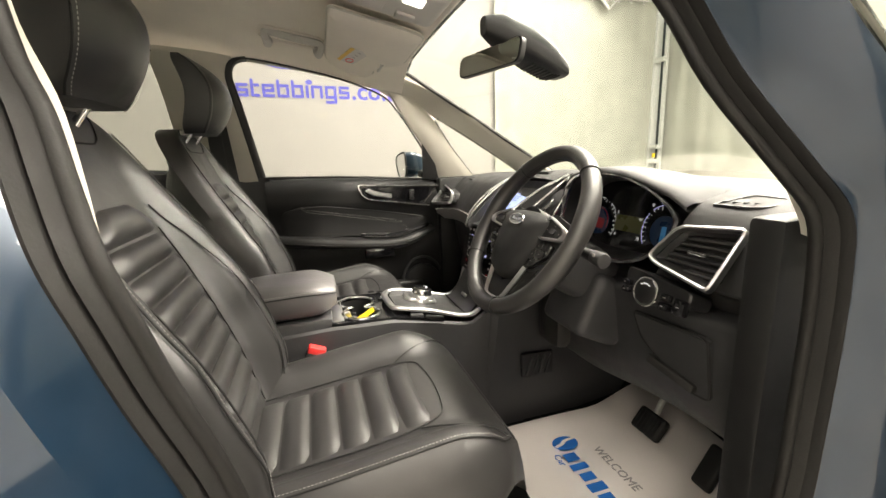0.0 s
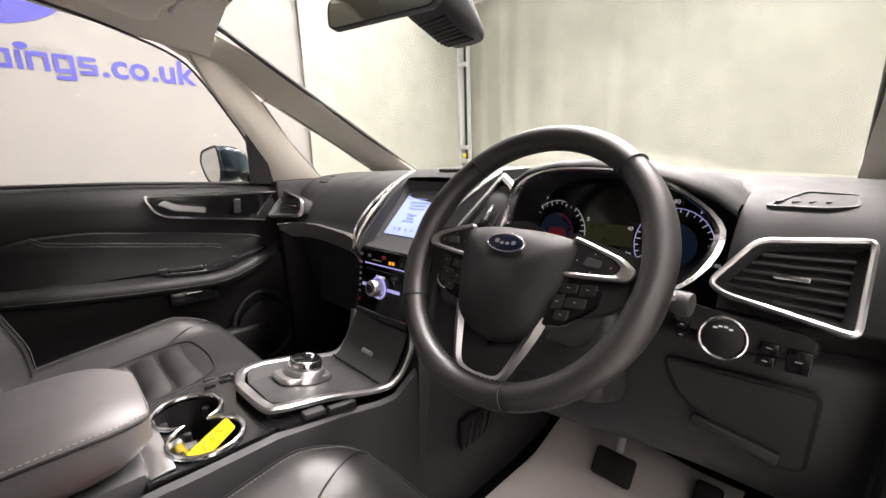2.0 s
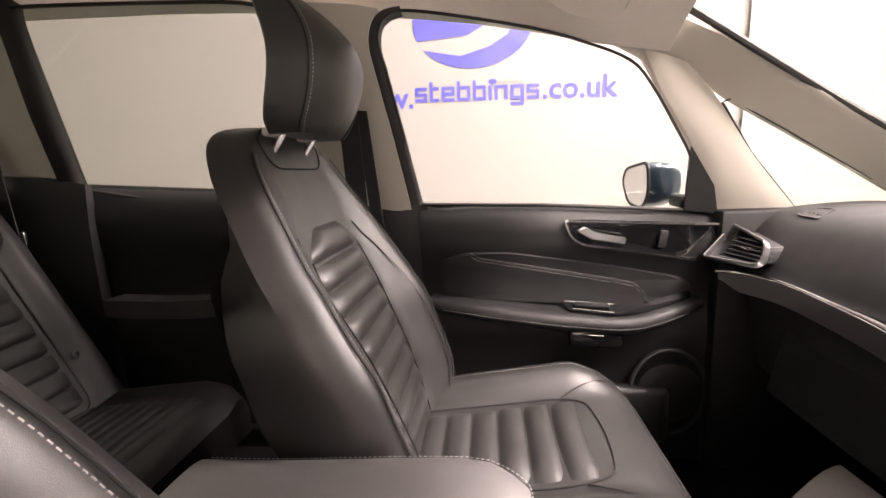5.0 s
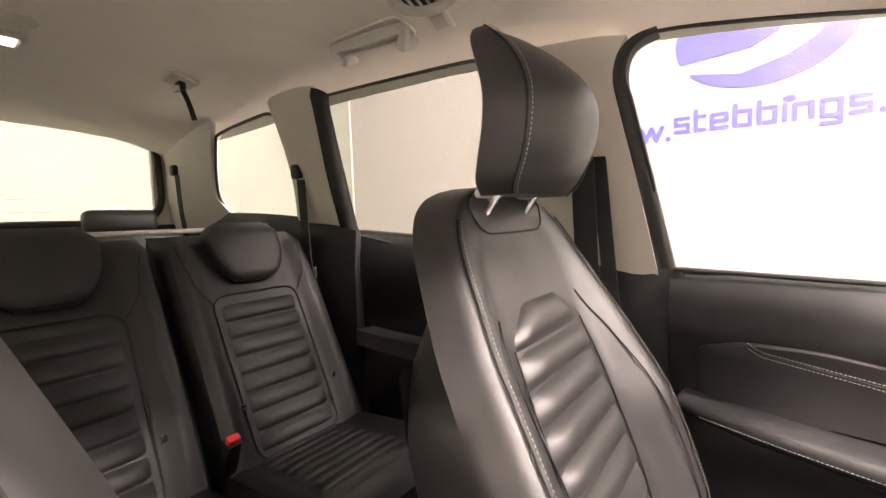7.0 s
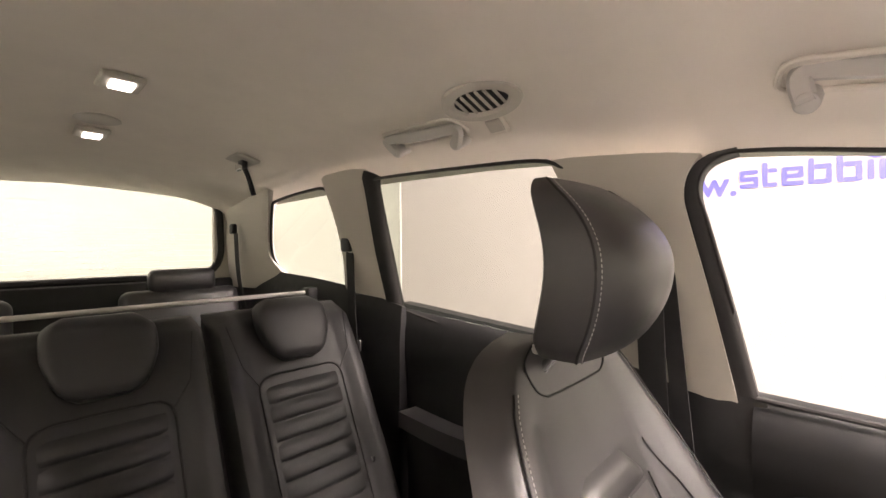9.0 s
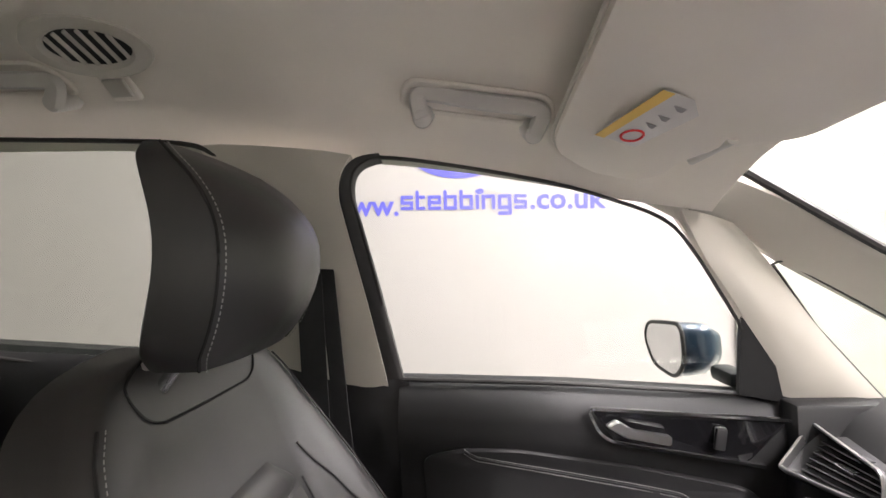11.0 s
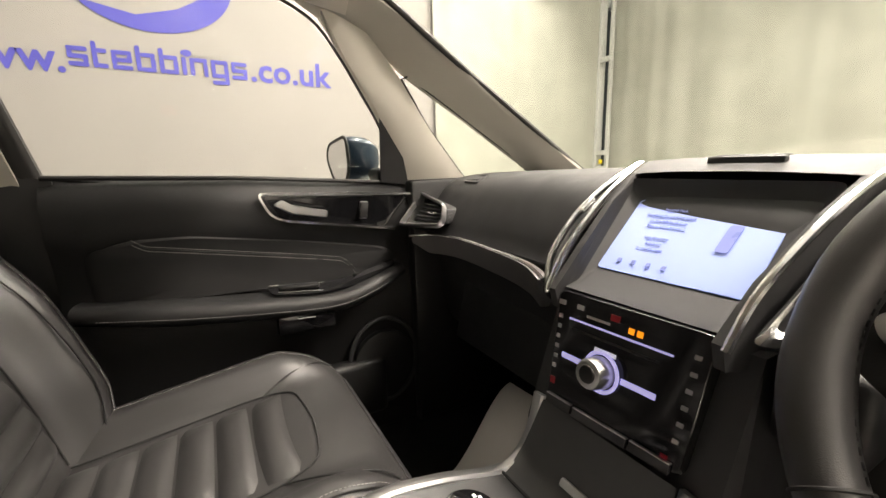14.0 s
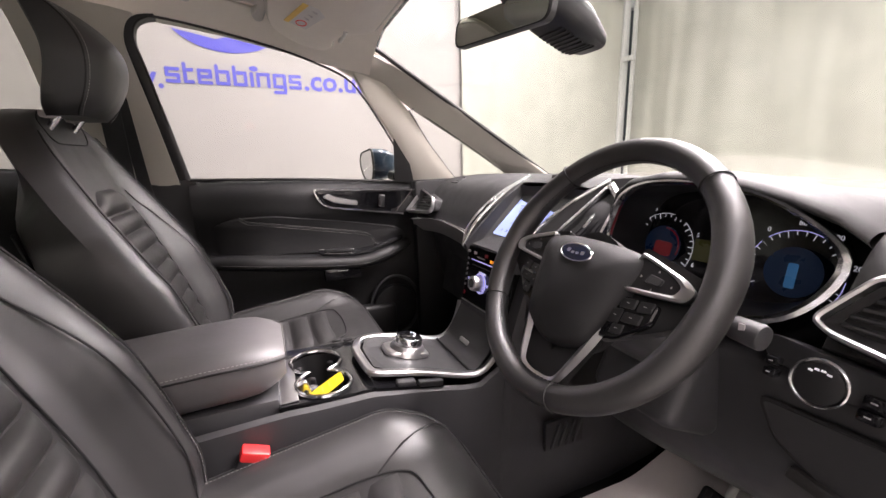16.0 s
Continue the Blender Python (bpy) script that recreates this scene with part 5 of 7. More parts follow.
# chrome lines and centre vents
for s in (-1, 1):
    arc = spline([(0.482, s * 0.104, 0.980), (0.51, s * 0.108, 1.022), (0.56, s * 0.116, 1.064), (0.62, s * 0.125, 1.102), (0.69, s * 0.134, 1.132)], 6)
    part("chrome_line", tube(arc, 0.0042, seg=8), CHROME, stack, "chrome line beside the screen")
    if s > 0:
        arc2 = spline([(0.484, 0.110, 0.976), (0.506, 0.126, 1.018), (0.556, 0.138, 1.062), (0.62, 0.144, 1.10), (0.69, 0.140, 1.132)], 6)
        part("chrome_line", tube(arc2, 0.0035, seg=8), CHROME, stack)
        part("vent_well", loft([[p + V((0.006, 0, -0.004)) for p in arc], [p.lerp(q, 0.5) + V((0.016, 0, -0.012)) for p, q in zip(arc, arc2)], [p + V((0.006, 0, -0.004)) for p in arc2]]), RUBBER, stack, "dark centre air vent")
        part("vent_body", loft([[p + V((0, 0.002, -0.003)) for p in arc2], [V((p.x + 0.06, p.y + 0.012, p.z - 0.05)) for p in arc2]]), DASH, stack)
        part("tab", box(arc[14].lerp(arc2[14], 0.5) + V((-0.004, 0, 0.002)), (0.028, 0.008, 0.008), 0.002, pose(0, 0, 0, 0, -35, 0)), CHROME, stack, "chrome vent tab")
vq = rounded([(0.695, -0.140, 1.128), (0.662, -0.196, 1.104), (0.575, -0.205, 0.985), (0.505, -0.110, 0.980)], 0.012, 4)
vc = sum(vq, V()) / len(vq)
vi = [p.lerp(vc, 0.16) for p in vq]
cvent = part("centre_vent", rim(vq, vi, 0.008, (-1, -0.3, 0.3), 0.003), CHROME, stack, "chrome framed centre vent beside the wheel")
v2 = [p.lerp(vc, 0.12) + V((0.02, 0.004, -0.01)) for p in vi]
part("bezel", loft([vi, v2, [p + V((0.02, 0, -0.01)) for p in v2]], around=True, caps=False), DARK, cvent)
part("well", slab([p + V((0.02, 0, -0.01)) for p in v2], 0.003, towards=(1, 0.3, -0.3)), RUBBER, cvent)
for i in range(5):
    u = (i + 0.8) / 5.6
    a = V((0.675, -0.15, 1.112)).lerp(V((0.648, -0.185, 1.092)), u)
    b = V((0.53, -0.122, 0.995)).lerp(V((0.578, -0.192, 0.998)), u)
    part("slat", sweep([a + V((0.006, 0, -0.004)), b + V((0.006, 0, -0.004))], [(0.008, 0.0012), (-0.008, 0.0012), (-0.008, -0.0012), (0.008, -0.0012)], up=(-1, 0, 1)), DARK, cvent)
part("tab", box((0.615, -0.165, 1.06), (0.035, 0.008, 0.01), 0.002, pose(0, 0, 0, 0, -45, 0)), CHROME, cvent, "chrome vent tab")
# radio face
ra, rb, rc, rd = V((0.492, 0.094, 0.978)), V((0.502, -0.088, 0.978)), V((0.474, -0.080, 0.842)), V((0.466, 0.088, 0.842))
rf = part("radio", slab(rounded([p + V((0.03, 0, 0)) for p in (ra, rb, rc, rd)], 0.008, 3), 0.03, 0.002, (-1, 0, 0.2)), GLOSS, stack, "gloss black radio panel")
rn = normal_of([ra, rb, rc, rd])
if rn.x > 0:
    rn = -rn
rp = lambda u, v, off=0.0025: (ra.lerp(rb, u)).lerp(rd.lerp(rc, u), v) + rn * off
quad = lambda u0, u1, v0, v1, h=0.0012, off=0.0005: slab([rp(u0, v0, off), rp(u1, v0, off), rp(u1, v1, off), rp(u0, v1, off)], h, towards=rn)
part("light_bar", quad(0.12, 0.82, 0.175, 0.19), VIOLET_LIGHT, rf, "thin violet light bar", smooth=False)
part("disc_slot", quad(0.15, 0.76, 0.255, 0.272), RUBBER, rf, smooth=False)
part("light_pill", quad(0.10, 0.29, 0.49, 0.535), VIOLET_LIGHT, rf, smooth=False)
part("light_pill", quad(0.56, 0.78, 0.49, 0.535), VIOLET_LIGHT, rf, smooth=False)
kc = rp(0.425, 0.51)
part("volume_knob", rod(kc, kc + rn * 0.024, 0.0185, 0.016, 32, 0.003), SATIN, rf, "silver volume knob")
part("knob_cap", rod(kc + rn * 0.02, kc + rn * 0.026, 0.010, seg=28, bevel=0.002), DARK, rf)
part("knob_glow", tube([kc + rn * 0.001 + (V((0, 1, 0)) * math.cos(q) + V((0.15, 0, 1)).normalized() * math.sin(q)) * 0.0215 for q in np.linspace(0, 6.283, 37)[:-1]], 0.0022, True, 8, rn), VIOLET_LIGHT, rf, "violet ring light")
part("maker_mark", quad(0.345, 0.50, 0.335, 0.368), WHITE_MARK, rf, "small pale bar", smooth=False)
for u, w in ((0.545, 0.035), (0.60, 0.035)):
    part("warning_light", quad(u, u + w, 0.095, 0.14), AMBER, rf, "amber warning light", smooth=False)
part("text_bar", quad(0.25, 0.42, 0.11, 0.13), INKGREY, rf, smooth=False)
part("hazard_switch", quad(0.42, 0.48, 0.035, 0.085, 0.002), RED_LIGHT, rf, smooth=False)
for u in (0.02, 0.17):
    part("key", quad(u, u + 0.05, 0.045, 0.085, 0.002), INKGREY, rf, smooth=False)
for i in range(6):
    part("key_mark", quad(0.03, 0.06, 0.17 + i * 0.09, 0.205 + i * 0.09), INKGREY, rf, smooth=False)
    part("key_mark", quad(0.92, 0.955, 0.12 + i * 0.12, 0.15 + i * 0.12), INKGREY, rf, smooth=False)
part("seat_heat_key", quad(0.03, 0.07, 0.74, 0.80), RED_LIGHT, rf, smooth=False)
part("seat_heat_key", quad(0.88, 0.92, 0.86, 0.92), RED_LIGHT, rf, smooth=False)
for u0, u1, v in ((0.03, 0.25, 0.90), (0.27, 0.68, 0.905), (0.70, 0.95, 0.90)):
    part("key", quad(u0, u1, v, v + 0.07, 0.004), TRIM, rf, smooth=False)
    part("key_edge", quad(u0, u1, v - 0.012, v - 0.002, 0.004), SATIN, rf, smooth=False)

# ---- centre console ----
console = thing("centre_console", "dark centre console with gear dial and cup holders", "console", (0.1, 0, 0.43))
CZ = [(-0.34, 0.775), (-0.1, 0.785), (0.05, 0.793), (0.20, 0.788), (0.32, 0.765), (0.41, 0.742), (0.50, 0.80), (0.56, 0.86)]
rows = []
for x in np.linspace(-0.34, 0.56, 26):
    z = interp(CZ, x)
    w = interp([(-0.34, 0.115), (0.1, 0.12), (0.41, 0.105), (0.56, 0.11)], x)
    rows.append([V((x, -w - 0.02, 0.42)), V((x, -w - 0.012, 0.6)), V((x, -w - 0.004, z - 0.03)), V((x, -w, z - 0.008)), V((x, -w + 0.008, z - 0.002))])
for s in (1, -1):
    part("side", loft([[V((p.x, p.y * s, p.z)) for p in r] for r in rows]), TRIM, console, "dark grey console side")
part("pocket_grille", box((0.60, -0.135, 0.60), (0.10, 0.012, 0.07), 0.005), DARK, console, "footwell air grille")
for i in range(4):
    part("grille_bar", box((0.572 + 0.02 * i, -0.143, 0.60), (0.006, 0.006, 0.06), 0.002, pose(0, 0, 0, 0, 20, 0)), TRIM, console)
part("front_block", slab([V(p) for p in ((0.44, -0.125, 0.42), (0.95, -0.125, 0.42), (0.95, -0.125, 0.75), (0.60, -0.125, 0.98), (0.52, -0.118, 0.97), (0.47, -0.112, 0.80))], 0.24, towards=(0, 1, 0)), TRIM, console, smooth=False)
# gloss deck with two overlapping cup wells
cups = [(0.118, 0.030), (0.122, -0.058)]
R = 0.0475
deck_out = [(0.045, 0.108), (0.045, -0.108), (0.205, -0.108), (0.30, -0.106), (0.30, 0.106), (0.205, 0.108)]
hole = []
c1, c2 = V((*cups[0], 0)), V((*cups[1], 0))
d = (c2 - c1)
half_angle = math.acos(d.length / 2 / R)
base = math.atan2(d.y, d.x)
for i in range(25):
    q = base + half_angle + (2 * math.pi - 2 * half_angle) * i / 24
    hole.append(c1 + V((math.cos(q), math.sin(q), 0)) * R)
for i in range(25):
    q = base + math.pi + half_angle + (2 * math.pi - 2 * half_angle) * i / 24
    hole.append(c2 + V((math.cos(q), math.sin(q), 0)) * R)


def deck_z(x):
    return interp(CZ, x) + 0.004


def to_box(p, c):
    """From c through p to the deck's edge."""
    v = p - c
    k = min((0.205 - c.x) / v.x if v.x > 1e-6 else 9, (0.045 - c.x) / v.x if v.x < -1e-6 else 9, (0.108 - c.y) / v.y if v.y > 1e-6 else 9, (-0.108 - c.y) / v.y if v.y < -1e-6 else 9)
    return c + v * k


mid = (c1 + c2) / 2
hole = [p for i, p in enumerate(hole) if (p - hole[i - 1]).length > 1e-5]
outer = [to_box(p, mid) for p in hole]
lift = lambda ps, dz=0.0: [V((p.x, p.y, deck_z(p.x) + dz)) for p in ps]
part("deck", loft([lift(outer, -0.012), lift(outer), lift(hole), lift(hole, -0.02)], around=True), GLOSS, console, "gloss black console deck")
part("deck_front", slab([V((0.205, 0.108, deck_z(0.205))), V((0.205, -0.108, deck_z(0.205))), V((0.335, -0.106, deck_z(0.335))), V((0.335, 0.106, deck_z(0.335)))], 0.006, towards=(0, 0, -1)), GLOSS, console, smooth=False)
part("cup_rim", tube(lift(hole, 0.003), 0.0042, True, 8), CHROME, console, "chrome rim of the cup holders")
part("cup_well", join(loft([lift(hole, -0.004), lift([p.lerp(mid, 0.06) for p in hole], -0.075)], around=True), box((mid.x, mid.y, 0.715), (0.10, 0.19, 0.004), 0)), DARK, console, "dark cup wells")
for (x, y) in cups:
    for q in (0.6, 2.6, 4.4):
        part("cup_tab", box((x + 0.036 * math.cos(q), y + 0.036 * math.sin(q), 0.772), (0.010, 0.012, 0.02), 0.003, pose(0, 0, 0, 0, 0, math.degrees(q))), DARK, console)
part("deck_patch", box((0.062, -0.02, deck_z(0.06) + 0.002), (0.028, 0.16, 0.003), 0.001), SATIN, console, "silver strip before the armrest")
# gear dial plate
pl_o = [V(p) for p in ((0.198, 0.035, 0.808), (0.203, -0.060, 0.808), (0.222, -0.080, 0.806), (0.30, -0.084, 0.790), (0.385, -0.086, 0.765), (0.425, -0.088, 0.765), (0.455, -0.090, 0.795), (0.472, -0.092, 0.840))]
right_rail = spline(pl_o, 5)
left_rail = spline([V(p) for p in ((0.198, 0.030, 0.808), (0.215, 0.075, 0.806), (0.25, 0.092, 0.802), (0.32, 0.096, 0.787), (0.39, 0.097, 0.766), (0.425, 0.097, 0.768), (0.452, 0.098, 0.798), (0.468, 0.100, 0.845))], 5)
for rail in (right_rail, left_rail):
    part("silver_rail", sweep(rail, [(-0.008, -0.006), (-0.008, 0.001), (-0.005, 0.003), (0.005, 0.003), (0.008, 0.0), (0.008, -0.006)]), SATIN, console, "satin silver console rail")
pts = [V((x, y, z)) for x, y, z in ((0.212, 0.03, 0.806), (0.214, -0.055, 0.806), (0.235, -0.075, 0.804), (0.40, -0.080, 0.763), (0.40, 0.090, 0.763), (0.26, 0.088, 0.80), (0.225, 0.072, 0.805))]
part("dial_plate", slab(pts, 0.006, towards=(0, 0, -1)), CONSOLE, console, "dark metallic gear dial plate", smooth=False)
part("plate_gap", tube([V((0.402, 0.092, 0.764)), V((0.402, -0.082, 0.764))], 0.002), SEAM, console)
rampr = [[V((x, y, z)) for y in (0.094, 0.0, -0.084)] for x, z in ((0.402, 0.762), (0.42, 0.768), (0.438, 0.788), (0.455, 0.815), (0.468, 0.842))]
part("ramp", loft(rampr), CONSOLE, console, "dark metallic ramp below the radio")
part("ramp_key", box((0.433, 0.006, 0.787), (0.010, 0.036, 0.006), 0.0025, pose(0, 0, 0, 0, -52, 0)), SATIN, console, "silver ramp button")
g0 = V((0.300, 0.010, 0.789))
gu = V((0.22, 0, 0.97)).normalized()
gd = part("gear_dial", rod(g0 + gu * 0.016, g0 + gu * 0.034, 0.0305, 0.0275, 36, 0.002), CHROME, console, "chrome rotary gear dial")
part("dial_collar", rod(g0, g0 + gu * 0.018, 0.043, 0.032, 36, 0.002), SATIN, gd, "silver dial collar")
part("dial_foot", slab(rounded([g0 + V(p) for p in ((-0.05, 0.03, 0.012), (-0.05, -0.03, 0.012), (0.04, -0.038, -0.008), (0.04, 0.038, -0.008))], 0.02, 5), 0.008, 0.003, gu), SATIN, gd)
part("dial_top", rod(g0 + gu * 0.033, g0 + gu * 0.0362, 0.0240, seg=32, bevel=0.001), GLOSS, gd)
for i in range(5):
    q = 0.6 + i * 0.5
    part("dial_mark", box(g0 + gu * 0.0365 + V((0.012 * math.sin(q), 0.012 * math.cos(q), 0.0)), (0.003, 0.004, 0.001), 0), WHITE_MARK, gd, smooth=False)
part("brake_switch", box((0.262, -0.099, 0.784), (0.035, 0.018, 0.010), 0.003, pose(0, 0, 0, 0, 8, 0)), TRIM, console, "parking brake switch")
part("side_pocket", box((0.31, -0.100, 0.772), (0.05, 0.014, 0.012), 0.003, pose(0, 0, 0, 0, 10, 0)), DARK, console)
for i in range(4):
    part("console_key", box((0.17 + i * 0.025, 0.103, 0.801 - 0.003 * i), (0.018, 0.008, 0.005), 0.0015), DARK, console)
# armrest lid
rows = []
for x in list(np.linspace(-0.33, 0.02, 14)) + [0.035, 0.047, 0.056, 0.061, 0.063]:
    e = smooth(0.063, 0.0, x)
    k = 0.55 + 0.45 * e ** 0.5
    zc = 0.842 + 0.012 * smooth(-0.3, 0.0, x)
    hh = 0.046 * k
    row = []
    for i in range(32):
        q = 2 * math.pi * i / 32
        c, sn_ = math.cos(q), math.sin(q)
        row.append(V((x, 0.104 * (0.70 + 0.30 * e ** 0.4) * math.copysign(abs(c) ** 0.5, c), zc + hh * math.copysign(abs(sn_) ** 0.55, sn_))))
    rows.append(row)
arm = thing("armrest", "grey leather centre armrest with grey stitching", "armrest", (-0.1, 0, 0.79))
part("pad", loft(rows, around=True, caps=True), ARMREST, arm)
st = [V((p.x, p.y * 1.006, p.z + 0.003)) for p in (r[1] for r in rows)] + [V((0.0648, y, rows[-1][1].z + 0.004)) for y in np.linspace(0.062, -0.062, 14)] + [V((p.x, p.y * 1.006, p.z + 0.003)) for p in (r[15] for r in rows[::-1])]
part("seam", tube(st, 0.0018, seg=6), SEAM, arm)
part("stitching", dashes([p + V((0, 0, 0.007)) for p in st], 0.0006, 0.0036, 0.0026), STITCH, arm, "grey stitching")
part("box", box((-0.14, 0, 0.775), (0.38, 0.20, 0.07), 0.012), TRIM, arm, "dark plastic armrest box")
# key and tag in the cup
tag = thing("key_tag", "yellow paper key tag with a dark key in the cup holder", "key tag", (0.12, -0.06, 0.74))
part("card", slab(rounded([V(p) for p in ((0.092, -0.088, 0.772), (0.092, -0.035, 0.765), (0.155, -0.040, 0.802), (0.155, -0.082, 0.806))], 0.006, 3), 0.0012, towards=(0, 0, 1)), YELLOW, tag)
for i in range(3):
    part("ink_bar", box((0.118 + 0.012 * i, -0.062, 0.7905 + 0.0062 * i - 0.002), (0.0016, 0.022 - 0.005 * i, 0.0006), 0, pose(0, 0, 0, 0, -30, 0)), ORANGE, tag, smooth=False)
part("key_fob", box((0.09, -0.035, 0.775), (0.022, 0.012, 0.055), 0.005, pose(0, 0, 0, 20, -15, 0)), SATIN, tag, "silver and black key")
part("key_body", box((0.098, -0.022, 0.762), (0.03, 0.016, 0.04), 0.005, pose(0, 0, 0, 30, 10, 0)), DARK, tag)
# belt buckles by the console
for s in (-1, 1):
    bk = thing("belt_buckle", "black seat belt buckle with a red button", "belt buckle", (-0.02, s * 0.125, 0.6), "front buckles")
    part("stalk", rod((-0.07, s * 0.128, 0.56), (-0.025, s * 0.13, 0.665), 0.012, seg=10), BELT, bk)
    part("body", box((-0.012, s * 0.14, 0.712), (0.045, 0.028, 0.075), 0.007, pose(0, 0, 0, 0, 22, 0)), DARK, bk)
    part("button", box((0.004, s * 0.14, 0.750), (0.042, 0.026, 0.018), 0.004, pose(0, 0, 0, 0, 22, 0)), RED, bk, "red release button")

# ---- steering wheel ----
WC, TH = V((0.443, -0.351, 1.041)), radians(32)
wn = V((-math.cos(TH), 0, math.sin(TH)))
wu = V((math.sin(TH), 0, math.cos(TH)))
wr = V((0, -1, 0))
wp = lambda a, b, c=0.0: WC + wr * a + wu * b + wn * c
wheel = thing("steering_wheel", "black leather steering wheel with silver spokes", "steering wheel", WC)
RM, RT = 0.174, 0.0165
rows = []
for i in range(72):
    q = 2 * math.pi * i / 72
    d = wr * math.cos(q) + wu * math.sin(q)
    fat = 1 + 0.10 * math.exp(-((abs(math.sin(q)) - 0.25) / 0.25) ** 2)
    rows.append([WC + d * (RM + RT * fat * math.cos(t)) + wn * (RT * 1.12 * fat * math.sin(t)) for t in np.linspace(0, 2 * math.pi, 17)[:-1]])
wrim = part("rim", loft(rows, around=True, loop=True), LEATHER, wheel, "black leather rim")
for deg in (48, 132, 212, 288):
    q = radians(deg)
    d = wr * math.cos(q) + wu * math.sin(q)
    part("seam", tube([WC + d * (RM + RT * 1.06 * math.cos(t)) + wn * (RT * 1.2 * math.sin(t)) for t in np.linspace(0, 6.283, 25)[:-1]], 0.0012, True, 6, wr.cross(d)), SEAM, wrim)
# inner stitch line
part("stitching", dashes([WC + (wr * math.cos(q) + wu * math.sin(q)) * (RM - RT * 1.02) + wn * 0.004 for q in np.linspace(0, 6.283, 120)], 0.0008, 0.004, 0.003), SEAM, wrim)
hub_o = [(-0.080, 0.030), (-0.044, 0.037), (0.0, 0.039), (0.044, 0.037), (0.080, 0.030), (0.087, 0.014), (0.081, -0.015), (0.068, -0.058), (0.050, -0.094), (0.0, -0.112), (-0.050, -0.094), (-0.068, -0.058), (-0.081, -0.015), (-0.087, 0.014)]
hub_o = spline([wp(a, b, 0) for a, b in hub_o], 4, True)
hc = wp(0, -0.03, 0)
rows = [[p + wn * -0.035 for p in hub_o], hub_o, [p.lerp(hc, 0.08) + wn * 0.012 for p in hub_o], [p.lerp(hc, 0.35) + wn * 0.023 for p in hub_o], [p.lerp(hc, 0.75) + wn * 0.028 for p in hub_o]]
hub = part("hub", loft(rows, around=True, caps=True), AIRBAG, wheel, "dark grey airbag cover")
bc = wp(0, 0.008, 0.0255)
el = lambda r1, r2, off: [bc + wr * r1 * math.cos(q) + wu * r2 * math.sin(q) + wn * off for q in np.linspace(0, 6.283, 37)[:-1]]
part("badge", slab(el(0.0275, 0.0115, 0), 0.003, 0.001, wn), BADGE_BLUE, wheel, "small blue oval badge")
part("badge_rim", tube(el(0.0275, 0.0115, 0.002), 0.0014, True, 6, wn), CHROME, wheel)
for ba, bb, bw, bh_ in ((-0.013, 0.0012, 0.006, 0.0052), (-0.0045, -0.001, 0.005, 0.0034), (0.0035, -0.0008, 0.005, 0.0034), (0.0125, 0.0006, 0.006, 0.0050)):
    part("badge_bar", slab(rounded([bc + wr * (ba + u * bw) + wu * (bb + v * bh_) + wn * 0.003 for u, v in ((-0.5, -0.5), (0.5, -0.5), (0.6, 0.5), (-0.4, 0.5))], 0.0012, 3), 0.0006, towards=wn), SATIN, wheel, smooth=False)
part("hub_back", rod(wp(0, 0, -0.05), wp(0, -0.01, -0.01), 0.05, 0.06, 24), DARK, wheel)
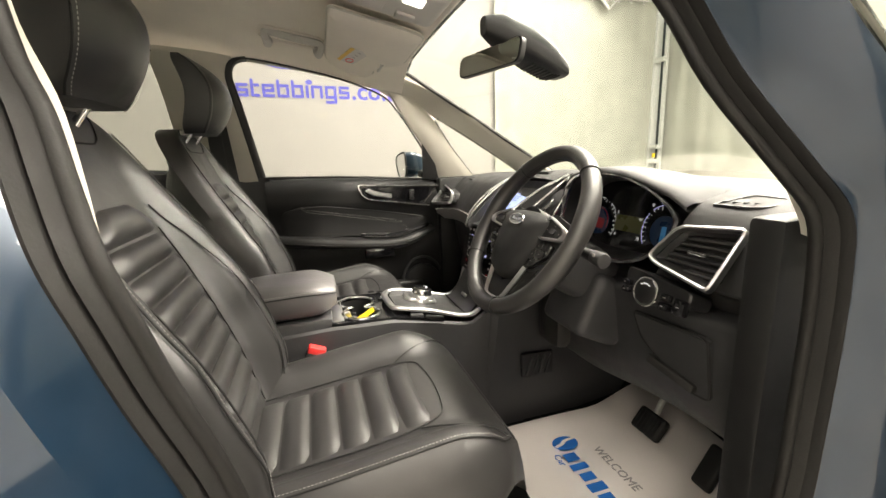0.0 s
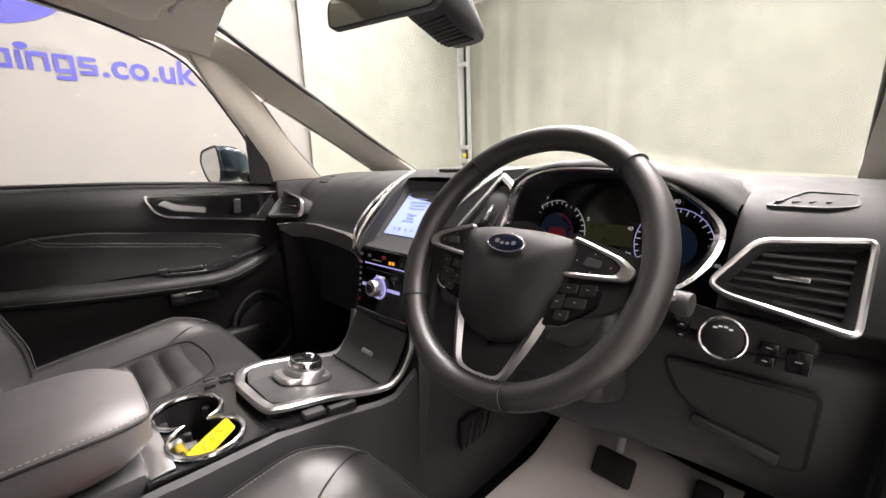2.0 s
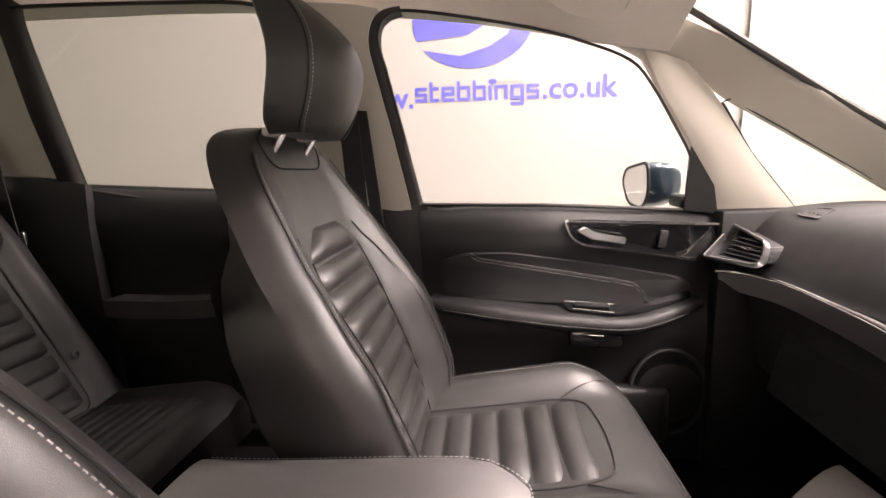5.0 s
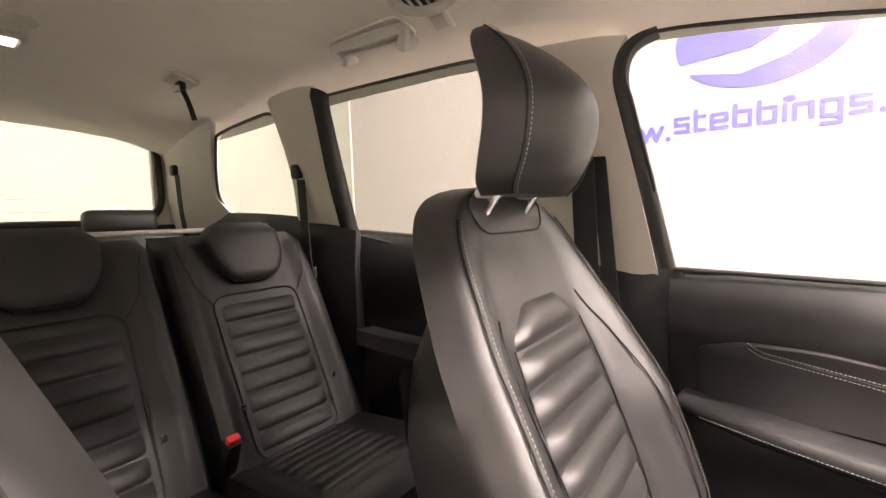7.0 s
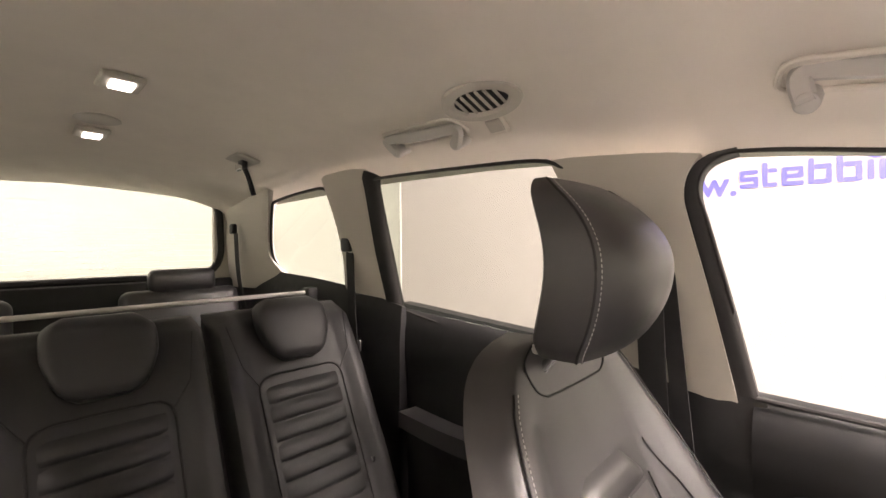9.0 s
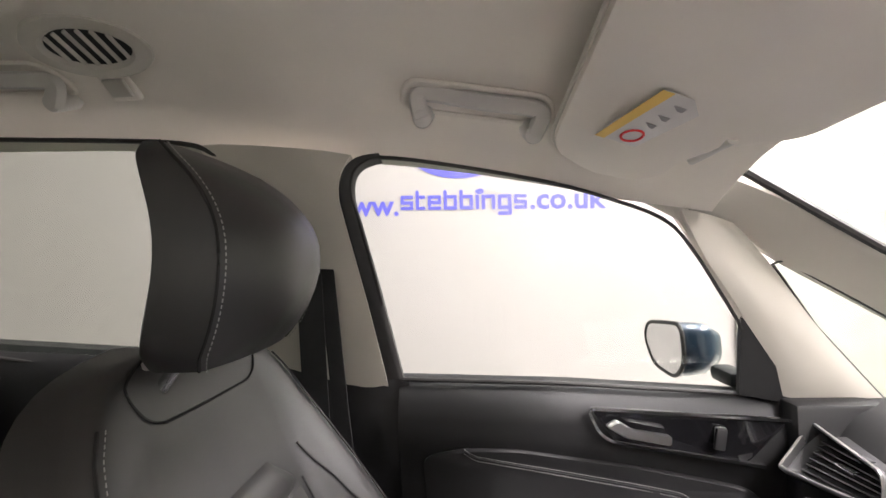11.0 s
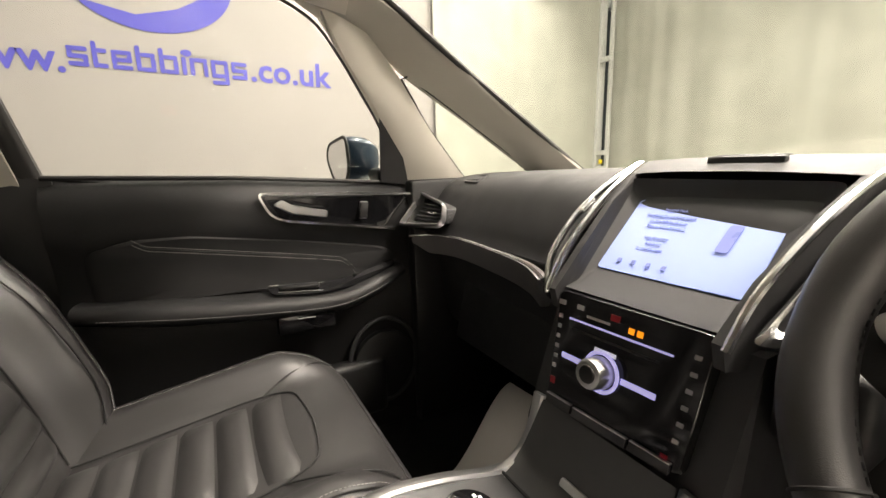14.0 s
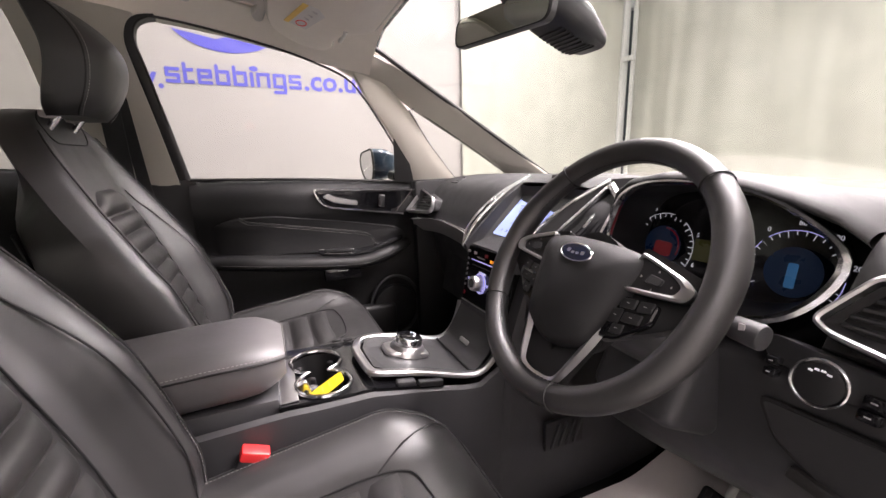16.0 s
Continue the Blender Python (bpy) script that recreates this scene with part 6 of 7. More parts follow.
for s in (-1, 1):
    spoke = [wp(s * a, b, c) for a, b, c in ((0.066, 0.046, -0.006), (0.166, 0.020, -0.006), (0.168, -0.016, -0.006), (0.125, -0.046, -0.006), (0.062, -0.080, -0.006))]
    part("spoke", slab(rounded(spoke, 0.008, 3), 0.016, 0.003, -wn), DARK, wheel, "black wheel spoke")
    ko = rounded([wp(s * a, b, 0.0) for a, b in ((0.078, 0.036), (0.096, 0.031), (0.140, 0.017), (0.156, 0.006), (0.150, -0.007), (0.120, -0.010), (0.074, -0.014))], 0.006, 4)
    piv = wp(s * 0.076, 0.011, 0.0)
    ki = [piv + (p - piv) * 0.8 for p in ko]
    trim_ = part("spoke_trim", rim(ko, ki, 0.007, wn, 0.002), SATIN, wheel, "satin silver spoke trim")
    part("spoke_keys", slab(ki, 0.005, 0.001, wn), DARK, wheel)
    part("pad_key", slab(rounded([wp(s * a, b, 0.005) for a, b in ((0.100, 0.013), (0.118, 0.010), (0.116, 0.001), (0.096, 0.002))], 0.003, 3), 0.003, 0.001, wn), TRIM, trim_)
    for a, b in ((0.107, 0.018), (0.107, -0.004), (0.088, 0.008), (0.128, 0.005)):
        part("symbol", slab([wp(s * a + da, b + db, 0.0053) for da, db in ((-0.0012, -0.0012), (0.0012, -0.0012), (0.0, 0.0014))], 0.0004, towards=wn), INKGREY, trim_, smooth=False)
    # lower switch cluster
    base_ = rounded([wp(s * a, b, -0.006) for a, b in ((0.076, -0.019), (0.122, -0.017), (0.122, -0.040), (0.090, -0.070), (0.066, -0.075))], 0.005, 3)
    clus = part("switch_base", slab(base_, 0.008, 0.002, wn), GLOSS, wheel, "black base of the wheel switches")
    for a, b, w, h in ((0.088, -0.028, 0.020, 0.012), (0.110, -0.026, 0.018, 0.013), (0.079, -0.046, 0.014, 0.018), (0.100, -0.043, 0.024, 0.012), (0.088, -0.060, 0.016, 0.012)):
        k = part("switch_key", slab(rounded([wp(s * (a - w / 2), b - h / 2, 0.001), wp(s * (a + w / 2), b - h / 2 + 0.003, 0.001), wp(s * (a + w / 2), b + h / 2 + 0.003, 0.001), wp(s * (a - w / 2), b + h / 2, 0.001)], 0.002, 3), 0.003, 0.0008, wn), DARK, clus)
        part("symbol", slab([wp(s * a + da, b + 0.002 + db, 0.0045) for da, db in ((-0.0018, -0.0004), (0.0018, -0.0004), (0.0018, 0.0004), (-0.0018, 0.0004))], 0.0004, towards=wn), INKGREY, k, smooth=False)
    leg = [wp(s * a, b, c) for a, b, c in ((0.062, -0.060, -0.012), (0.060, -0.080, -0.012), (0.036, -0.158, -0.012), (0.0, -0.165, -0.012), (0.0, -0.12, -0.012), (0.035, -0.072, -0.012))]
    part("lower_spoke", slab(leg, 0.012, 0.002, -wn), DARK, wheel)
    vt = spline([wp(s * a, b, -0.008) for a, b in ((0.064, -0.066), (0.058, -0.090), (0.047, -0.122), (0.036, -0.148), (0.022, -0.157), (0.0, -0.159))], 4)
    part("lower_trim", sweep(vt, [(0.007, 0.002), (0.0, 0.006), (-0.006, 0.002), (0.0, -0.004)], up=wn, scales=[1.3 - 0.5 * smooth(0, 18, i) for i in range(len(vt))]), SATIN, wheel, "satin silver lower spoke trim")
# starter button on the panel beside the column
part("starter_panel", box((0.553, -0.157, 0.942), (0.08, 0.064, 0.08), 0.012, None, 3), DARK, dash, "black panel round the starter button")
sb, sbn = V((0.512, -0.153, 0.958)), V((-0.97, -0.1, 0.2)).normalized()
sbr = V((0, -1, 0)) - sbn * sbn.dot(V((0, -1, 0)))
sbu = sbn.cross(sbr).normalized() * (1 if sbn.cross(sbr).z > 0 else -1)
start = part("starter_button", rod(sb, sb + sbn * 0.007, 0.0155, 0.0145, 32, 0.002), DARK, dash, "round black starter button")
part("button_ring", tube([sb + sbn * 0.005 + (sbr * math.cos(q) + sbu * math.sin(q)) * 0.0175 for q in np.linspace(0, 6.283, 37)[:-1]], 0.0026, True, 8, sbn), CHROME, start, "chrome ring")
part("button_light", rod(sb + sbu * 0.008 + sbn * 0.006, sb + sbu * 0.008 + sbn * 0.008, 0.0016, seg=12), GREEN_LIGHT, start, "small green light")
for k, text in enumerate(("START", "STOP")):
    words("button_text", text, sb - sbr * 0.0062 - sbu * (0.001 + 0.0048 * k) + sbn * 0.0076, sbr, sbu, 0.0030, INKGREY, start, 0.0002)
# column, stalks
colm = thing("steering_column", "dark steering column shroud with stalks", "steering column", (0.55, -0.36, 0.95))
rows = []
for t, w, h in ((0.045, 0.052, 0.05), (0.09, 0.06, 0.058), (0.15, 0.062, 0.062), (0.22, 0.06, 0.06)):
    c = WC - wn * t - wu * 0.018
    rows.append([c + wr * w * math.copysign(abs(math.cos(q)) ** 0.6, math.cos(q)) + wu * h * math.copysign(abs(math.sin(q)) ** 0.6, math.sin(q)) for q in np.linspace(0, 6.283, 25)[:-1]])
part("shroud", loft(rows, around=True, caps=True), TRIM, colm)
part("lower_shroud", box((0.60, -0.36, 0.86), (0.12, 0.15, 0.14), 0.02, pose(0, 0, 0, 0, 25, 0), 3), TRIM, colm)
# black block put in for the shade of the gap beside the column
part("dark_gap", box((0.615, -0.20, 0.80), (0.05, 0.10, 0.22), 0.02), RUBBER, colm)
for s, end in ((1, 0.165), (-1, 0.16)):
    a, b = WC - wn * 0.06 + wr * s * 0.055 + wu * 0.005, WC - wn * 0.055 + wr * s * end + wu * -0.002
    st_ = part("stalk", rod(a, b, 0.008, 0.011, 16, 0.002), DARK, colm, "black column stalk")
    part("stalk_end", rod(b, b + (b - a).normalized() * 0.032, 0.0125, 0.0135, 18, 0.003), TRIM, st_)
    part("symbol", box(b + (b - a).normalized() * 0.016 + wn * 0.0135, (0.001, 0.006, 0.008), 0), INKGREY, st_, smooth=False)

# ---- pedals and mats ----
ped = thing("brake_pedal", "ribbed black rubber brake pedal", "pedal", (0.82, -0.345, 0.45))
part("pad", box((0.815, -0.345, 0.488), (0.024, 0.085, 0.062), 0.008, pose(0, 0, 0, 0, 38, 0), 3), RUBBER, ped)
for i in range(7):
    part("rib", box((0.8065, -0.378 + 0.011 * i, 0.4945), (0.006, 0.005, 0.052), 0.001, pose(0, 0, 0, 0, 38, 0)), RUBBER, ped)
part("arm", rod((0.83, -0.35, 0.52), (0.90, -0.36, 0.68), 0.008), STEEL, ped)
ac = thing("accelerator_pedal", "black plastic accelerator pedal", "pedal", (0.82, -0.51, 0.44))
part("pad", box((0.82, -0.52, 0.49), (0.018, 0.048, 0.10), 0.008, pose(0, 0, 0, 0, 35, 0), 3), DARK, ac)
mat_ = thing("paper_mat", "white paper floor mat with blue printed emblem", "floor mat", (0.7, -0.32, 0.43))
rows = []
for u in np.linspace(0, 1, 16):
    x = 0.42 + 0.50 * u
    rows.append([V((x + 0.03 * (1 - v), -0.165 - 0.40 * v, 0.437 + 0.055 * smooth(0.6, 1.0, u) + 0.004 * math.sin(9 * v + 4 * u))) for v in np.linspace(0, 1, 14)])
part("sheet", join(loft(rows), loft([[p + V((0, 0, -0.002)) for p in r] for r in rows])), PAPER, mat_)
ma = lambda x, y: V((x, y, 0.4435))
part("emblem", slab([ma(0.60 + 0.035 * math.cos(q), -0.285 + 0.026 * math.sin(q)) for q in np.linspace(0, 6.283, 25)[:-1]], 0.0008, towards=(0, 0, 1)), INKBLUE, mat_)
part("emblem_gap", slab([ma(0.60 + a, -0.285 + b) + V((0, 0, 0.0009)) for a, b in ((-0.03, -0.012), (-0.005, -0.004), (0.005, 0.004), (0.034, 0.008), (0.030, 0.015), (-0.002, 0.011), (-0.012, 0.003), (-0.034, -0.004))], 0.0005, towards=(0, 0, 1)), PAPER, mat_)
for i, w in enumerate((0.034, 0.024, 0.03, 0.03, 0.03)):
    part("name_block", box(ma(0.585, -0.335 - 0.034 * i), (0.044 if i % 2 else 0.034, w * 0.8, 0.0008), 0), INKBLUE, mat_, smooth=False)
words("print", "WELCOME", ma(0.655, -0.325), (0, -1, 0), (1, 0, 0), 0.022, INKGREY, mat_, 0.0004)
words("print", "Car", ma(0.545, -0.315), (0, -1, 0), (1, 0, 0), 0.018, INKBLUE, mat_, 0.0004)
pm = thing("paper_mat", "white paper floor mat in the passenger footwell", "floor mat", (0.6, 0.33, 0.425))
rows = []
for u in np.linspace(0, 1, 18):
    x = 0.44 + 0.29 * u
    z = 0.426 + 0.165 * smooth(0.25, 1.0, u)
    rows.append([V((x + 0.012 * v, 0.16 + (0.30 + 0.05 * u) * v, z + 0.010 * math.sin(3.0 * v + 0.6) * u)) for v in np.linspace(0, 1, 12)])
part("sheet", join(loft(rows), loft([[p + V((0, 0, -0.002)) for p in r] for r in rows])), PAPER, pm)

# ---- passenger door panel ----
door = thing("door_panel", "dark passenger door panel with silver handle bezel", "door panel", (0.2, 0.78, 0.45))


def door_y(x, z):
    y = interp([(0.42, 0.755), (0.6, 0.765), (0.78, 0.755), (0.90, 0.775), (0.96, 0.77), (1.02, 0.752), (1.08, 0.755), (1.115, 0.775), (1.135, 0.81)], z)
    return y - 0.02 * smooth(0.35, 0.6, x) + 0.01 * smooth(0.1, -0.2, x)


def belt(x):
    return interp([(-0.16, 1.131), (0.2, 1.118), (0.6, 1.09)], x)


rows = []
for x in np.linspace(-0.155, 0.66, 30):
    top = belt(x) - 1.135
    rows.append([V((x, door_y(x, z), z + top * smooth(0.8, 1.1, z))) for z in np.linspace(0.44, 1.135, 40)] + [V((x, 0.85, 1.133 + top))])
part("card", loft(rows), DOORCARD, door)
dp = lambda x, z, off: V((x, door_y(x, z) - off, z))
io = [(-0.108, 0.98), (-0.03, 1.003), (0.077, 1.003), (0.30, 0.968), (0.518, 0.929), (0.553, 0.895), (0.50, 0.862), (0.35, 0.85), (0.2, 0.86), (-0.1, 0.868)]
io = rounded([(x, 0, z) for x, z in io], 0.025, 4)
c = sum(io, V()) / len(io)
ins = part("insert", loft([[dp(p.x, p.z, -0.002) for p in io], [dp(p.x, p.z, 0.006) for p in io], [dp(p.lerp(c, 0.05).x, p.lerp(c, 0.05).z, 0.012) for p in io], [dp(p.lerp(c, 0.5).x, p.lerp(c, 0.5).z, 0.013) for p in io]], around=True, caps=True), DOOR_VINYL, door, "black leather door insert")
sl_ = spline([(-0.022, 0, 1.0), (0.0, 0, 0.985), (0.03, 0, 0.979), (0.171, 0, 0.953), (0.366, 0, 0.917), (0.406, 0, 0.904), (0.431, 0, 0.876)], 8)
part("seam", tube([dp(p.x, p.z, 0.0128) for p in sl_], 0.0016, seg=6), SEAM, ins)
for dz in (0.005, -0.005):
    part("stitching", dashes([dp(p.x, p.z + dz, 0.0135) for p in sl_], 0.0007), STITCH, ins, "grey stitching")
# armrest
ar = [V(p) + V((0, 0.038, 0.010)) for p in spline([(-0.13, 0.715, 0.866), (-0.02, 0.70, 0.853), (0.057, 0.688, 0.845), (0.205, 0.672, 0.832), (0.356, 0.67, 0.822), (0.441, 0.675, 0.838), (0.545, 0.70, 0.868)], 5)]
rest = part("armrest", sweep(ar, [(-0.07, 0.010), (0.0, 0.014), (0.026, 0.011), (0.036, 0.003), (0.040, -0.010), (0.036, -0.022), (0.022, -0.032), (-0.07, -0.035)], scales=[0.8 + 0.2 * smooth(0, 6, i) - 0.3 * smooth(24, 30, i) for i in range(len(ar))]), DOOR_VINYL, door, "black leather door armrest")
part("stitching", dashes([p + V((0, -0.041, -0.012)) for p in ar[2:-2]], 0.0007), STITCH, rest, "grey stitching")
wp_ = [V(p) + V((0, 0, 0.002)) for p in ((0.215, 0.745, 0.861), (0.345, 0.742, 0.853), (0.43, 0.738, 0.864), (0.53, 0.738, 0.892), (0.525, 0.715, 0.884), (0.41, 0.70, 0.846), (0.33, 0.69, 0.845), (0.225, 0.70, 0.855))]
plate = part("window_switch", slab(rounded(wp_, 0.008, 3), 0.005, 0.001, (0, 0, 1)), GLOSS, door, "gloss black window switch plate")
part("switch_edge", rod((0.222, 0.744, 0.871), (0.345, 0.741, 0.862), 0.0012, seg=8), CHROME, plate)
part("switch_edge", rod((0.235, 0.703, 0.864), (0.335, 0.695, 0.855), 0.0012, seg=8), CHROME, plate)
part("rocker", box((0.285, 0.722, 0.866), (0.09, 0.022, 0.010), 0.004, pose(0, 0, 0, 0, 4, 0)), DARK, plate)
part("mirror_switch", rod((0.425, 0.722, 0.862), (0.425, 0.722, 0.877), 0.009, seg=16, bevel=0.002), DARK, plate)
part("pull_cup", box((0.29, 0.694, 0.788), (0.13, 0.03, 0.045), 0.008), GLOSS, door, "gloss black pull cup")
part("pull_edge", rod((0.268, 0.676, 0.803), (0.306, 0.676, 0.801), 0.002, seg=8), CHROME, door)
part("pocket", box((0.18, 0.735, 0.56), (0.62, 0.05, 0.16), 0.02, None, 3), DARK, door, "black door pocket")
part("speaker", rod((0.49, 0.75, 0.62), (0.49, 0.725, 0.62), 0.085, seg=32, bevel=0.006), DARK, door, "round speaker grille")
part("speaker_rim", tube([V((0.49 + 0.095 * math.cos(q), 0.735, 0.62 + 0.12 * math.sin(q))) for q in np.linspace(0, 6.283, 41)[:-1]], 0.006, True, 8, (0, 1, 0)), TRIM, door)
# handle bezel
bz = rounded([(0.220, 0, 1.083), (0.612, 0, 1.066), (0.55, 0, 0.974), (0.262, 0, 1.016)], 0.012, 5)
bc2 = sum(bz, V()) / len(bz)
plate = part("bezel_plate", slab([dp(p.lerp(bc2, 0.03).x, p.lerp(bc2, 0.03).z, 0.004) for p in rounded([(0.222, 0, 1.080), (0.58, 0, 1.064), (0.512, 0, 0.982), (0.265, 0, 1.020)], 0.012, 5)], 0.004, towards=(0, -1, 0)), GLOSS, door, "gloss black handle recess", smooth=False)
bl_ = rounded([(0.602, 0, 1.066), (0.218, 0, 1.084), (0.240, 0, 1.035), (0.270, 0, 1.019), (0.538, 0, 0.977)], 0.016, 6)[6:-6]
part("handle_bezel", sweep([dp(0.602, 1.066, 0.009)] + [dp(p.x, p.z, 0.009) for p in bl_] + [dp(0.538, 0.977, 0.009)], [(0.0028, 0.004), (-0.0028, 0.004), (-0.0028, -0.004), (0.0028, -0.004)], up=(0, -1, 0)), CHROME, door, "thin chrome handle bezel")
hp = rounded([(0.246, 0, 1.058), (0.266, 0, 1.069), (0.278, 0, 1.062), (0.297, 0, 1.050), (0.366, 0, 1.039), (0.364, 0, 1.022), (0.282, 0, 1.036)], 0.006, 4)
part("handle", slab([V((p.x, 0.732, p.z)) for p in hp], 0.014, 0.004, (0, -1, 0)), SATIN, door, "satin silver door handle")
part("lock_switch", box((0.455, 0.728, 1.032), (0.020, 0.008, 0.040), 0.003, pose(0, 0, 0, 0, 10, 0)), DARK, door, "lock switch")
lkz = [dp(0.455 + a, 1.032 + b, 0.014) for a, b in ((-0.010, -0.02), (0.008, -0.021), (0.012, 0.02), (-0.006, 0.021))]
part("lock_edge", tube(rounded(lkz, 0.003, 3), 0.0009, True, 6, (0, 1, 0)), SATIN, door)
part("belt_line", tube([V((x, 0.79, belt(x) + 0.001)) for x in np.linspace(-0.15, 0.58, 12)], 0.005), RUBBER, door, "window felt strip")
part("sail_panel", slab([V(p) for p in ((0.53, 0.80, 1.10), (0.60, 0.78, 1.09), (0.585, 0.775, 1.16), (0.525, 0.775, 1.26))], 0.02, towards=(0, -1, 0)), DARK, door, "black mirror sail panel", smooth=False)
# rear door panel
rdoor = thing("rear_door_panel", "black rear passenger door panel", "door panel", (-0.75, 0.8, 0.45))
rows = [[V((x, door_y(0, min(z, 1.13)) + 0.005, z + interp([(-1.18, 0.088), (-0.41, 0.035)], x) * smooth(0.9, 1.13, z))) for z in np.linspace(0.44, 1.135, 24)] + [V((x, 0.86, 1.134 + interp([(-1.18, 0.088), (-0.41, 0.035)], x)))] for x in np.linspace(-1.18, -0.36, 18)]
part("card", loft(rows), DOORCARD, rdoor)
part("armrest", sweep(spline([(-1.05, 0.73, 0.88), (-0.8, 0.715, 0.88), (-0.5, 0.72, 0.90)], 6), [(0.04, 0.02), (-0.03, 0.018), (-0.035, -0.02), (0.04, -0.03)]), LEATHER, rdoor)

# ---- exterior mirror ----
em = thing("door_mirror", "dark blue door mirror with a tinted glass", "mirror", (0.5, 0.93, 1.1))
mo = rounded([(0.475, 0.885, 1.135), (0.470, 0.885, 1.222), (0.462, 1.04, 1.205), (0.458, 1.055, 1.165), (0.465, 1.02, 1.10), (0.472, 0.92, 1.09)], 0.03, 5)
mc = sum(mo, V()) / len(mo)
part("housing", loft([mo, [p.lerp(mc, -0.04) + V((0.02, 0, 0)) for p in mo], [p.lerp(mc, 0.02) + V((0.06, 0, 0)) for p in mo], [p.lerp(mc, 0.35) + V((0.10, 0, 0)) for p in mo], [p.lerp(mc, 0.75) + V((0.115, 0, 0)) for p in mo]], around=True, caps=True), BLUE, em)
part("glass", slab([p.lerp(mc, 0.07) + V((-0.001, 0, 0)) for p in mo], 0.002, towards=(-1, 0, 0)), MIRROR, em, "mirror glass", smooth=False)
part("edge", tube([p + V((-0.001, 0, 0)) for p in mo], 0.005, True, 8, (1, 0, 0)), RUBBER, em)
part("arm", box((0.55, 0.85, 1.115), (0.05, 0.08, 0.034), 0.012), DARK, em)

# ---- overhead things ----
rv = thing("rear_view_mirror", "black rear view mirror with a camera housing", "mirror", (0.60, 0.0, 1.41))
ra_, rb_ = V((0.487, 0.132, 1.442)), V((0.565, -0.100, 1.447))
rr_ = (rb_ - ra_).normalized()
ru_ = V((0.15, 0, 1)).normalized()
ru_ = (ru_ - rr_ * ru_.dot(rr_)).normalized()
rnn = rr_.cross(ru_)
if rnn.x > 0:
    rnn = -rnn
ro = rounded([ra_ - ru_ * 0.028, rb_ - ru_ * 0.028, rb_ + ru_ * 0.034 + rr_ * 0.006, ra_ + ru_ * 0.030], 0.02, 5)
rc_ = sum(ro, V()) / len(ro)
part("housing", loft([[p + rnn * 0.004 for p in ro], ro, [p.lerp(rc_, 0.0) - rnn * 0.012 for p in ro], [p.lerp(rc_, 0.3) - rnn * 0.028 for p in ro]], around=True, caps=True), DARK, rv)
part("glass", slab([p.lerp(rc_, 0.05) + rnn * 0.0045 for p in ro], 0.001, towards=rnn), material("dim_mirror_glass", (0.42, 0.44, 0.4), 0.04, 1.0, vary=0.02, rough_vary=0.01), rv, "dark mirror glass", smooth=False)
part("arm", rod(rc_ - rnn * 0.02, (0.60, -0.01, 1.50), 0.012), DARK, rv)
hz = []
for x, w, z0, z1 in ((0.50, 0.02, 1.50, 1.545), (0.54, 0.045, 1.475, 1.55), (0.62, 0.06, 1.43, 1.52), (0.69, 0.058, 1.40, 1.475), (0.735, 0.045, 1.395, 1.43), (0.745, 0.03, 1.40, 1.42)):
    hz.append([V((x, -0.01 + w * math.copysign(abs(math.cos(q)) ** 0.5, math.cos(q)), (z0 + z1) / 2 + (z1 - z0) / 2 * math.copysign(abs(math.sin(q)) ** 0.6, math.sin(q)))) for q in np.linspace(0, 6.283, 25)[:-1]])
hous = part("sensor_housing", loft(hz, around=True, caps=True), DARK, rv, "black camera housing on the windscreen")
for i in range(9):
    gx = 0.63 + 0.010 * i
    part("grille_bar", box((gx, -0.01, interp([(0.62, 1.43), (0.69, 1.40), (0.735, 1.395)], gx)), (0.004, 0.075, 0.004), 0.001), RUBBER, hous)

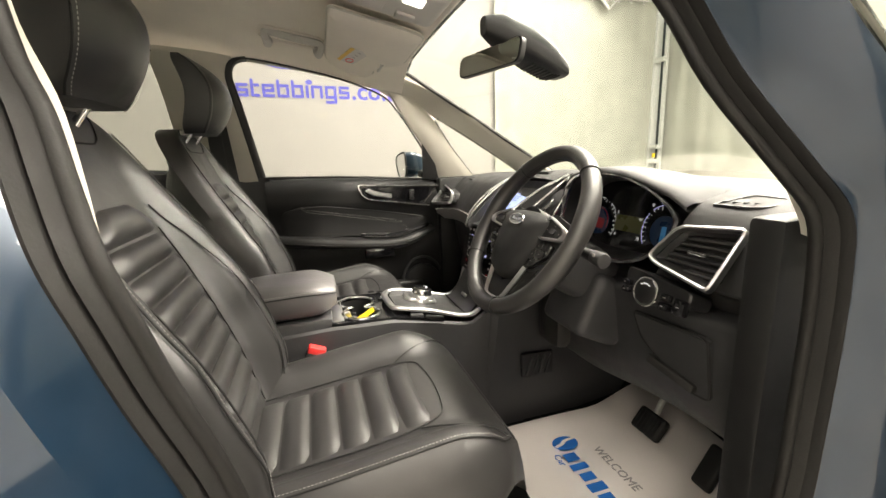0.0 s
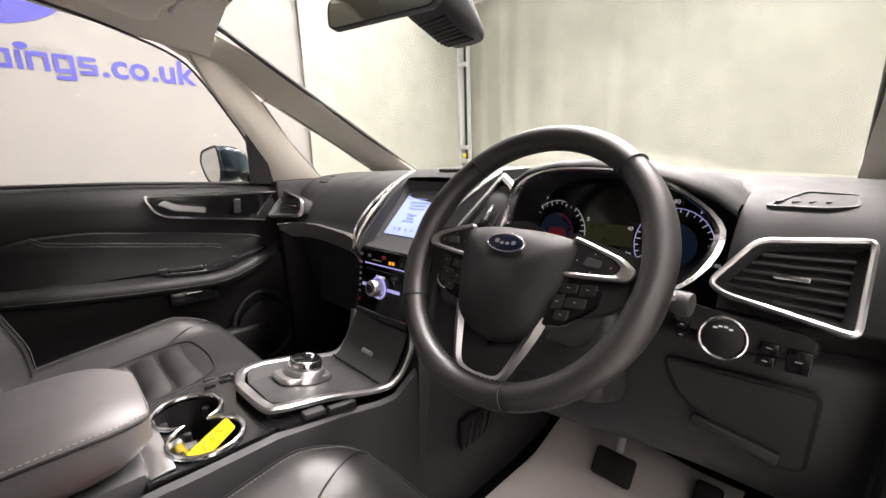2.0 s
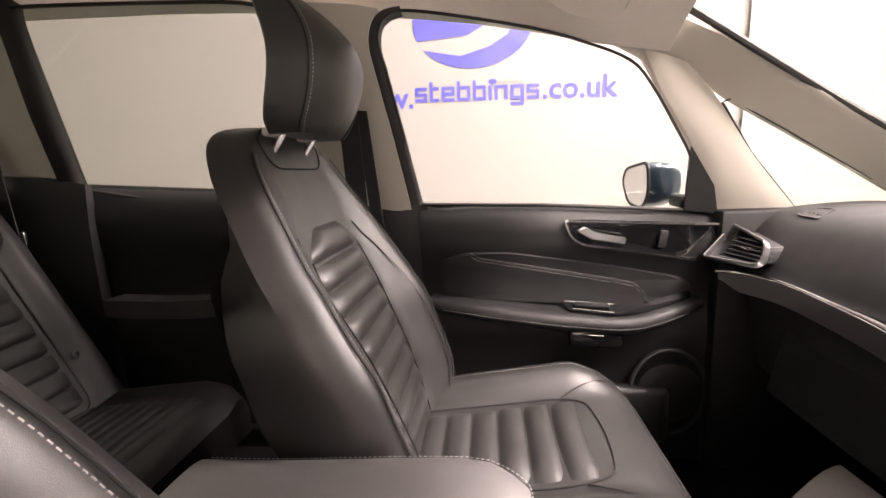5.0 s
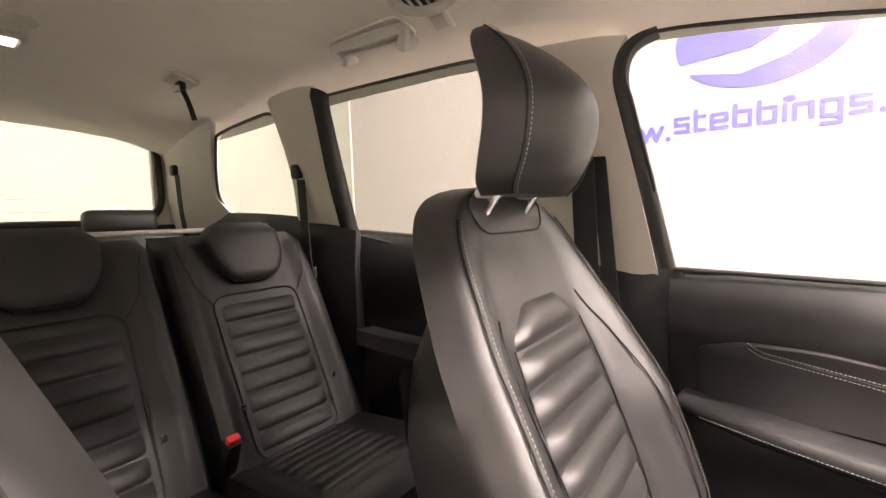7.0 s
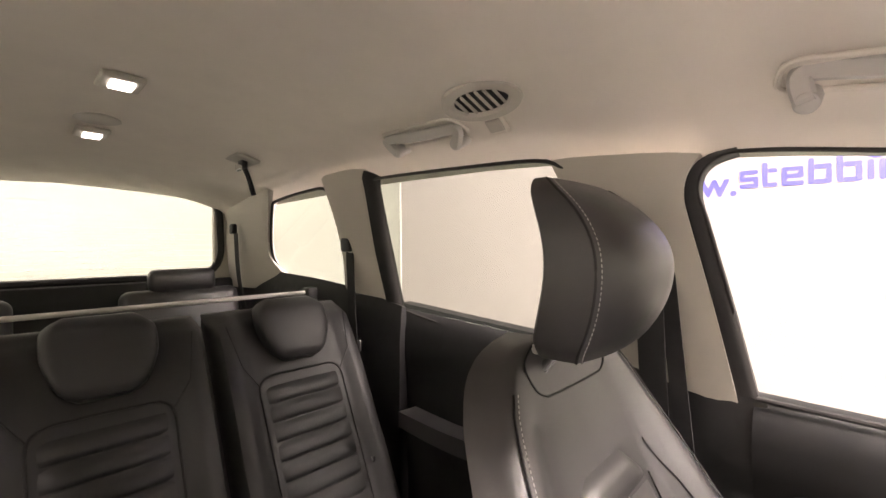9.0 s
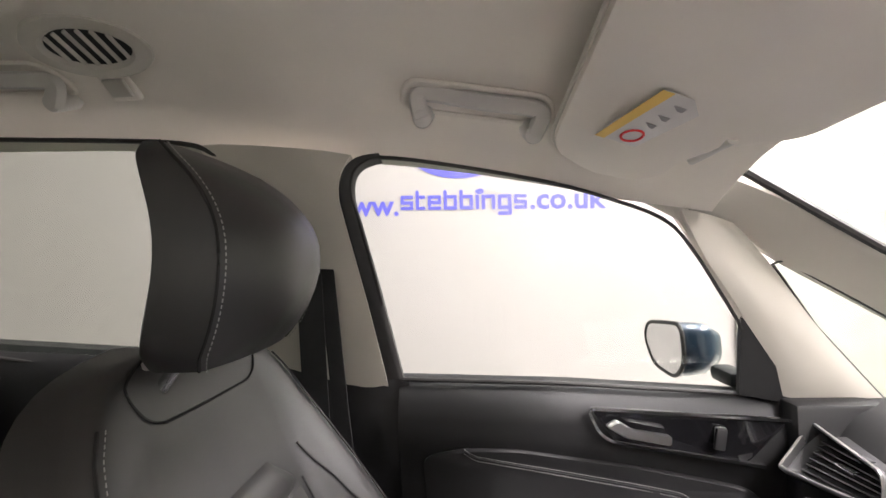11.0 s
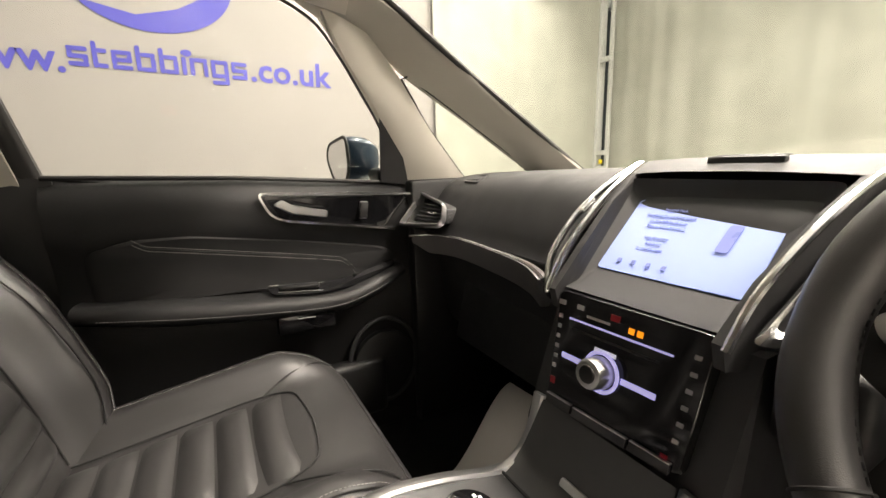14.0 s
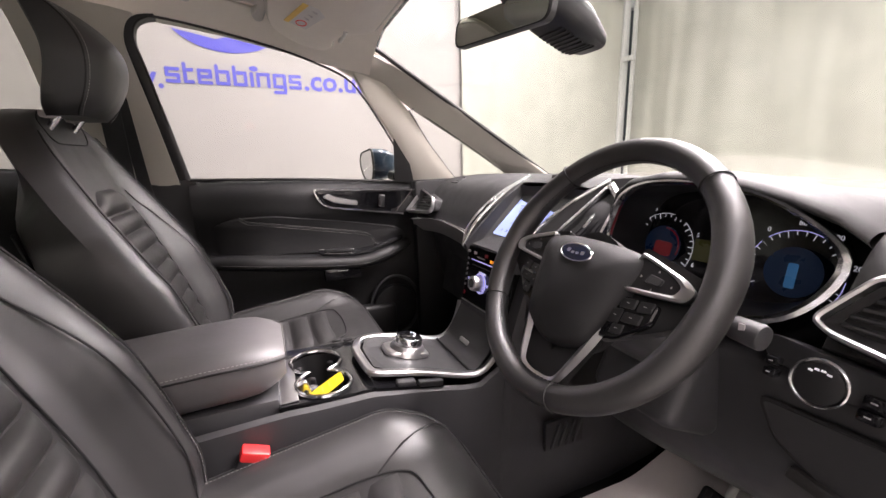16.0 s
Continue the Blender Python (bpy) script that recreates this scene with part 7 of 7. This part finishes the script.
# sun visors
for s in (1, -1):
    vis = thing("sun_visor", "beige sun visor folded up under the roof", "sun visor", (0.25, s * 0.35, 1.5), "sun visors")
    vo = [V((x, s * y, z)) for x, y, z in ((0.118, 0.155, 1.600), (0.120, 0.49, 1.552), (0.132, 0.53, 1.540), (0.19, 0.574, 1.519), (0.262, 0.580, 1.502), (0.288, 0.540, 1.503), (0.282, 0.49, 1.508), (0.302, 0.43, 1.511), (0.37, 0.38, 1.508), (0.385, 0.155, 1.532), (0.34, 0.148, 1.545))]
    vo = rounded(vo, 0.02, 4)
    c = sum(vo, V()) / len(vo)
    dn = V((-0.35, 0, -1)).normalized()
    part("panel", loft([[p - dn * 0.008 for p in vo], [p.lerp(c, -0.01) for p in vo], [p.lerp(c, 0.03) + dn * 0.010 for p in vo], [p.lerp(c, 0.25) + dn * 0.014 for p in vo], [p.lerp(c, 0.6) + dn * 0.014 for p in vo]], around=True, caps=True), LINING, vis)
    part("edge", tube([p.lerp(c, -0.005) for p in vo], 0.004, True, 6), PILLAR, vis)
    part("hinge", rod((0.30, s * 0.40, 1.506), (0.30, s * 0.488, 1.503), 0.006), GREYTRIM, vis)
    lo = [V((x, s * y, z)) for x, y, z in ((0.195, 0.325, 1.549), (0.155, 0.412, 1.533), (0.208, 0.432, 1.521), (0.258, 0.350, 1.537))]
    lo = [p + dn * 0.011 for p in lo]
    lab = part("label", slab(lo, 0.0006, towards=dn), LABEL, vis, "white and amber warning label", smooth=False)
    part("label_band", slab([lo[0] + dn * 0.0008, lo[1] + dn * 0.0008, lo[1].lerp(lo[2], 0.22) + dn * 0.0008, lo[0].lerp(lo[3], 0.22) + dn * 0.0008], 0.0004, towards=dn), ORANGE, lab, smooth=False)
    lc_ = lo[1].lerp(lo[2], 0.6).lerp(lo[0].lerp(lo[3], 0.6), 0.2) + dn * 0.0012
    part("label_ring", tube([lc_ + (lo[2] - lo[1]).normalized() * 0.012 * math.cos(q) + (lo[0] - lo[1]).normalized() * 0.012 * math.sin(q) for q in np.linspace(0, 6.283, 25)[:-1]], 0.0016, True, 6, dn), RED, lab)
    for k in (0.45, 0.62, 0.82):
        q0 = lo[1].lerp(lo[0], k).lerp(lo[2].lerp(lo[3], k), 0.55) + dn * 0.001
        part("label_bar", box(q0, (0.016, 0.010, 0.0006), 0, pose(0, 0, 0, 0, 22, 0)), INKGREY, lab, smooth=False)


def grab_handle(feet, bar, s, label):
    """A sprung handle: two feet on the roof's edge and a flat bar folded up above them."""
    (f0, f1), (b0, b1) = ([V((x, s * y, z)) for x, y, z in pair] for pair in (feet, bar))
    h = thing("grab_handle", label, "handle", (f0 + f1) / 2, "grab handles")
    along = (b1 - b0).normalized()
    path = spline([f0, f0.lerp(b0, 0.55), f0.lerp(b0, 0.9) + along * 0.006, b0 + along * 0.030, (b0 + b1) / 2 + V((0, -s * 0.004, -0.003)), b1 - along * 0.030, f1.lerp(b1, 0.9) - along * 0.006, f1.lerp(b1, 0.55), f1], 6)
    part("grip", sweep(path, [(0.013, 0.004), (0.009, 0.009), (-0.009, 0.009), (-0.013, 0.004), (-0.013, -0.004), (-0.009, -0.008), (0.009, -0.008), (0.013, -0.004)], up=(0, -s, -0.5)), GREYTRIM, h)
    for f, b in ((f0, b0), (f1, b1)):
        part("foot", rod(f + V((0, s * 0.035, 0.022)), f + V((0, -s * 0.006, -0.002)), 0.017, 0.014, 16, 0.004), GREYTRIM, h)
    rim_ = rounded([V((p.x, s * 0.548, roof_z(p.x, 0.548) - 0.003)) for p in (f0 - along * 0.035, f1 + along * 0.035)] + [V((p.x, s * 0.492, roof_z(p.x, 0.492) - 0.003)) for p in (f1 + along * 0.02, f0 - along * 0.02)], 0.025, 5)
    part("surround", tube(rim_, 0.004, True, 8, (0, -s, -1)), LINING, h, "moulded lining edge round the handle")


FRONT_FEET, FRONT_BAR = ((-0.065, 0.526, 1.589), (0.098, 0.526, 1.558)), ((-0.075, 0.522, 1.632), (0.114, 0.512, 1.590))
REAR_FEET, REAR_BAR = ((-0.855, 0.532, 1.660), (-0.655, 0.532, 1.645)), ((-0.885, 0.515, 1.694), (-0.628, 0.512, 1.672))
grab_handle(FRONT_FEET, FRONT_BAR, 1, "grey grab handle over the passenger's window")
grab_handle(REAR_FEET, REAR_BAR, 1, "grey grab handle over the rear window")
grab_handle(REAR_FEET, REAR_BAR, -1, "grey grab handle over the driver's side rear window")
hk = thing("coat_hook", "beige moulded coat hook cover", "hook", (-0.545, 0.545, 1.66))
part("cover", box((-0.545, 0.535, roof_z(-0.545, 0.535) - 0.004), (0.05, 0.045, 0.012), 0.005, pose(0, 0, 0, -38, 0, 0), 3), LINING, hk)
part("flap", box((-0.545, 0.53, roof_z(-0.545, 0.53) - 0.010), (0.036, 0.03, 0.008), 0.003, pose(0, 0, 0, -38, 0, 0), 3), PILLAR, hk)
for s in (1, -1):
    zr = roof_z(-0.525, 0.458)
    tilt = pose(-0.525, s * 0.458, zr - 0.004, s * -20, 0, 0)
    rvn = thing("roof_vent", "beige oval roof vent with dark slats", "air vent", (-0.525, s * 0.458, zr), "roof vents")
    ov = lambda r1, r2, z: [tilt @ V((r1 * math.cos(q), r2 * math.sin(q), z)) for q in np.linspace(0, 6.283, 41)[:-1]]
    part("ring", loft([ov(0.092, 0.055, 0.006), ov(0.088, 0.052, -0.008), ov(0.066, 0.036, -0.010), ov(0.060, 0.031, -0.002)], around=True), PILLAR, rvn)
    part("well", slab(ov(0.063, 0.034, -0.0015), 0.001, towards=(0, 0, -1)), RUBBER, rvn)
    for i in range(6):
        x = -0.045 + i * 0.018
        w = 0.030 * math.sqrt(max(0.05, 1 - (x / 0.062) ** 2))
        part("slat", moved(box((x, 0, -0.005), (0.003, 2 * w, 0.006), 0.001, pose(0, 0, 0, 0, 25, 0)), tilt), PILLAR, rvn)
for x in (-1.085, -1.51):
    zr = roof_z(x, 0)
    rl = thing("roof_lamp", "small lit reading lamp in the roof lining", "lamp", (x, 0, zr), "roof lamps")
    part("bezel", box((x, 0, zr - 0.006), (0.09, 0.075, 0.016), 0.007, None, 3), PILLAR, rl)
    part("lens", box((x + 0.008, 0, zr - 0.016), (0.05, 0.04, 0.008), 0.003), LAMP_WHITE, rl, "lit lens")
for x, r in ((-1.40, 0.05),):
    cap = thing("roof_speaker", "round beige speaker cover in the roof lining", "speaker", (x, 0.0, roof_z(x, 0)))
    part("disc", rod((x, 0.0, roof_z(x, 0) + 0.004), (x, 0.0, roof_z(x, 0) - 0.004), r, seg=32, bevel=0.003), PILLAR, cap)
bh = thing("belt_guide", "roof belt guide with a hanging black belt tongue", "belt guide", (-1.48, 0.385, 1.7))
part("plate", box((-1.48, 0.385, roof_z(-1.48, 0.385) - 0.004), (0.10, 0.08, 0.012), 0.005, pose(0, 0, 0, -14, 0, 0), 3), PILLAR, bh)
part("clip", box((-1.48, 0.385, roof_z(-1.48, 0.385) - 0.02), (0.04, 0.02, 0.03), 0.005), DARK, bh)
part("strap", tube(spline([(-1.48, 0.385, roof_z(-1.48, 0.385) - 0.02), (-1.485, 0.405, roof_z(-1.48, 0.385) - 0.06), (-1.48, 0.42, roof_z(-1.48, 0.385) - 0.12)], 5), 0.008), BELT, bh)
part("tongue", box((-1.47, 0.368, roof_z(-1.48, 0.385) - 0.035), (0.03, 0.012, 0.02), 0.003), CHROME, bh)
# front roof console
oc = thing("roof_console", "light grey roof console with a lit reading lamp", "roof console", (0.27, 0, 1.6))
part("body", box((0.27, -0.02, 1.582), (0.24, 0.20, 0.05), 0.02, pose(0, 0, 0, 0, 14, 0), 4), GREYTRIM, oc)
part("lens", box((0.30, -0.075, 1.548), (0.05, 0.04, 0.012), 0.004, pose(0, 0, 0, 0, 14, 0)), LAMP_WHITE, oc, "lit lens")
part("lens", box((0.30, 0.035, 1.548), (0.05, 0.04, 0.012), 0.004, pose(0, 0, 0, 0, 14, 0)), GREYTRIM, oc)
part("flap", box((0.21, -0.02, 1.572), (0.07, 0.12, 0.012), 0.004, pose(0, 0, 0, 0, 14, 0)), GREYTRIM, oc)

# ---- seat belts on the pillars ----
def belt_strap(name, top, low, w, label, up=(0, -1, 0)):
    b = thing(name, label, "seat belt", low)
    path = spline([V(top), V(top).lerp(V(low), 0.5) + V((0, -0.01, 0)), V(low)], 8)
    part("webbing", sweep(path, [(w / 2, 0.0012), (-w / 2, 0.0012), (-w / 2, -0.0012), (w / 2, -0.0012)], up=up), BELT, b)
    part("lower_anchor", box(V(low), (0.05, 0.02, 0.03), 0.006), DARK, b)
    if w > 0.04:
        part("anchor_cover", box(V(top) + V((0, -0.012, 0.02)), (0.05, 0.025, 0.05), 0.010, None, 3), DARK, b)
    return b


belt_strap("seat_belt", (-0.298, 0.668, 1.36), (-0.27, 0.70, 0.55), 0.048, "black front seat belt hanging on the door pillar")
part("belt_adjuster", box((-0.305, 0.662, 1.41), (0.055, 0.02, 0.11), 0.012, pose(0, 0, 0, -22, 8, 0), 3), GREYTRIM, None, "light grey belt height adjuster", category="belt adjuster")
belt_strap("seat_belt", (-0.272, 0.685, 1.37), (-0.20, 0.715, 0.55), 0.03, "black return strap of the front seat belt")
b2 = belt_strap("seat_belt", (-1.27, 0.66, 1.41), (-1.25, 0.70, 0.65), 0.044, "black rear seat belt hanging beside the seat")
part("tongue", box((-1.255, 0.685, 1.08), (0.03, 0.012, 0.04), 0.003), CHROME, b2)
belt_strap("seat_belt", (-2.2, 0.62, 1.50), (-2.2, 0.66, 1.1), 0.05, "black third row seat belt on the tail pillar")
